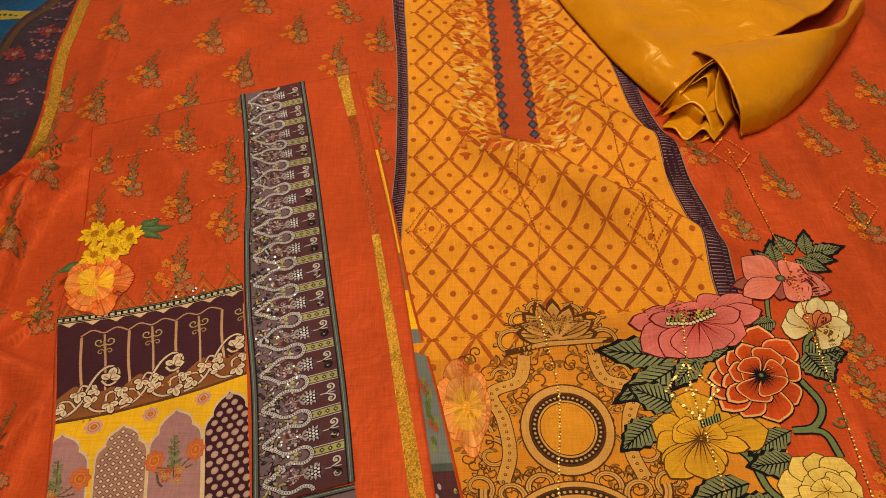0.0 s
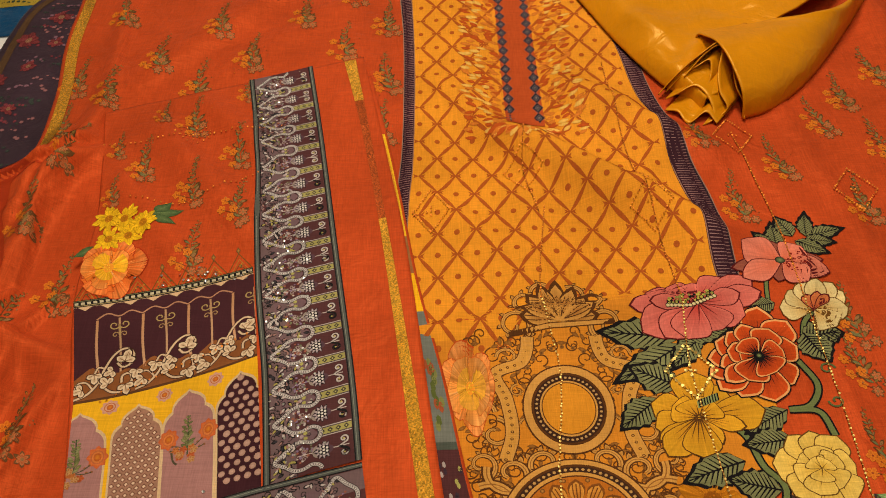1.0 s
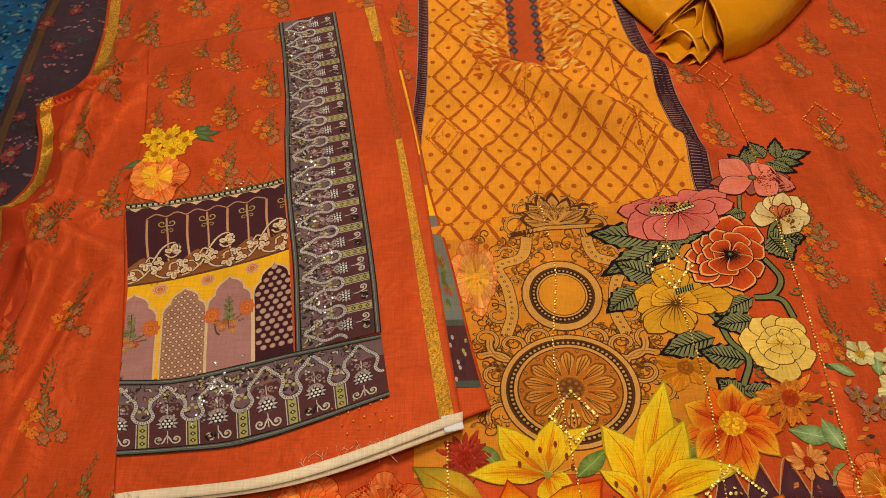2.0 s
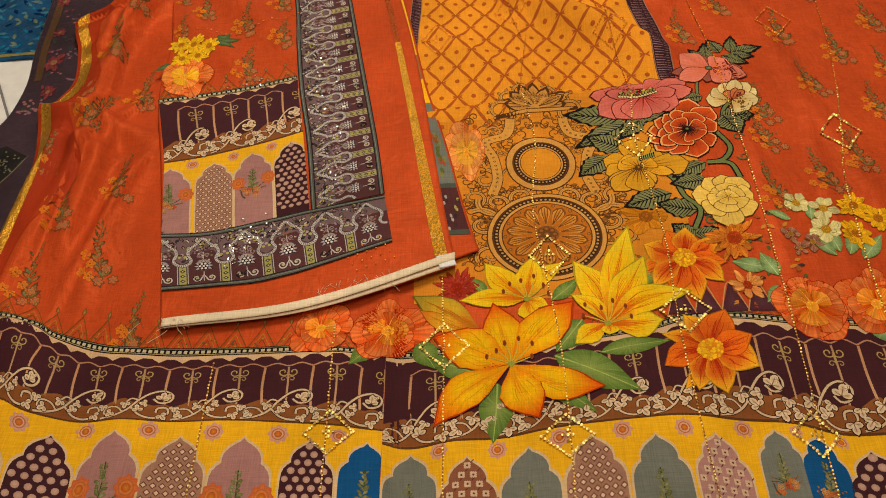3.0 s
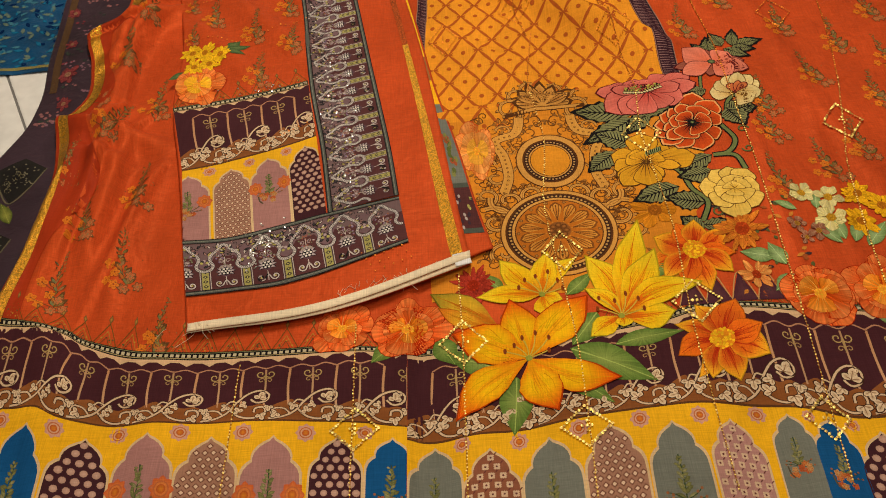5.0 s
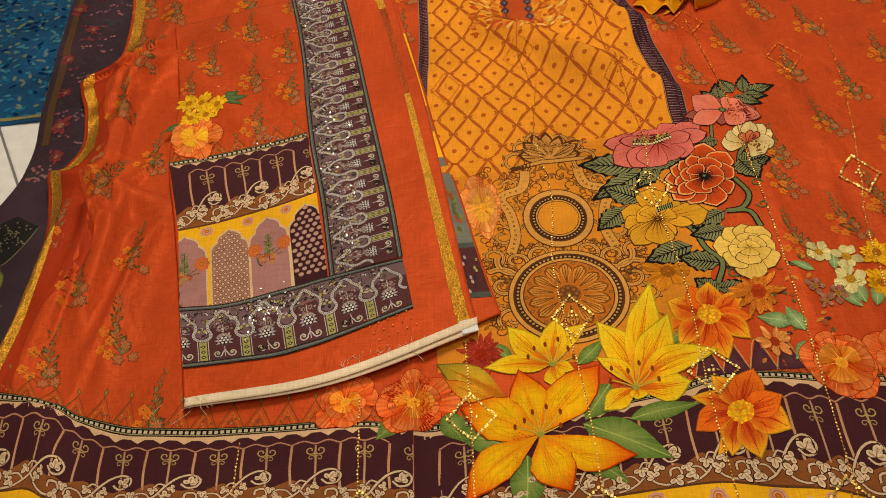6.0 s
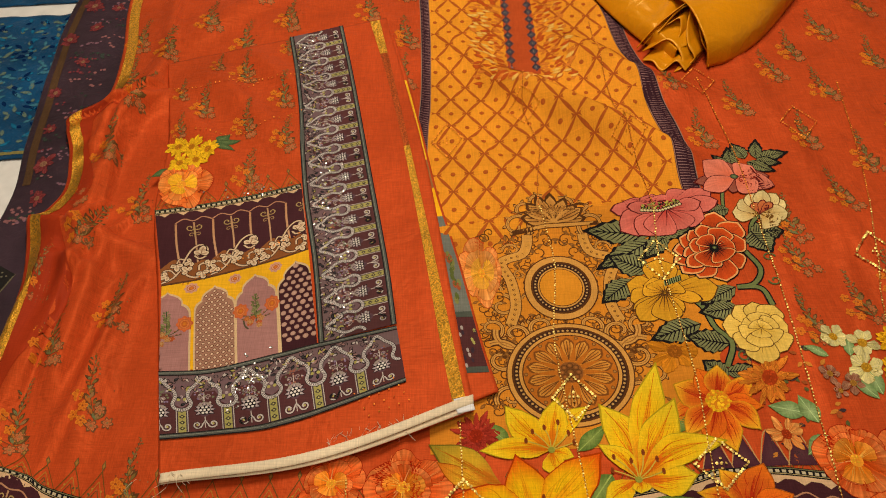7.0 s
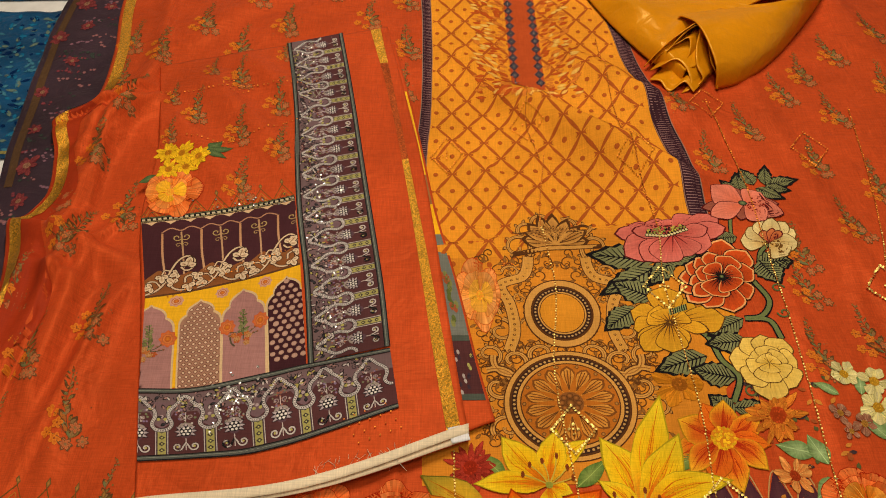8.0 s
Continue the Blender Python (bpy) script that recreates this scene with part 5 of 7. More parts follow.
flame(0.297, 0.250, [(0.262, 0.200, 0.016), (0.249, 0.273, 0.020), (0.245, 0.230, 0.028), (0.276, 0.298, 0.026), (0.276, 0.199, 0.024), (0.322, 0.302, 0.034), (0.305, 0.194, 0.027), (0.342, 0.222, 0.036), (0.343, 0.264, 0.031)], 51, 0.0022)
flame(0.291, 0.383, [(0.231, 0.359, 0.028), (0.247, 0.408, 0.035), (0.277, 0.428, 0.027), (0.300, 0.432, 0.026), (0.334, 0.417, 0.025), (0.339, 0.375, 0.023), (0.330, 0.346, 0.027), (0.299, 0.320, 0.028), (0.270, 0.329, 0.025), (0.249, 0.341, 0.023)], 52, 0.0019)
bloom("dahlia_print", 0.356, 0.413, 0.034, 0.044, 16, (0.48, 0.05, 0.01), (0.84, 0.34, 0.03), (0.50, 0.06, 0.01), 53, 0.0026, "printed small red-orange dahlia", 3, 0.26)
bloom("dahlia_print", 0.020, 0.350, 0.030, 0.034, 16, (0.32, 0.02, 0.01), (0.50, 0.06, 0.03), (0.40, 0.03, 0.01), 54, 0.0018, "printed dark red dahlia", 3, 0.26)
bloom("small_daisy", 0.356, 0.338, 0.020, 0.026, 11, (0.70, 0.12, 0.01), (0.85, 0.50, 0.14), (0.45, 0.05, 0.01), 55, 0.0024, "printed small orange daisy", 1, 0.4)
bloom("amber_flower", 0.256, 0.455, 0.034, 0.036, 7, (0.60, 0.18, 0.01), (0.72, 0.28, 0.015), (0.40, 0.12, 0.01), 56, 0.0016, "printed faded amber flower", 1, 0.5)
for x, y, s in ((0.512, 0.462, 0.022), (0.503, 0.415, 0.023), (0.535, 0.438, 0.022)):
    bloom("yellow_daisy", x, y, s, s * 1.15, 13, (0.80, 0.34, 0.01), (0.88, 0.50, 0.012), (0.50, 0.16, 0.01), int(x * 900), 0.0024, "printed golden yellow daisy", 2, 0.36)
for x, y, s in ((0.443, 0.468, 0.019), (0.474, 0.458, 0.021), (0.468, 0.423, 0.023)):
    bloom("cream_daisy", x, y, s, s * 1.15, 6, (0.72, 0.60, 0.16), (0.74, 0.64, 0.36), (0.60, 0.30, 0.02), int(x * 900), 0.0022, "printed cream daisy with yellow eye", 1, 0.62)
for x, y, s in ((0.424, 0.415, 0.014), (0.447, 0.402, 0.015), (0.430, 0.392, 0.011)):
    bloom("brown_blossom", x, y, s, s * 1.15, 5, (0.30, 0.05, 0.02), (0.55, 0.32, 0.18), (0.45, 0.20, 0.03), int(x * 900), 0.0020, "printed small brown blossom", 1, 0.66)
for k, a in enumerate(((0.385, 0.365, 0.042, 0.022, 75), (0.395, 0.352, 0.04, 0.020, 20), (0.400, 0.335, 0.036, 0.02, 130), (0.475, 0.385, 0.05, 0.016, 8), (0.485, 0.38, 0.05, 0.016, -22), (0.47, 0.38, 0.045, 0.014, 35), (0.50, 0.375, 0.05, 0.018, -40),
          (0.47, 0.275, 0.05, 0.024, -120), (0.43, 0.44, 0.03, 0.012, 60), (0.455, 0.44, 0.03, 0.012, -10))):
    pr = Print(h_kameez, 0.0018 + 0.0001 * (k % 3))
    soft_leaf(pr, *a, (0.16, 0.25, 0.08), (0.32, 0.42, 0.18))
    pr.make("spray_leaf", kameez, "printed pale green spray leaf")
pr = Print(h_kameez, 0.0012)
for k in range(70):
    x, y = rng.uniform(0.33, 0.43), rng.uniform(0.30, 0.47)
    pr.fan(turned(petal(rng.uniform(0.006, 0.013), 0.005, n=5), rng.uniform(0, 360), x, y), ((0.55, 0.20, 0.03), (0.10, 0.10, 0.03), (0.34, 0.08, 0.02), (0.05, 0.03, 0.03))[k % 4], rings=1)
for k in range(4):
    x = 0.275 + 0.030 * k
    pr.fan(np.array([(x, 0.345), (x + 0.016, 0.300), (x - 0.016, 0.300)]), (0.10, 0.035, 0.04), (0.07, 0.02, 0.03), rings=3)
    pr.line([(x - 0.016, 0.30), (x, 0.345), (x + 0.016, 0.30)], 0.0014, (0.50, 0.28, 0.10), 12)
pr.make("undergrowth_print", kameez, "printed small leaves and plum points")

# lilies
lily("lily_print", 0.101, 0.328, [(0.124, 0.319, 0.017), (0.107, 0.296, 0.026), (0.146, 0.382, 0.026), (0.055, 0.386, 0.036), (0.059, 0.325, 0.019), (0.025, 0.331, 0.026), (0.113, 0.394, 0.032)], 1.05, (0.83, 0.47, 0.008), (0.78, 0.55, 0.02), (0.74, 0.19, 0.006), 61, "printed yellow lily in bloom", 0.0023)
lily("lily_print", 0.189, 0.288, [(0.151, 0.261, 0.028), (0.251, 0.293, 0.044), (0.160, 0.383, 0.044), (0.230, 0.436, 0.040), (0.153, 0.333, 0.025), (0.243, 0.387, 0.042), (0.288, 0.333, 0.039), (0.189, 0.272, 0.021)], 1.05, (0.82, 0.47, 0.008), (0.76, 0.54, 0.02), (0.70, 0.15, 0.006), 62, "printed yellow lily in bloom", 0.0034)
lily("lily_print", 0.078, 0.237, [(0.062, 0.322, 0.046), (-0.005, 0.277, 0.062), (0.152, 0.321, 0.054), (0.174, 0.203, 0.047), (-0.005, 0.163, 0.045), (0.103, 0.167, 0.050)], 1.02, (0.85, 0.47, 0.006), (0.70, 0.075, 0.004), (0.84, 0.33, 0.006), 63, "large printed orange-yellow lily in bloom", 0.0044)
pr = Print(h_kameez, 0.0024)
lily_petal(pr, 0.046, 0.288, -0.030, 0.341, 0.042, rng, (0.60, 0.34, 0.02), (0.30, 0.22, 0.02), (0.55, 0.16, 0.01))
lily_petal(pr, 0.040, 0.284, -0.022, 0.318, 0.026, rng, (0.70, 0.36, 0.02), (0.60, 0.14, 0.01), (0.60, 0.20, 0.01))
pr.make("lily_bud", kameez, "printed greenish yellow lily bud")

# ---------- engraved bouquet ----------
LEAVES_TOP = [(0.390, 0.770, 0.395, 0.811, 0.020), (0.386, 0.775, 0.367, 0.794, 0.016), (0.412, 0.788, 0.402, 0.822, 0.022), (0.428, 0.787, 0.432, 0.824, 0.018), (0.426, 0.789, 0.472, 0.795, 0.021), (0.426, 0.783, 0.458, 0.779, 0.018), (0.413, 0.780, 0.445, 0.759, 0.022)]
LEAVES_LOW = [(0.257, 0.646, 0.313, 0.659, 0.028), (0.256, 0.644, 0.176, 0.661, 0.038), (0.261, 0.638, 0.188, 0.588, 0.034), (0.280, 0.647, 0.243, 0.608, 0.026), (0.248, 0.583, 0.199, 0.608, 0.036), (0.224, 0.570, 0.181, 0.538, 0.032), (0.386, 0.643, 0.430, 0.650, 0.036),
              (0.389, 0.649, 0.404, 0.608, 0.036), (0.369, 0.691, 0.342, 0.686, 0.021), (0.348, 0.552, 0.301, 0.529, 0.027), (0.346, 0.519, 0.298, 0.510, 0.030), (0.294, 0.495, 0.233, 0.478, 0.036), (0.321, 0.463, 0.274, 0.474, 0.033), (0.308, 0.423, 0.351, 0.422, 0.022), (0.310, 0.416, 0.285, 0.438, 0.026)]
for k, (fx, fy, tx, ty, wd) in enumerate(LEAVES_TOP + LEAVES_LOW):
    pr = Print(h_kameez, 0.0015 + 0.00018 * (k % 4))
    leaf(pr, fx, fy, math.hypot(tx - fx, ty - fy), wd, math.degrees(math.atan2(ty - fy, tx - fx)) - 90, bend=0.06 * (1 if k % 2 else -1), veins=9)
    pr.make("engraved_leaf", kameez, "printed green engraved leaf with black veins")
pr = Print(h_kameez, 0.0014)
for q, w in (([(0.373, 0.612), (0.385, 0.58), (0.372, 0.556), (0.35, 0.552)], 0.006), ([(0.35, 0.552), (0.378, 0.548), (0.386, 0.52)], 0.006), ([(0.275, 0.545), (0.300, 0.525), (0.310, 0.490), (0.325, 0.465), (0.312, 0.43)], 0.006), ([(0.37, 0.735), (0.365, 0.71), (0.362, 0.685)], 0.004), ([(0.41, 0.68), (0.395, 0.665), (0.388, 0.645)], 0.005)):
    pr.lv(0)
    pr.line(q, w * 1.5, INK, 20)
    pr.lv(1)
    pr.line(q, w * 0.9, (0.15, 0.18, 0.06), 20)
for x, y, d in ((0.400, 0.60, 0), (0.398, 0.56, 180), (0.335, 0.445, 90), (0.345, 0.46, 0)):
    pr.line(spiral(x, y, 0.008, d, 1.1), 0.0022, (0.10, 0.12, 0.04), 14)
pr.make("bouquet_stem", kameez, "printed green stem with curled tendrils")


def flower_petal(pr, k, fx, fy, tx, ty, wd, fill, ink, edge, g, streak, lobes=3, blunt=0.68, sharp=0.62):
    """One engraved petal from its foot to its tip: ink line, pale rim, running dye, dark streaks."""
    ln, deg = math.hypot(tx - fx, ty - fy), math.degrees(math.atan2(ty - fy, tx - fx)) - 90
    o = petal(ln, wd, blunt, 13, 0.0, 0.0, None, sharp)
    # lobes round the far end
    mid = np.array([0.0, 0.55 * ln])
    a = np.arctan2(o[:, 0], o[:, 1] - mid[1])
    far = np.clip((o[:, 1] / ln - 0.35) / 0.3, 0, 1)[:, None]
    o = mid + (o - mid) * (1 + far * (0.07 * np.abs(np.cos(lobes * a + g.uniform(-0.3, 0.3))) - 0.04)[:, None])
    rim = 0.0011 / (0.5 * wd)
    foot = turned([(0, 0.10 * ln)], deg, fx, fy)[0]

    def put(q):
        return turned(q, deg, fx, fy)
    pr.lv(k)
    pr.fan(put(mid + (o - mid) * (1 + rim)), ink, centre=put([mid])[0], rings=1)
    if edge:
        pr.lv(k + 1)
        pr.fan(put(o), edge, centre=put([mid])[0], rings=1)
        o = mid + (o - mid) * (1 - min(0.3, 1.7 * rim))
    w = g.uniform(0.88, 1.08)
    pr.lv(k + 2)
    pr.fan(put(o), shaded(fill[0], w), shaded(fill[1], w), foot, 3, 0.8, (g, 0.06))
    pr.lv(k + 3)
    for i in range(streak):
        t = (i - (streak - 1) / 2) / max(1, streak)
        pr.line(put([(t * wd * 0.12, 0.05 * ln), (t * wd * 0.45, 0.34 * ln), (t * wd * 0.70, (0.70 - abs(t) * 0.35) * ln)]), wd * 0.05, ink, 5, 0.85)


def engraving(x, y, tips, fill, ink, edge, seed, base, streak, lobes=3, blunt=0.68, sharp=0.62, dark=()):
    """A flower of engraved petals laid one over another; returns its print, to be finished with a middle."""
    g = np.random.default_rng(seed)
    pr = Print(h_kameez, base, step=0.00002)
    for i, (tx, ty, wd) in enumerate(tips):
        flower_petal(pr, 3 * i, x, y, tx, ty, wd, [shaded(c, 0.5) for c in fill] if i in dark else fill, ink, edge, g, streak, lobes, blunt, sharp)
    pr.lv(3 * len(tips) + 4)
    return pr, g


PLUMB = (0.10, 0.012, 0.012)
pr, g = engraving(0.286, 0.692, [(0.213, 0.685, 0.025), (0.231, 0.702, 0.033), (0.256, 0.715, 0.034), (0.285, 0.722, 0.032), (0.318, 0.728, 0.036), (0.350, 0.723, 0.036), (0.356, 0.707, 0.030), (0.222, 0.654, 0.042), (0.333, 0.675, 0.046), (0.305, 0.655, 0.046), (0.244, 0.647, 0.036), (0.267, 0.644, 0.042), (0.235, 0.690, 0.020), (0.333, 0.706, 0.024)],
                  ((0.40, 0.035, 0.025), (0.62, 0.15, 0.11)), PLUMB, None, 71, 0.0022, 2)
axis = np.array([(0.252, 0.690), (0.306, 0.706)])
for k in range(80):
    c = axis[0] + (axis[1] - axis[0]) * g.uniform(0, 1) + np.array([0, g.uniform(-0.006, 0.007)])
    pr.lv(60 + k % 3)
    pr.disc(*c, 0.0018, (INK, (0.42, 0.36, 0.06), (0.24, 0.22, 0.05))[k % 3], n=5, rings=1)
for k in range(14):
    c = axis[0] + (axis[1] - axis[0]) * k / 13 + np.array([0, -0.010 + 0.0009 * abs(k - 6)])
    pr.lv(63)
    pr.line([c, c + np.array([0.0, 0.007])], 0.0013, INK, 3)
    pr.disc(*c, 0.0030, INK, n=7, rings=1)
    pr.lv(64)
    pr.disc(*c, 0.0021, (0.62, 0.50, 0.24), n=7, rings=1)
pr.make("pink_peony", kameez, "printed engraved pink peony")

pr, g = engraving(0.335, 0.618, [(0.349, 0.686, 0.036), (0.376, 0.665, 0.037), (0.362, 0.582, 0.038), (0.339, 0.562, 0.038), (0.307, 0.569, 0.032), (0.288, 0.578, 0.029), (0.281, 0.596, 0.026), (0.283, 0.617, 0.027), (0.294, 0.638, 0.030), (0.309, 0.650, 0.029), (0.326, 0.661, 0.026), (0.377, 0.630, 0.035),
                   (0.294, 0.607, 0.024), (0.296, 0.588, 0.023), (0.304, 0.626, 0.026), (0.354, 0.654, 0.033), (0.316, 0.614, 0.028), (0.322, 0.639, 0.029), (0.318, 0.588, 0.036), (0.361, 0.624, 0.034), (0.348, 0.597, 0.038)],
                  ((0.13, 0.012, 0.008), (0.60, 0.075, 0.012)), INK, (0.80, 0.36, 0.12), 72, 0.0024, 5)
for k in range(18):
    pr.line(turned([(0, 0), (0, g.uniform(0.009, 0.016))], 20 * k, 0.335, 0.618), 0.0018, INK, 3, 0.8)
pr.lv(pr.k + 1)
pr.disc(0.335, 0.618, 0.003, (0.25, 0.3, 0.1), INK, n=8, rings=1)
pr.make("red_flower", kameez, "printed engraved red flower with pale edges")

pr, g = engraving(0.391, 0.750, [(0.382, 0.781, 0.019), (0.435, 0.750, 0.019), (0.335, 0.741, 0.018), (0.381, 0.722, 0.018), (0.351, 0.777, 0.046), (0.344, 0.728, 0.029), (0.417, 0.770, 0.040), (0.438, 0.731, 0.032), (0.412, 0.719, 0.032)],
                  ((0.64, 0.13, 0.06), (0.66, 0.19, 0.12)), PLUMB, None, 73, 0.0025, 0, 2, 0.60, 0.8, (0, 1, 2, 3))
pr.disc(0.389, 0.751, 0.006, (0.2, 0.25, 0.1), INK, ry=0.005, n=10)
for k in range(44):
    a, q = radians(g.uniform(-70, 60)), g.uniform(0.008, 0.036)
    pr.disc(0.389 + q * math.cos(a), 0.750 + 0.5 * q * math.sin(a), 0.0012, (0.20, 0.015, 0.01), n=5, rings=1)
pr.make("coral_flower", kameez, "printed engraved coral flower")

pr, g = engraving(0.408, 0.679, [(0.374, 0.685, 0.032), (0.388, 0.707, 0.029), (0.445, 0.702, 0.025), (0.437, 0.715, 0.022), (0.404, 0.718, 0.024), (0.421, 0.720, 0.022), (0.444, 0.680, 0.029), (0.425, 0.655, 0.034)],
                  ((0.55, 0.28, 0.05), (0.70, 0.55, 0.24)), (0.14, 0.06, 0.012), None, 74, 0.0021, 1, 2)
for tx, ty, wd in ((0.404, 0.700, 0.012), (0.417, 0.701, 0.010), (0.427, 0.697, 0.010)):
    flower_petal(pr, pr.k + 3, 0.408, 0.679, tx, ty, wd, ((0.50, 0.09, 0.03), (0.55, 0.16, 0.05)), PLUMB, None, g, 1)
pr.make("cream_flower", kameez, "printed engraved cream flower")

pr, g = engraving(0.260, 0.546, [(0.289, 0.581, 0.036), (0.325, 0.553, 0.040), (0.302, 0.534, 0.018), (0.217, 0.564, 0.034), (0.217, 0.536, 0.032), (0.219, 0.522, 0.015), (0.277, 0.516, 0.016), (0.224, 0.504, 0.030), (0.256, 0.501, 0.036), (0.260, 0.601, 0.042), (0.237, 0.560, 0.033), (0.278, 0.562, 0.033), (0.255, 0.566, 0.036)],
                  ((0.50, 0.20, 0.012), (0.68, 0.33, 0.02)), (0.10, 0.04, 0.01), None, 75, 0.0020, 4)
for k in range(16):
    c = np.array([0.262 + 0.0014 * k, 0.556 + 0.0006 * k])
    pr.line([c, c + np.array([0, 0.009])], 0.0016, INK if k % 2 else (0.24, 0.28, 0.10), 3)
pr.make("amber_lotus", kameez, "printed engraved amber lotus")

pr, g = engraving(0.363, 0.484, [(0.320, 0.492, 0.038), (0.341, 0.521, 0.028), (0.362, 0.525, 0.026), (0.386, 0.518, 0.032), (0.394, 0.487, 0.036), (0.385, 0.451, 0.040), (0.353, 0.433, 0.037), (0.332, 0.457, 0.033), (0.347, 0.500, 0.030), (0.365, 0.509, 0.027), (0.380, 0.497, 0.025), (0.339, 0.473, 0.030), (0.377, 0.464, 0.033), (0.354, 0.457, 0.030), (0.356, 0.495, 0.022), (0.371, 0.492, 0.020), (0.360, 0.470, 0.022)],
                  ((0.60, 0.33, 0.03), (0.74, 0.49, 0.10)), (0.12, 0.055, 0.012), None, 76, 0.0024, 1)
pr.make("yellow_rose", kameez, "printed engraved pale yellow rose")

# ---------- engraved ornament: medallion, wheel and scrolls ----------
TAN, BISTRE = (0.60, 0.285, 0.060), (0.095, 0.034, 0.010)


def acanthus(pr, x, y, r, start, turns, wd, out=0.2, k0=0):
    wd = wd * 0.62
    q = spiral(x, y, r, start, turns, out, 26)
    pr.lv(k0 + 2)
    pr.line(q, wd * 1.62, BISTRE, 30, 0.5)
    pr.lv(k0 + 3)
    pr.line(q, wd, TAN, 30, 0.5)
    pr.lv(k0 + 4)
    pr.line(q, wd * 0.18, (0.30, 0.12, 0.025), 30, 0.5)
    for i in range(2, 20, 3):
        d = q[i + 1] - q[i - 1]
        a = math.degrees(math.atan2(d[1], d[0])) - 90 - math.copysign(55, turns)
        p = petal(wd * 1.5, wd * 0.8, 0.5, 6)
        pr.lv(k0)
        pr.fan(turned(p * 1.2, a, *q[i]), BISTRE, rings=1)
        pr.lv(k0 + 1)
        pr.fan(turned(p * 0.92, a, *q[i]), (0.40, 0.165, 0.03), TAN, rings=1)


CX = 0.134
pr = Print(h_kameez, 0.0009, step=0.000025)
for s in (-1, 1):
    # concave frame round the medallion
    q = [(CX + s * 0.036, 0.652), (CX + s * 0.038, 0.636), (CX + s * 0.046, 0.620), (CX + s * 0.072, 0.606), (CX + s * 0.062, 0.575), (CX + s * 0.058, 0.535), (CX + s * 0.066, 0.505)]
    pr.lv(10)
    pr.line(q, 0.0150, BISTRE, 40)
    pr.lv(11)
    pr.line(q, 0.0130, TAN, 40)
    pr.lv(12)
    pr.line(q, 0.0090, (0.60, 0.28, 0.05), 40)
    for x, y in resample(q, 22):
        pr.lv(13)
        pr.disc(x, y, 0.0018, BISTRE, n=6, rings=1)
        pr.lv(14)
        pr.disc(x, y, 0.0009, TAN, n=5, rings=1)
    for i, a in enumerate(((0.028, 0.500, 0.022, 200, 1.1, 0.010), (0.062, 0.490, 0.024, 20, -1.2, 0.011), (0.075, 0.535, 0.018, 100, 1.0, 0.008), (0.080, 0.455, 0.026, 60, 1.1, 0.011), (0.090, 0.500, 0.016, 250, -1.0, 0.007),
              (0.072, 0.400, 0.018, 330, 1.1, 0.008), (0.050, 0.665, 0.020, 250, -1.2, 0.008), (0.036, 0.700, 0.016, 200, 1.1, 0.008), (0.018, 0.708, 0.014, 120, -1.0, 0.007), (0.058, 0.628, 0.012, 0, 1.0, 0.005),
              (0.088, 0.560, 0.014, 180, -1.1, 0.006), (0.042, 0.545, 0.008, 0, 1.0, 0.003), (0.050, 0.585, 0.008, 90, -1.0, 0.003), (0.094, 0.425, 0.015, 100, -1.0, 0.007))):
        x, y, r, st, tn, wd = a
        acanthus(pr, CX + s * x, y, r, st if s > 0 else 180 - st, s * tn, wd, 0.2, 5 * (i % 2))
# palmette
for k in range(9):
    a = -80 + 20 * k
    p = petal(0.058 - 0.0006 * abs(a) * 0.35, 0.018, 0.6, 8)
    pr.lv(15 + 3 * (k % 2))
    pr.fan(turned(p * 1.08, -a, CX, 0.668), BISTRE, rings=1)
    pr.lv(16 + 3 * (k % 2))
    pr.fan(turned(p * 0.95, -a, CX, 0.668), (0.34, 0.13, 0.025), TAN, rings=2)
    pr.lv(17 + 3 * (k % 2))
    for t in (-0.25, 0.0, 0.25):
        pr.line(turned([(0, 0.006), (t * 0.016, 0.024), (t * 0.018, 0.040)], -a, CX, 0.668), 0.0011, BISTRE, 5)
pr.lv(21)
pr.line([(CX - 0.055, 0.655), (CX, 0.664), (CX + 0.058, 0.668)], 0.0060, BISTRE, 16)
pr.lv(22)
pr.line([(CX - 0.055, 0.655), (CX, 0.664), (CX + 0.058, 0.668)], 0.0042, TAN, 16)
# small curls filling the ground
g = np.random.default_rng(91)
pr.lv(0)
for k in range(150):
    x, y = g.uniform(0.005, 0.100), g.uniform(0.375, 0.66)
    if abs(y - 0.60) < 0.02 and x > 0.07:
        continue
    st, tn, rad, lean = g.uniform(0, 360), g.choice([-1.1, 1.1]), g.uniform(0.005, 0.0105), g.uniform(0, 360)
    for s in (-1, 1):
        q = spiral(CX + s * x, y, rad, st if s > 0 else 180 - st, s * tn, 0.2, 14)
        pr.line(q, 0.0017, (0.12, 0.042, 0.010), 14, 0.3)
        pr.fan(turned(petal(0.010, 0.0046, n=5), s * lean, *q[0]), (0.34, 0.14, 0.028), (0.20, 0.075, 0.015), rings=1)
pr.lv(20)
for k in range(9):
    a = radians(30 + 15 * k)
    pr.disc(CX + 0.044 * math.cos(a), 0.588 + 0.052 * math.sin(a), 0.0024, BISTRE, (0.3, 0.13, 0.03), n=7)
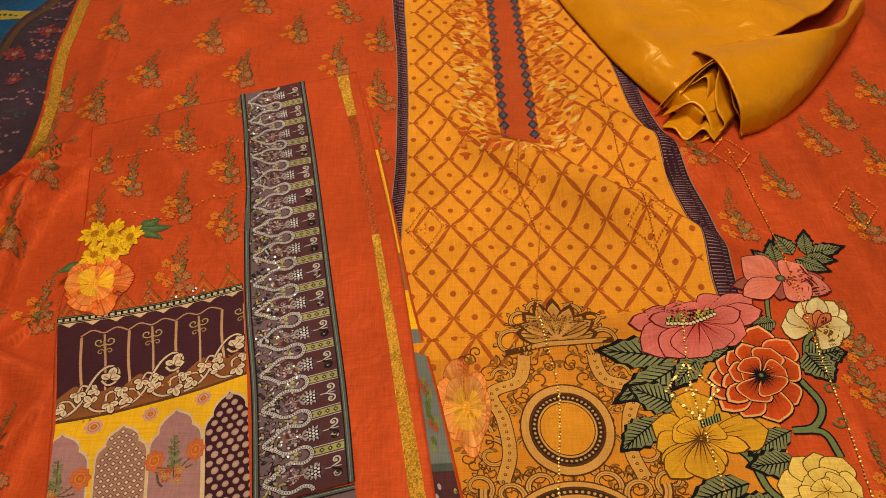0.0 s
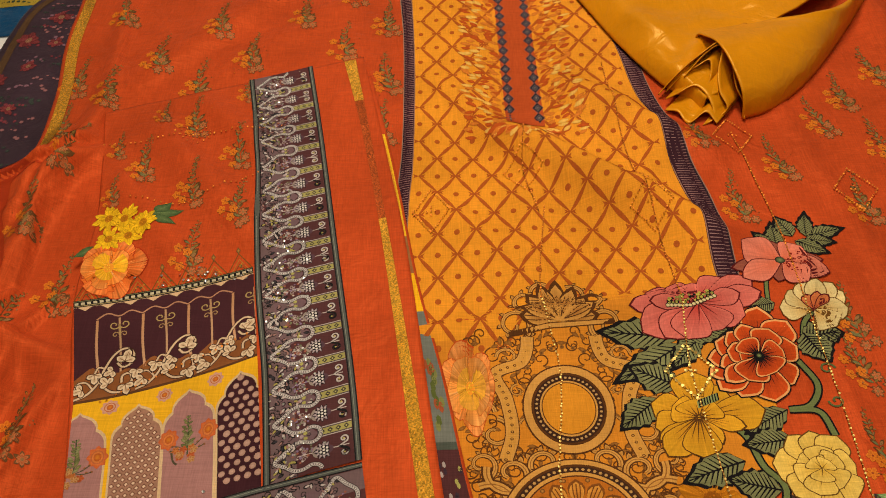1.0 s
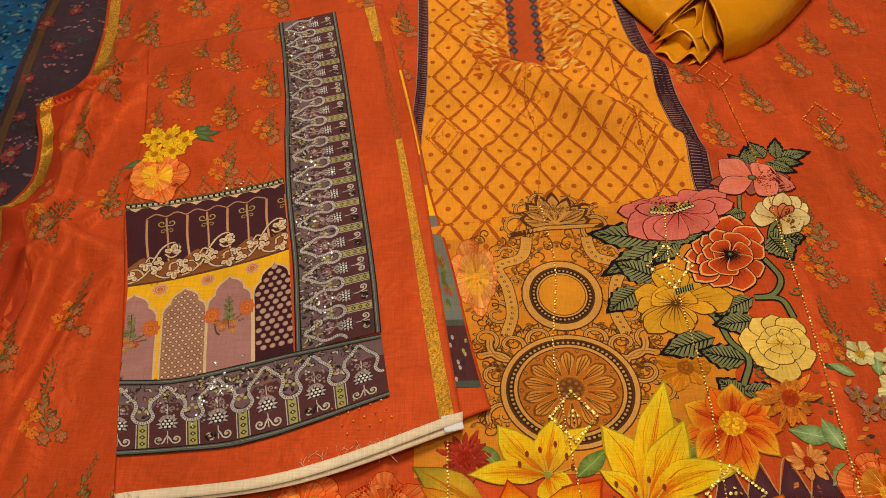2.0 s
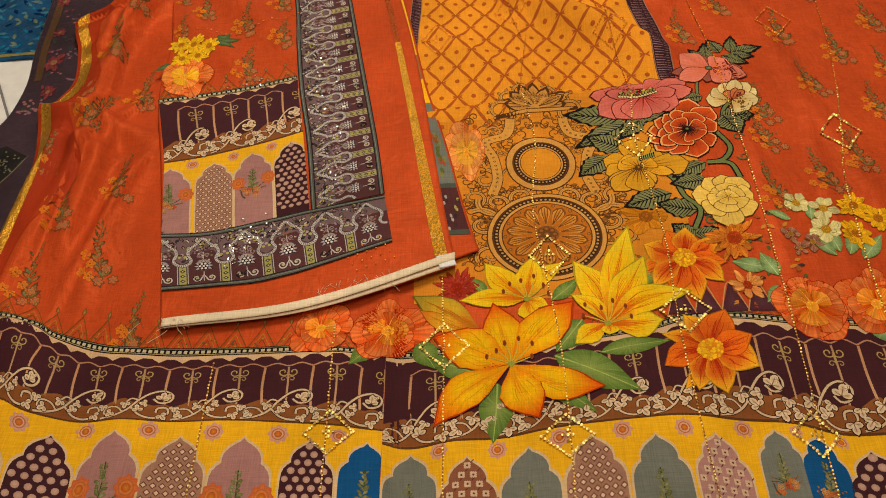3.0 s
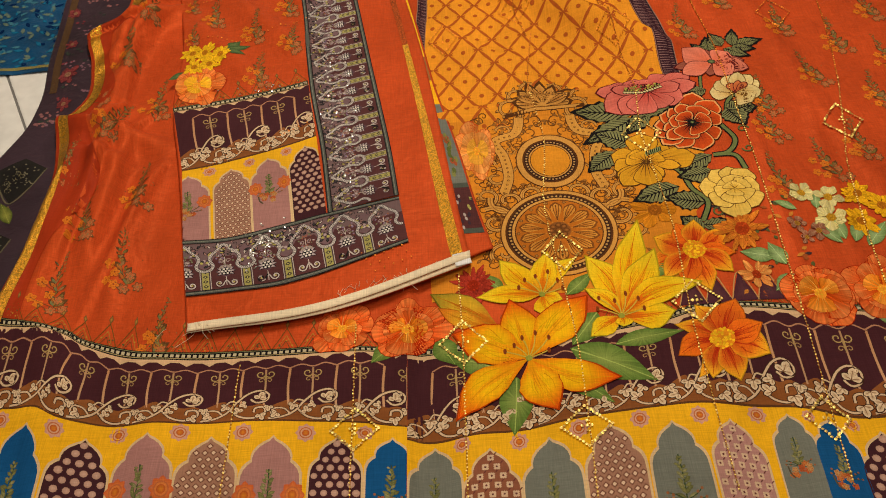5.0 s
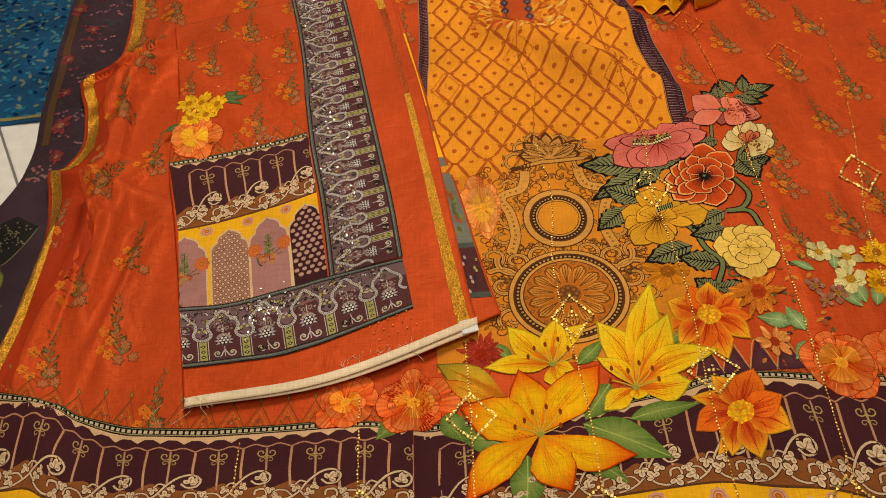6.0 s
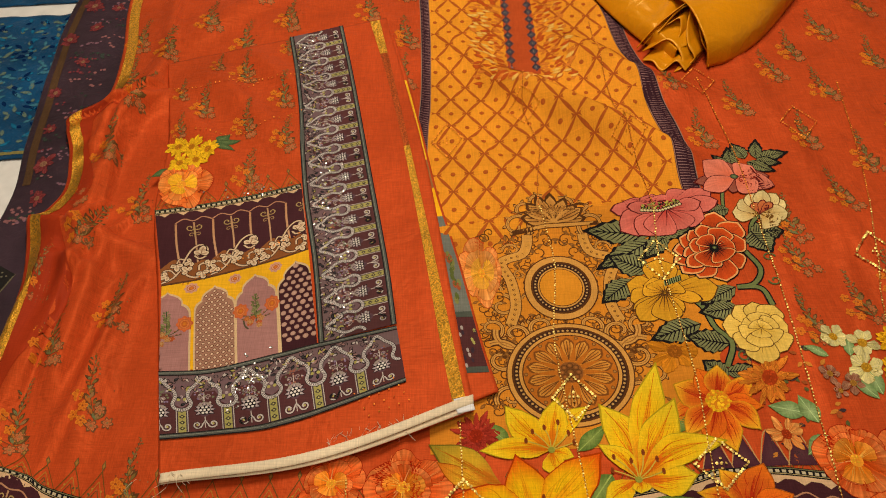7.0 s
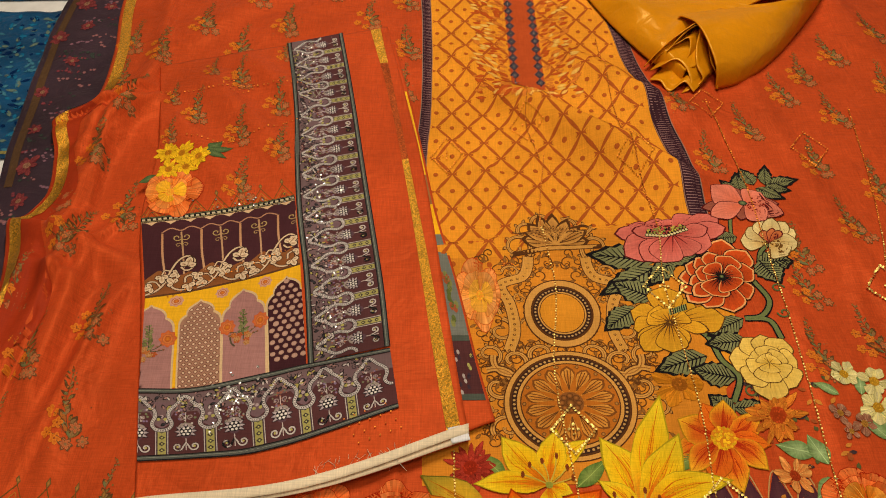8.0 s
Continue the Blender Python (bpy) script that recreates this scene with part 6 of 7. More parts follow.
# medallion
for i, (r, c) in enumerate(((0.0465, BISTRE), (0.0450, TAN), (0.0375, BISTRE), (0.0350, (0.045, 0.02, 0.012)), (0.0290, TAN), (0.0272, BISTRE), (0.0262, (0.68, 0.26, 0.02)))):
    pr.lv(16 + i)
    pr.disc(CX, 0.563, r, c, ry=r * 1.18, n=48, rings=4)
pr.lv(24)
for k in range(44):
    a = 2 * math.pi * k / 44
    pr.disc(CX + 0.0322 * math.cos(a), 0.563 + 0.0322 * 1.18 * math.sin(a), 0.0015, (0.50, 0.28, 0.10), n=6, rings=1)
pr.make("medallion_print", kameez, "printed tan medallion with beaded ring and scrolls")

pr = Print(h_kameez, 0.0014, step=0.000025)
WX, WY = 0.132, 0.430
for i, (r, c) in enumerate(((0.0740, BISTRE), (0.0725, TAN), (0.0675, BISTRE), (0.0650, (0.05, 0.022, 0.012)), (0.0590, TAN), (0.0555, BISTRE), (0.0540, (0.46, 0.135, 0.014)))):
    pr.lv(i)
    pr.disc(WX, WY, r, c, n=60, rings=5)
pr.lv(7)
for k in range(70):
    a = 2 * math.pi * k / 70
    pr.disc(WX + 0.062 * math.cos(a), WY + 0.062 * math.sin(a), 0.0017, (0.50, 0.27, 0.08), n=6, rings=1)
for k in range(14):
    a = 360 * k / 14
    p = petal(0.036, 0.0165, 0.72, 9) + np.array([0, 0.014])
    pr.lv(8)
    pr.fan(turned(p * 1.03, a, WX, WY), (0.20, 0.065, 0.012), rings=2)
    pr.lv(9)
    pr.fan(turned(p * np.array([0.86, 0.97]), a, WX, WY), (0.44, 0.14, 0.018), (0.62, 0.26, 0.04), rings=2)
    pr.lv(10)
    for t in (-0.3, 0.0, 0.3):
        pr.line(turned([(0, 0.018), (t * 0.010, 0.034), (t * 0.012, 0.046)], a, WX, WY), 0.0011, (0.16, 0.055, 0.012), 5)
    pr.disc(*turned([(0, 0.051)], a + 180 / 14, WX, WY)[0], 0.0026, (0.55, 0.24, 0.05), BISTRE, n=7)
pr.lv(11)
pr.disc(WX, WY, 0.0150, BISTRE, (0.26, 0.09, 0.02), n=20)
pr.lv(12)
for k in range(8):
    a = radians(45 * k)
    pr.disc(WX + 0.0095 * math.cos(a), WY + 0.0095 * math.sin(a), 0.0040, (0.40, 0.14, 0.03), BISTRE, n=8)
pr.lv(13)
pr.disc(WX, WY, 0.0050, (0.40, 0.15, 0.03), BISTRE, n=9)
pr.make("wheel_print", kameez, "printed brown wheel ornament with beaded rim")


# ---------- scattered bouquets ----------
def bouquet(parent, height, x, y, turn, size, seed, base):
    """A slim flowering spray, orange blossoms and dark outlined flowers at its foot."""
    g = np.random.default_rng(seed)
    pr = Print(height, base, step=0.00004, to=placed(x, y, turn, size * 0.84, 1.19))
    dark, olive, grey = (0.15, 0.062, 0.018), (0.20, 0.125, 0.030), (0.28, 0.14, 0.050)
    spine = resample([(0.06, -0.46), (0.0, -0.1), (-0.02, 0.2), (0.05, 0.54)], 16)
    pr.line(spine, 0.012, dark, 14, 0.4)
    for k in range(28):
        c = spine[min(15, 2 + k * 13 // 27)] + np.array([g.uniform(-0.03, 0.03), 0])
        side = -1 if k % 2 else 1
        ln = g.uniform(0.10, 0.19) * (1.25 - 0.036 * k)
        o = petal(ln, ln * 0.40, n=6)
        a = side * -g.uniform(22, 62)
        pr.lv(1)
        pr.fan(turned(o * 1.06, a, *c), shaded(dark, 0.8), rings=1)
        pr.lv(2)
        pr.fan(turned(o * 0.78, a, *c), (olive, (0.16, 0.16, 0.06), grey, (0.42, 0.12, 0.02))[k % 4], rings=1)
    pr.lv(3)
    for k in range(9):
        pr.disc(spine[-1, 0] + g.uniform(-0.045, 0.045), spine[-1, 1] - 0.035 * k + g.uniform(-0.02, 0.03), 0.014, (olive, grey)[k % 2], n=5, rings=1)
    for k, (fx, fy) in enumerate(((-0.20, 0.02), (-0.27, -0.20), (-0.14, -0.32), (-0.10, -0.12))):
        fx, fy = fx + g.uniform(-0.04, 0.04), fy + g.uniform(-0.05, 0.05)
        for i in range(5):
            pr.lv(3 + 2 * (k % 2))
            pr.fan(turned(petal(0.080, 0.058, 0.62, 6), 72 * i + 20 * k, fx, fy), (0.50, 0.10, 0.010), (0.70, 0.20, 0.016), rings=1)
        pr.lv(4 + 2 * (k % 2))
        pr.disc(fx, fy, 0.016, (0.30, 0.05, 0.01), n=5, rings=1)
        pr.line([(fx, fy), (0.0, fy - 0.12)], 0.008, dark, 4)
    for k, (fx, fy) in enumerate(((0.10, -0.22), (0.17, -0.40), (0.02, -0.42))):
        fx, fy = fx + g.uniform(-0.04, 0.04), fy + g.uniform(-0.03, 0.03)
        for i in range(6):
            o = petal(0.088, 0.046, 0.62, 7)
            pr.lv(3)
            pr.fan(turned(o * 1.06, 60 * i + 11 * k, fx, fy), (0.17, 0.07, 0.022), rings=1)
            pr.lv(4)
            pr.fan(turned(o * 0.80, 60 * i + 11 * k, fx, fy), (0.44, 0.08, 0.018), (0.50, 0.17, 0.06), rings=1)
        pr.lv(5)
        pr.disc(fx, fy, 0.020, grey, n=6, rings=1)
    pr.lv(7)
    for k in range(20):
        pr.disc(g.uniform(-0.30, 0.28), g.uniform(-0.50, 0.12), g.uniform(0.006, 0.012), (dark, (0.55, 0.15, 0.015), grey)[k % 3], n=5, rings=1)
    pr.make("bouquet_print", parent, "", PRINT_SILK)


SPOTS_L = [(-0.473, 1.316), (-0.319, 1.276), (-0.396, 1.193), (-0.262, 1.367), (-0.262, 1.192), (-0.193, 1.291), (-0.128, 1.350), (-0.129, 1.212), (-0.454, 1.116), (-0.470, 0.974), (-0.494, 0.865), (-0.432, 0.752),
           (-0.483, 0.691), (-0.423, 0.560), (-0.484, 0.505), (-0.420, 0.419), (-0.500, 0.391), (-0.356, 0.308), (-0.40, 1.42), (-0.33, 1.13), (-0.068, 1.27), (-0.066, 1.13), (-0.068, 1.02), (-0.507, 1.15), (-0.500, 1.04), (-0.520, 0.78), (-0.525, 0.60)]
for k, (x, y) in enumerate(SPOTS_L):
    bouquet(kameez, h_kameez, x, y, (2 if k % 3 else 9) - (20 if k in (9, 12) else 0), 0.098, 100 + k, 0.0005)
SPOTS_R = [(0.337, 0.975), (0.427, 0.922), (0.363, 0.854), (0.496, 0.996), (0.540, 1.047), (0.598, 1.100), (0.509, 0.845), (0.563, 0.947), (0.445, 0.669), (0.436, 0.610), (0.580, 0.790), (0.524, 0.719), (0.600, 0.661), (0.492, 0.527),
           (0.648, 0.864), (0.425, 0.500), (0.66, 1.02), (0.68, 1.16), (0.545, 0.56), (0.36, 1.08), (0.59, 0.50), (0.64, 0.74), (0.70, 0.95)]
for k, (x, y) in enumerate(SPOTS_R):
    bouquet(kameez, h_kameez, x, y, 7 + (5 if k % 2 else -4), 0.088, 200 + k, 0.0005)
SPOTS_F = [(-0.316, 1.034), (-0.368, 0.947), (-0.298, 0.900), (-0.250, 0.968), (-0.236, 0.862), (-0.281, 0.790), (-0.408, 0.98), (-0.255, 1.09), (-0.36, 1.045), (-0.395, 0.89)]
for k, (x, y) in enumerate(SPOTS_F):
    bouquet(dupatta, h_fold, x, y, 4, 0.085 if k < 6 else 0.055, 300 + k, 0.0005)

# bunch on the dupatta
rose(dupatta, h_fold, -0.374, 0.766, 0.040, 0.050, 46, 0.0012, tones=[((0.48, 0.03, 0.006), (0.80, 0.13, 0.012), (0.90, 0.34, 0.09)), ((0.56, 0.05, 0.008), (0.84, 0.20, 0.018), (0.90, 0.38, 0.10)), ((0.88, 0.46, 0.012), (0.88, 0.42, 0.012), (0.90, 0.44, 0.05))])
for k, (x, y) in enumerate(((-0.385, 0.812), (-0.362, 0.816), (-0.346, 0.832), (-0.372, 0.843), (-0.392, 0.846))):
    bloom("yellow_daisy", x, y, 0.019, 0.022, 12, (0.82, 0.40, 0.01), (0.90, 0.56, 0.015), (0.60, 0.22, 0.01), 81 + k, 0.0014, "printed golden yellow daisy", 2, 0.36, dupatta, h_fold)
pr = Print(h_fold, 0.0008)
for a in ((-0.34, 0.843, 0.040, 0.016, -70), (-0.335, 0.84, 0.03, 0.014, -110), (-0.335, 0.846, 0.03, 0.014, -30), (-0.395, 0.80, 0.03, 0.014, 120)):
    soft_leaf(pr, *a, (0.05, 0.09, 0.03), (0.12, 0.17, 0.06))
pr.make("bunch_leaves", dupatta, "printed dark green leaves", PRINT_SILK)


# ---------- sequins ----------
def sequins(parent, height, points, material, name, label, base=0.003, r=0.0019, seed=1):
    g = np.random.default_rng(seed)
    v, f = [], []
    for x, y in points:
        z = float(height(x, y)) + base
        tx, ty = g.normal(0, 0.32), g.normal(0, 0.32)
        k = len(v)
        v.append((x, y, z + 0.0003))
        for i in range(7):
            a = 2 * math.pi * i / 7
            dx, dy = r * math.cos(a), r * math.sin(a)
            v.append((x + dx, y + dy, z + dx * tx + dy * ty))
        f += [(k, k + 1 + i, k + 1 + (i + 1) % 7) for i in range(7)]
    return tagged(mesh_object(name, v, f, material, parent, smooth=False, label=label), kind="stuff")


def run(pts, step, jitter=0.0006, seed=0):
    g = np.random.default_rng(seed)
    p = resample(pts, max(3, int(length(resample(pts, 60)) / step)))
    return p + g.normal(0, jitter, p.shape)


for k, (pts, step) in enumerate((([(0.003, 0.37), (0.004, 0.30), (0.004, 0.23), (0.002, 0.06)], 0.0062), ([(0.132, 0.85), (0.117, 0.714), (0.129, 0.622), (0.127, 0.567), (0.118, 0.46), (0.134, 0.258), (0.132, 0.05)], 0.0060),
                                 ([(0.234, 1.135), (0.239, 0.998), (0.248, 0.890), (0.261, 0.784), (0.269, 0.707), (0.263, 0.60), (0.273, 0.428), (0.269, 0.284), (0.272, 0.06)], 0.0064),
                                 ([(0.38, 0.96), (0.40, 0.80), (0.402, 0.568), (0.397, 0.363), (0.393, 0.244), (0.385, 0.06)], 0.0066), ([(0.585, 0.95), (0.565, 0.75), (0.535, 0.60), (0.514, 0.50), (0.50, 0.32), (0.495, 0.10)], 0.0064),
                                 ([(-0.120, 0.30), (-0.118, 0.06)], 0.0064), ([(-0.252, 0.25), (-0.256, 0.05)], 0.0066), ([(0.115, 0.98), (0.111, 0.917), (0.125, 0.84)], 0.0064))):
    pr = Print(h_kameez, 0.0048)
    pr.line(pts, 0.0009, (0.36, 0.11, 0.015), 200)
    pr.make("stitched_thread", kameez, "gold-brown stitching thread")
    beads = run(pts, step * 0.68, 0.0003, seed=k)
    for sel, mat, lab in ((beads[:, 1] <= 0.70, SEQUIN, "stitched row of small gold sequins"), (beads[:, 1] > 0.70, COPPER, "stitched line of copper thread knots")):
        if sel.any():
            sequins(kameez, h_kameez, beads[sel], mat, "sequin_row", lab, 0.0030, 0.0011, k)
for k, (x, y, a, b) in enumerate(((0.005, 0.265, 0.027, 0.030), (0.131, 0.143, 0.027, 0.024), (0.279, 0.305, 0.028, 0.030), (0.262, 0.602, 0.026, 0.034), (0.534, 0.598, 0.026, 0.036), (-0.116, 0.156, 0.026, 0.026),
                                  (0.382, 0.137, 0.024, 0.026), (0.111, 0.917, 0.024, 0.034), (0.256, 0.832, 0.024, 0.034), (-0.004, 0.848, 0.022, 0.034), (0.380, 0.965, 0.025, 0.036), (0.132, 0.395, 0.024, 0.030), (0.505, 0.86, 0.026, 0.036))):
    q = [(x, y + b), (x + a, y), (x, y - b), (x - a, y), (x, y + b)]
    pts = np.vstack([run([p0, p1], 0.0033, 0.0003, k) for p0, p1 in zip(q[:-1], q[1:])] + [np.array([(x, y + 0.006), (x, y - 0.006), (x + 0.005, y), (x - 0.005, y), (x, y)])])
    sequins(kameez, h_kameez, pts, SEQUIN if y < 0.70 else COPPER, "sequin_diamond", "stitched diamond of gold sequins" if y < 0.70 else "stitched diamond of copper thread", 0.0030, 0.0017 if y < 0.70 else 0.0012, k)
for k, pts in enumerate(([(-0.43, 0.985), (-0.36, 0.985), (-0.31, 0.996), (-0.24, 1.0), (-0.20, 1.01)], [(-0.37, 0.875), (-0.30, 0.87), (-0.22, 0.92)], [(-0.40, 0.56), (-0.34, 0.58), (-0.25, 0.63), (-0.20, 0.66)][1:])):
    sequins(dupatta, h_fold, run(pts, 0.007, 0.0008, k), COPPER, "sequin_row", "stitched row of small copper knots", 0.0022, 0.0012, k)
pts = np.array([(-0.312 + 0.0062 * (i - j), 0.998 + 0.0062 * (i + j)) for i in range(-2, 3) for j in range(-2, 3)])
sequins(dupatta, h_fold, pts, COPPER, "sequin_diamond", "stitched diamond of copper knots", 0.0022, 0.0012, 3)
pts = np.array([(-0.115 + 0.011 * i + 0.006 * j, 0.402 - 0.010 * j + 0.005 * i) for i in range(5) for j in range(4)])
sequins(dupatta, h_fold, pts, COPPER, "sequin_patch", "small patch of copper knots", 0.0022, 0.0010, 4)
rng = np.random.default_rng(77)
pts = [side_band.at(np.array([[min(0.985, max(0.01, rng.choice([0.03, 0.10, 0.52, 0.60, 0.70, 0.82, 0.93]) + rng.normal(0, 0.035))), min(0.9, max(0.08, rng.normal(0.36, 0.16)))]]))[0] for k in range(120)]
sequins(dupatta, h_fold, pts, SILVER, "border_sequins", "scattered silver sequins on the border", 0.0022, 0.0015, 5)
pts = [(-0.235 + rng.normal(0, 0.013), 0.425 + rng.normal(0, 0.020)) for k in range(60)] + [(-0.27 + rng.normal(0, 0.03), 0.745 + rng.normal(0, 0.006)) for k in range(22)]
sequins(dupatta, h_fold, pts, SILVER, "border_sequins", "cluster of silver sequins", 0.0022, 0.0015, 6)

# loose threads at the raw edge
v, f = [], []
g = np.random.default_rng(5)
for k in range(34):
    x = g.choice([-0.30, -0.12, -0.09, -0.06]) + g.normal(0, 0.02)
    y = np.interp(x, [-0.318, -0.197, -0.106, 0.019], [0.300, 0.312, 0.350, 0.386]) + g.uniform(0.0, 0.012)
    a, ln = g.uniform(-2.6, -0.3), g.uniform(0.012, 0.03)
    p = resample([(x, y), (x + 0.5 * ln * math.cos(a), y + 0.5 * ln * math.sin(a)), (x + ln * math.cos(a + g.normal(0, 0.6)), y + ln * math.sin(a + g.normal(0, 0.6)))], 7)
    for i, (px, py) in enumerate(p):
        z = 0.0215 - 0.0009 * i
        v += [(px, py - 0.0003, z), (px + 0.0003, py + 0.0003, z), (px, py, z + 0.0005)]
    b = len(v) - 21
    for i in range(6):
        for j in range(3):
            f.append((b + 3 * i + j, b + 3 * i + (j + 1) % 3, b + 3 * i + 3 + (j + 1) % 3, b + 3 * i + 3 + j))
tagged(mesh_object("loose_threads", v, f, SELVAGE, dupatta, label="frayed white threads"), kind="stuff")

# ---------- mustard satin bundle ----------
satin = thing("satin_bundle", "rolled mustard yellow satin trouser fabric lying on the kameez", "fabric")
S_LEFT = [(0.352, 1.020), (0.330, 1.050), (0.308, 1.078), (0.283, 1.125), (0.255, 1.19), (0.228, 1.263), (0.196, 1.36), (0.15, 1.52), (0.12, 1.66)]
S_BACK = [(0.372, 1.030), (0.384, 1.060), (0.410, 1.095), (0.455, 1.15), (0.525, 1.205), (0.59, 1.26), (0.645, 1.36), (0.69, 1.52), (0.72, 1.66)]
sb = Band(S_LEFT, S_BACK, 160)


def h_satin(u, v, x, y):
    """The flat folded part: rounded at its free edge, with long soft pulls and a few dents."""
    puff = np.clip(1 - (1 - np.clip(v * 5.0, 0, 1)) ** 2.4, 0, 1)
    z = puff * (0.020 + 0.012 * np.clip(u * 4, 0, 1))
    for f in ((0.37, 1.06, 0.24, 1.30, 0.005, 0.030, 0.3), (0.40, 1.10, 0.36, 1.45, 0.006, 0.040, 0.3), (0.28, 1.33, 0.52, 1.24, 0.006, 0.022, 0.4), (0.34, 1.09, 0.26, 1.20, -0.004, 0.016, 0.0),
              (0.46, 1.20, 0.40, 1.50, 0.007, 0.035, 0.4), (0.26, 1.22, 0.42, 1.20, -0.004, 0.018, 0.0), (0.33, 1.08, 0.38, 1.14, 0.007, 0.012, 0.0)):
        z = z + puff * ridge(x, y, *f)
    return z + puff * waves(x, y, 1.6, 0.0016) + 0.006


nu, nv = 170, 110
u, w = np.meshgrid(np.linspace(0, 1, nu + 1), np.linspace(0, 1, nv + 1), indexing="ij")
p = sb.at(np.column_stack([u.ravel(), w.ravel()]))
z = h_satin(u.ravel(), w.ravel(), p[:, 0], p[:, 1]) + h_kameez(p[:, 0], p[:, 1])
f = [(i * (nv + 1) + j, i * (nv + 1) + j + 1, (i + 1) * (nv + 1) + j + 1, (i + 1) * (nv + 1) + j) for i in range(nu) for j in range(nv)]
ob = mesh_object("folded_sheet", np.column_stack([p, z]).tolist(), f, SATIN, satin)
md = ob.modifiers.new("thickness", "SOLIDIFY")
md.thickness, md.offset = 0.004, -1.0

# the turned-over flap: a low tube of cloth, its crumpled mouth open towards the near corner
RIDGE = resample([(0.374, 1.088), (0.440, 1.118), (0.515, 1.152), (0.580, 1.192), (0.615, 1.250)], 90)
SKIRT = resample([(0.401, 0.998), (0.440, 1.013), (0.480, 1.047), (0.523, 1.097), (0.588, 1.190), (0.640, 1.265)], 90)
NT = 64
v, f = [], []
for i, (r, b) in enumerate(zip(RIDGE, SKIRT)):
    s = i / 89
    back = r + (r - b) * np.array([0.55, 0.55]) * (1 - 0.4 * s)
    high = 0.060 - 0.018 * s
    for j in range(NT + 1):
        a = math.pi * j / NT
        c, h = math.cos(a), math.sin(a)
        q = r + (b - r) * c if c > 0 else r + (back - r) * -c
        z = high * h ** 0.75
        # long pulls that run out from the mouth, and a shallow crease along the flap
        z += 0.0030 * h * math.sin(5.0 * a + 2.6 * s + 0.6) * (1 - 0.5 * s) + 0.0040 * h * math.exp(-((s - 0.55 - 0.25 * c) / 0.05) ** 2)
        q = q + (r - b) * 0.05 * math.sin(3 * a + 1) * (1 - s)
        v.append((q[0], q[1], 0.0075 + z))
for i in range(89):
    for j in range(NT):
        a = i * (NT + 1) + j
        f.append((a, a + 1, a + NT + 2, a + NT + 1))
ob = mesh_object("flap", v, f, SATIN, satin, label="smooth turned-over satin flap")
md = ob.modifiers.new("thickness", "SOLIDIFY")
md.thickness, md.offset = 0.0018, -1.0

# folds crowded into the mouth, each a curved strip running inwards
LIP_A, LIP_B, CREST = np.array([0.299, 1.050]), np.array([0.401, 0.998]), np.array([0.374, 1.088])
INWARD = np.array([0.60, 0.80])
for line, deep, start in (([(0.00, 0.04), (0.14, 0.36), (0.34, 0.74), (0.58, 1.04), (0.74, 0.80), (0.86, 0.46), (0.96, 0.26), (1.01, 0.00)], 0.030, 0.000),
                          ([(0.26, 0.42), (0.42, 0.80), (0.57, 0.94), (0.62, 0.62), (0.70, 0.36), (0.82, 0.14), (0.74, -0.02)], 0.085, 0.006),
                          ([(0.14, 0.10), (0.26, 0.24), (0.44, 0.44), (0.62, 0.34), (0.74, 0.08), (0.66, -0.04)], 0.080, -0.004),
                          ([(0.20, 0.02), (0.36, 0.10), (0.52, 0.02), (0.66, 0.18), (0.80, 0.02)], 0.070, -0.010),
                          ([(0.06, 0.06), (0.20, 0.36), (0.36, 0.58), (0.48, 0.70), (0.54, 0.44), (0.46, 0.24)], 0.080, 0.012)):
    q = resample(line, 60)
    v, f = [], []
    for i in range(61 - 1):
        u, up = q[i]
        for j in range(13):
            d = start + deep * j / 12
            c = LIP_A + (LIP_B - LIP_A) * u + (CREST - (LIP_A + LIP_B) / 2) * up - INWARD * 0.028 * math.sin(math.pi * min(1, max(0, u))) * (1 - up)
            c = c + INWARD * d
            v.append((c[0], c[1], 0.0095 + 0.060 * max(0.0, up) * (1 - 0.25 * j / 12) + 0.0012 * math.sin(9 * u + 0.5 * j)))
    for i in range(59):
        for j in range(12):
            a = i * 13 + j
            f.append((a, a + 1, a + 14, a + 13))
    ob = mesh_object("mouth_fold", v, f, SATIN, satin)
    md = ob.modifiers.new("thickness", "SOLIDIFY")
    md.thickness, md.offset = 0.0014, 0.0

# ---------- plum and blue cloths beside ----------
def h_plum(x, y):
    return -0.0040 + 0.0020 * np.sin(np.asarray(x) * 46 + 3 * np.sin(np.asarray(y) * 9)) + waves(np.asarray(x, float), np.asarray(y, float), 1.3, 0.0008)


plum = thing("plum_fabric", "dark plum floral fabric with a black embroidered end", "fabric")
P_EDGE = [(-0.597, 1.70), (-0.61, 1.45), (-0.650, 1.335), (-0.660, 1.20), (-0.650, 1.06), (-0.640, 0.90), (-0.628, 0.80), (-0.632, 0.72), (-0.655, 0.655), (-0.70, 0.60), (-0.74, 0.50), (-0.76, 0.30), (-0.76, 0.0)]
P_IN = [(-0.50, 1.70), (-0.50, 1.0), (-0.49, 0.5), (-0.50, 0.0)]
pb = Band(P_EDGE, P_IN, 200)
sheet_of(pb, h_plum, "cloth", PLUM, plum, 200, 60)
ze = Band(resample(P_EDGE, 200) + np.array([0.010, 0]), resample(P_EDGE, 200) + np.array([0.022, 0]), 200)
pr = Print(h_plum, 0.0007, to=ze.at)
pr.sheet(0.0, 0.52, 0, 1, (0.085, 0.045, 0.022), 120, 2)
pr.make("dull_gold_edge", plum, "dull gold woven edge")
g = np.random.default_rng(12)
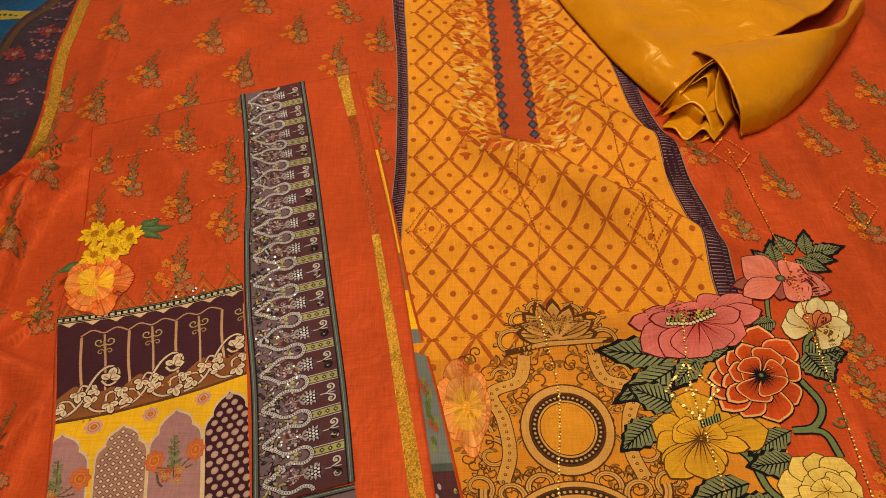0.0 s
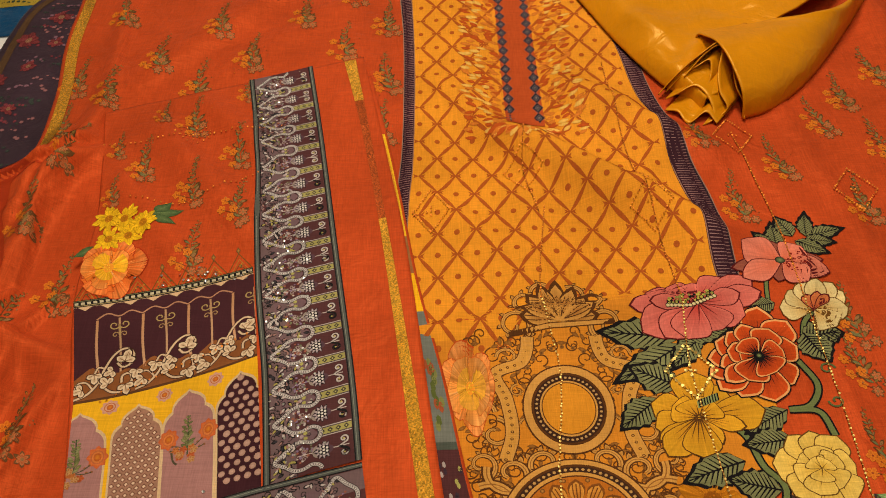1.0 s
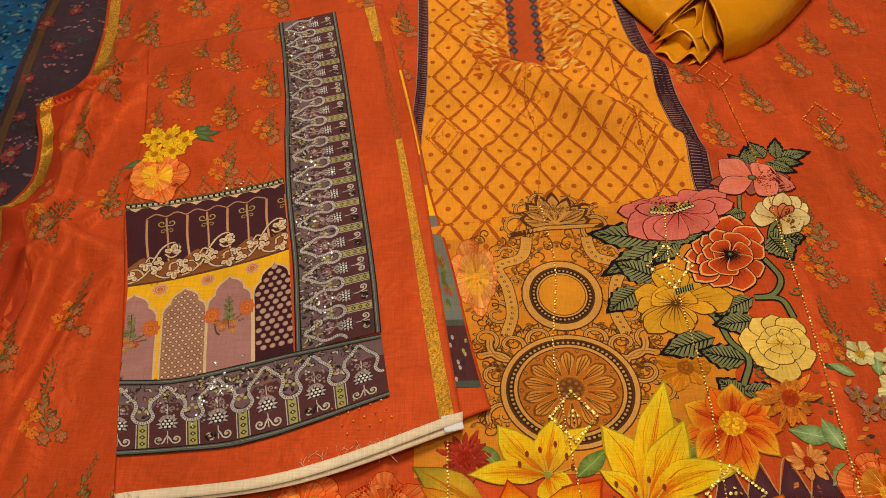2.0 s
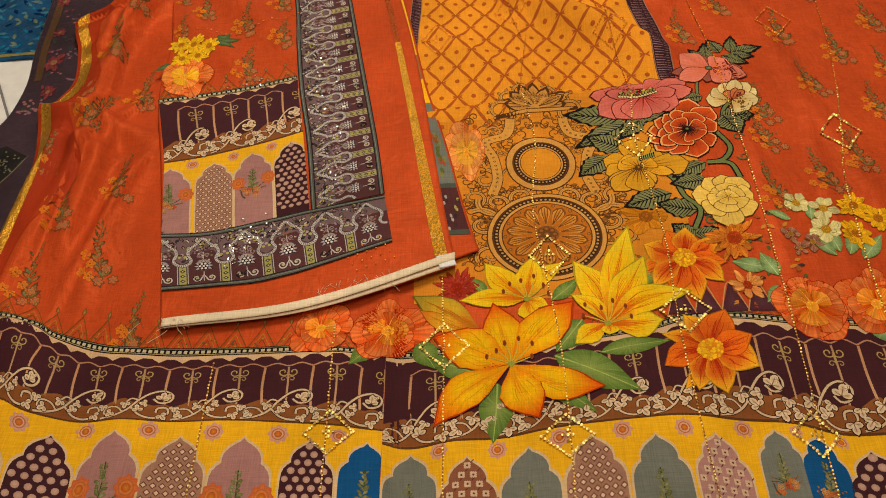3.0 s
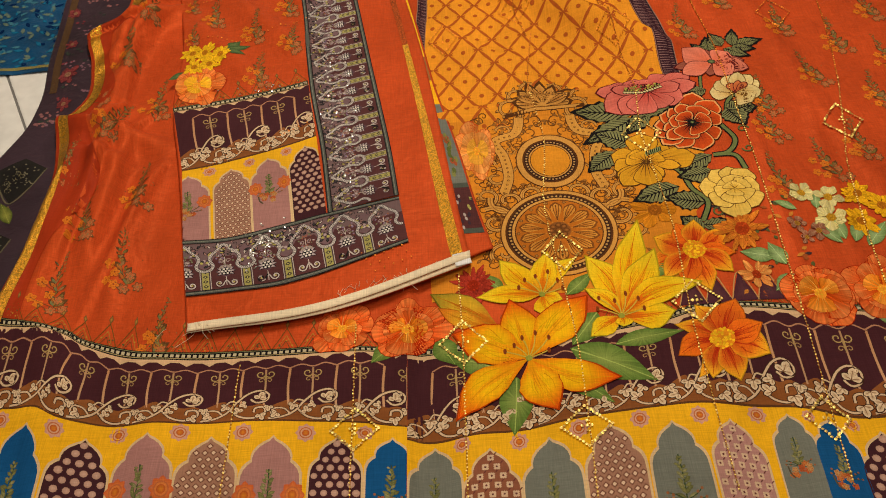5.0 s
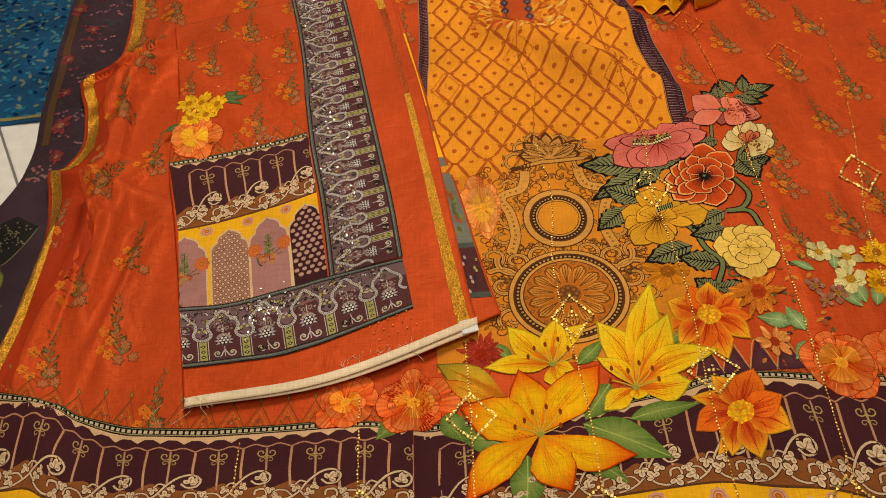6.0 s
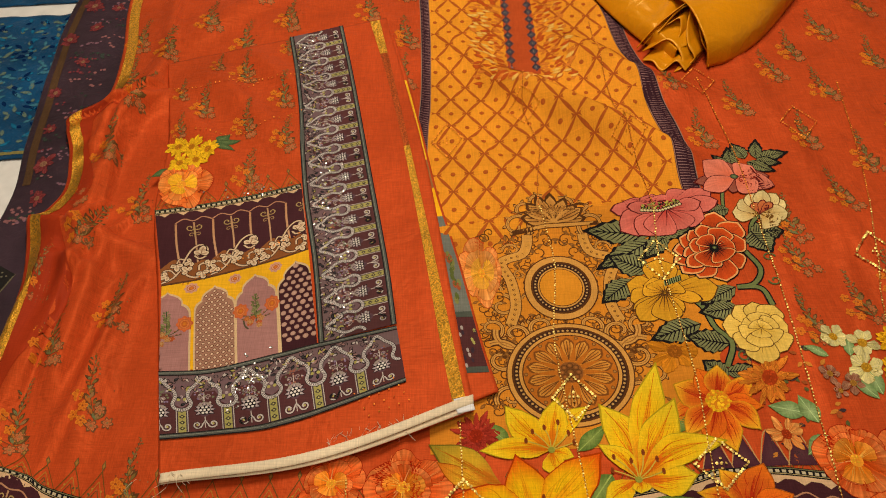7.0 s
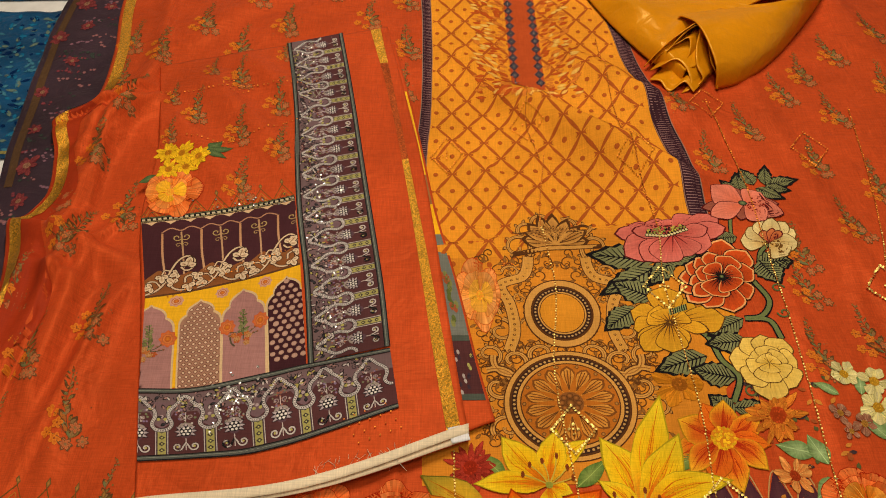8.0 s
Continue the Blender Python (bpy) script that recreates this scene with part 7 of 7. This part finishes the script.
for k, (x, y, s) in enumerate(((-0.598, 0.848, 0.020), (-0.640, 1.17, 0.018), (-0.600, 1.20, 0.014), (-0.588, 0.775, 0.014), (-0.625, 1.02, 0.013), (-0.61, 0.93, 0.012), (-0.62, 1.27, 0.02), (-0.585, 1.33, 0.018), (-0.60, 1.10, 0.012), (-0.575, 1.26, 0.012))):
    bloom("pink_blossom", x, y, s, s * 1.2, 7, (0.16, 0.018, 0.02), (0.24, 0.06, 0.06), (0.30, 0.14, 0.08), 400 + k, 0.0008, "printed dusty pink blossom", 2, 0.5, plum, h_plum)
pr = Print(h_plum, 0.0006, step=0.00005)
for k in range(80):
    x, y = g.uniform(-0.622, -0.565), g.uniform(0.70, 1.45)
    c = ((0.28, 0.12, 0.12), (0.20, 0.045, 0.055), (0.22, 0.11, 0.14), (0.05, 0.06, 0.05))[k % 4]
    n = 8 if k % 3 == 0 else 3
    for i in range(n):
        pr.disc(x + 0.006 * i * (0.7 if n > 3 else 1) + g.normal(0, 0.002), y + g.normal(0, 0.004), g.uniform(0.0016, 0.0036), c, shaded(c, 0.7), n=6, rings=1)
tagged(pr.make("blossom_sprays", plum, "printed sprays of tiny pale blossoms"), kind="stuff")
pr = Print(h_plum, 0.0008, step=0.00005)
for x, y in ((-0.612, 0.600), (-0.625, 0.46), (-0.68, 0.52), (-0.60, 0.36)):
    pr.fan(np.array([(x - 0.035, y + 0.030), (x, y + 0.052), (x + 0.035, y + 0.030), (x + 0.022, y - 0.010), (x, y - 0.040), (x - 0.022, y - 0.010)]), (0.012, 0.011, 0.011), (0.020, 0.018, 0.016), rings=4)
    pr.line([(x - 0.035, y + 0.030), (x - 0.022, y - 0.010), (x, y - 0.040), (x + 0.022, y - 0.010), (x + 0.035, y + 0.030)], 0.0022, (0.14, 0.12, 0.07), 30)
    for i in range(40):
        pr.disc(x + g.uniform(-0.025, 0.025), y + g.uniform(-0.012, 0.040), 0.0016, (0.16, 0.14, 0.09), n=5, rings=1)
    for i in range(5):
        pr.line(spiral(x + g.uniform(-0.02, 0.02), y + g.uniform(-0.02, 0.02), 0.007, g.uniform(0, 360), 1.1), 0.0012, (0.17, 0.14, 0.07), 12)
    pr.fan(turned(petal(0.02, 0.010), 180, x, y - 0.044), (0.20, 0.05, 0.03), (0.14, 0.11, 0.05), rings=1)
for x, y, a in ((-0.62, 0.44, 60), (-0.60, 0.52, 30), (-0.66, 0.47, 80)):
    soft_leaf(pr, x, y, 0.05, 0.016, a, (0.08, 0.10, 0.02), (0.26, 0.26, 0.05))
pr.make("embroidered_end", plum, "black end with olive embroidery")


def h_blue(x, y):
    x, y = np.asarray(x, float), np.asarray(y, float)
    return -0.0070 + waves(x, y, 2.2, 0.0014) + waves(x + 2, y + 1, 4.1, 0.0006)


blue = thing("blue_fabric", "crumpled deep blue fabric with a gold edge beside the plum cloth", "fabric")
bb = Band([(-1.10, 0.860), (-0.80, 0.866), (-0.70, 0.868), (-0.60, 0.872)], [(-1.10, 1.262), (-0.80, 1.258), (-0.705, 1.256), (-0.64, 1.258)], 100)
sheet_of(bb, lambda x, y: h_blue(x, y) - 0.005, "cloth", BLUE, blue, 100, 90, 0.003)
pr = Print(lambda x, y: h_blue(x, y) - 0.002, 0.0005, to=bb.at)
pr.sheet(0, 1, 0.025, 0.045, (0.22, 0.18, 0.06), 100, 1)
pr.make("gold_edge", blue, "thin gold woven edge")
pr = Print(lambda x, y: h_blue(x, y) - 0.002, 0.0005, step=0.00005)
for k in range(420):
    x, y = g.uniform(-0.85, -0.63), g.uniform(0.885, 1.24)
    c = ((0.012, 0.13, 0.25), (0.05, 0.17, 0.24), (0.003, 0.02, 0.08), (0.12, 0.17, 0.14))[k % 4]
    pr.fan(turned(petal(g.uniform(0.006, 0.020), 0.007, n=5), g.uniform(0, 360), x, y), c, shaded(c, 0.8), rings=1)
tagged(pr.make("leaf_print", blue, "printed paler blue leaves"), kind="stuff")

blue2 = thing("blue_fabric", "folded deep blue fabric with a patterned gold border", "fabric")
b2 = Band([(-1.10, 1.285), (-0.60, 1.295)], [(-1.10, 1.70), (-0.56, 1.70)], 80)
sheet_of(b2, lambda x, y: h_blue(x, y) - 0.0045, "cloth", BLUE, blue2, 90, 70, 0.003)
pr = Print(lambda x, y: h_blue(x, y) - 0.0015, 0.0006, to=b2.metric)
pr.sheet(0, b2.long, 0.20 * b2.wide, 0.26 * b2.wide, (0.32, 0.22, 0.03), 80, 2)
pr.lv(1)
for k in range(60):
    pr.disc((k + 0.5) * b2.long / 60, 0.23 * b2.wide, 0.0032, (0.03, 0.05, 0.03), n=6, rings=1)
pr.make("gold_border", blue2, "gold woven border with dark dots")

# ---------- floor tiles ----------
TS, JOINT = 0.45, 0.004
bm = bmesh.new()
box(bm, -TS / 2 + JOINT / 2, TS / 2 - JOINT / 2, -TS / 2 + JOINT / 2, TS / 2 - JOINT / 2, -0.006, 0.0, 0.0012)
tile_mesh = bpy.data.meshes.new("tile")
bm.to_mesh(tile_mesh)
bm.free()
tile_mesh.materials.append(TILE)
turn = math.atan2(0.124, -0.060) - math.pi / 2
for i in range(-9, 10):
    for j in range(-9, 10):
        x, y = (i + 0.5) * TS, (j + 0.5) * TS + 0.2
        c, s = math.cos(turn), math.sin(turn)
        px, py = -0.667 + c * x - s * y, 0.791 + s * x + c * y
        if -2.4 < px < 2.4 and -2.0 < py < 3.0:
            ob = new("tile", tile_mesh)
            ob.parent = floor
            ob.location, ob.rotation_euler = (px, py, FLOOR_Z), (0, 0, turn)
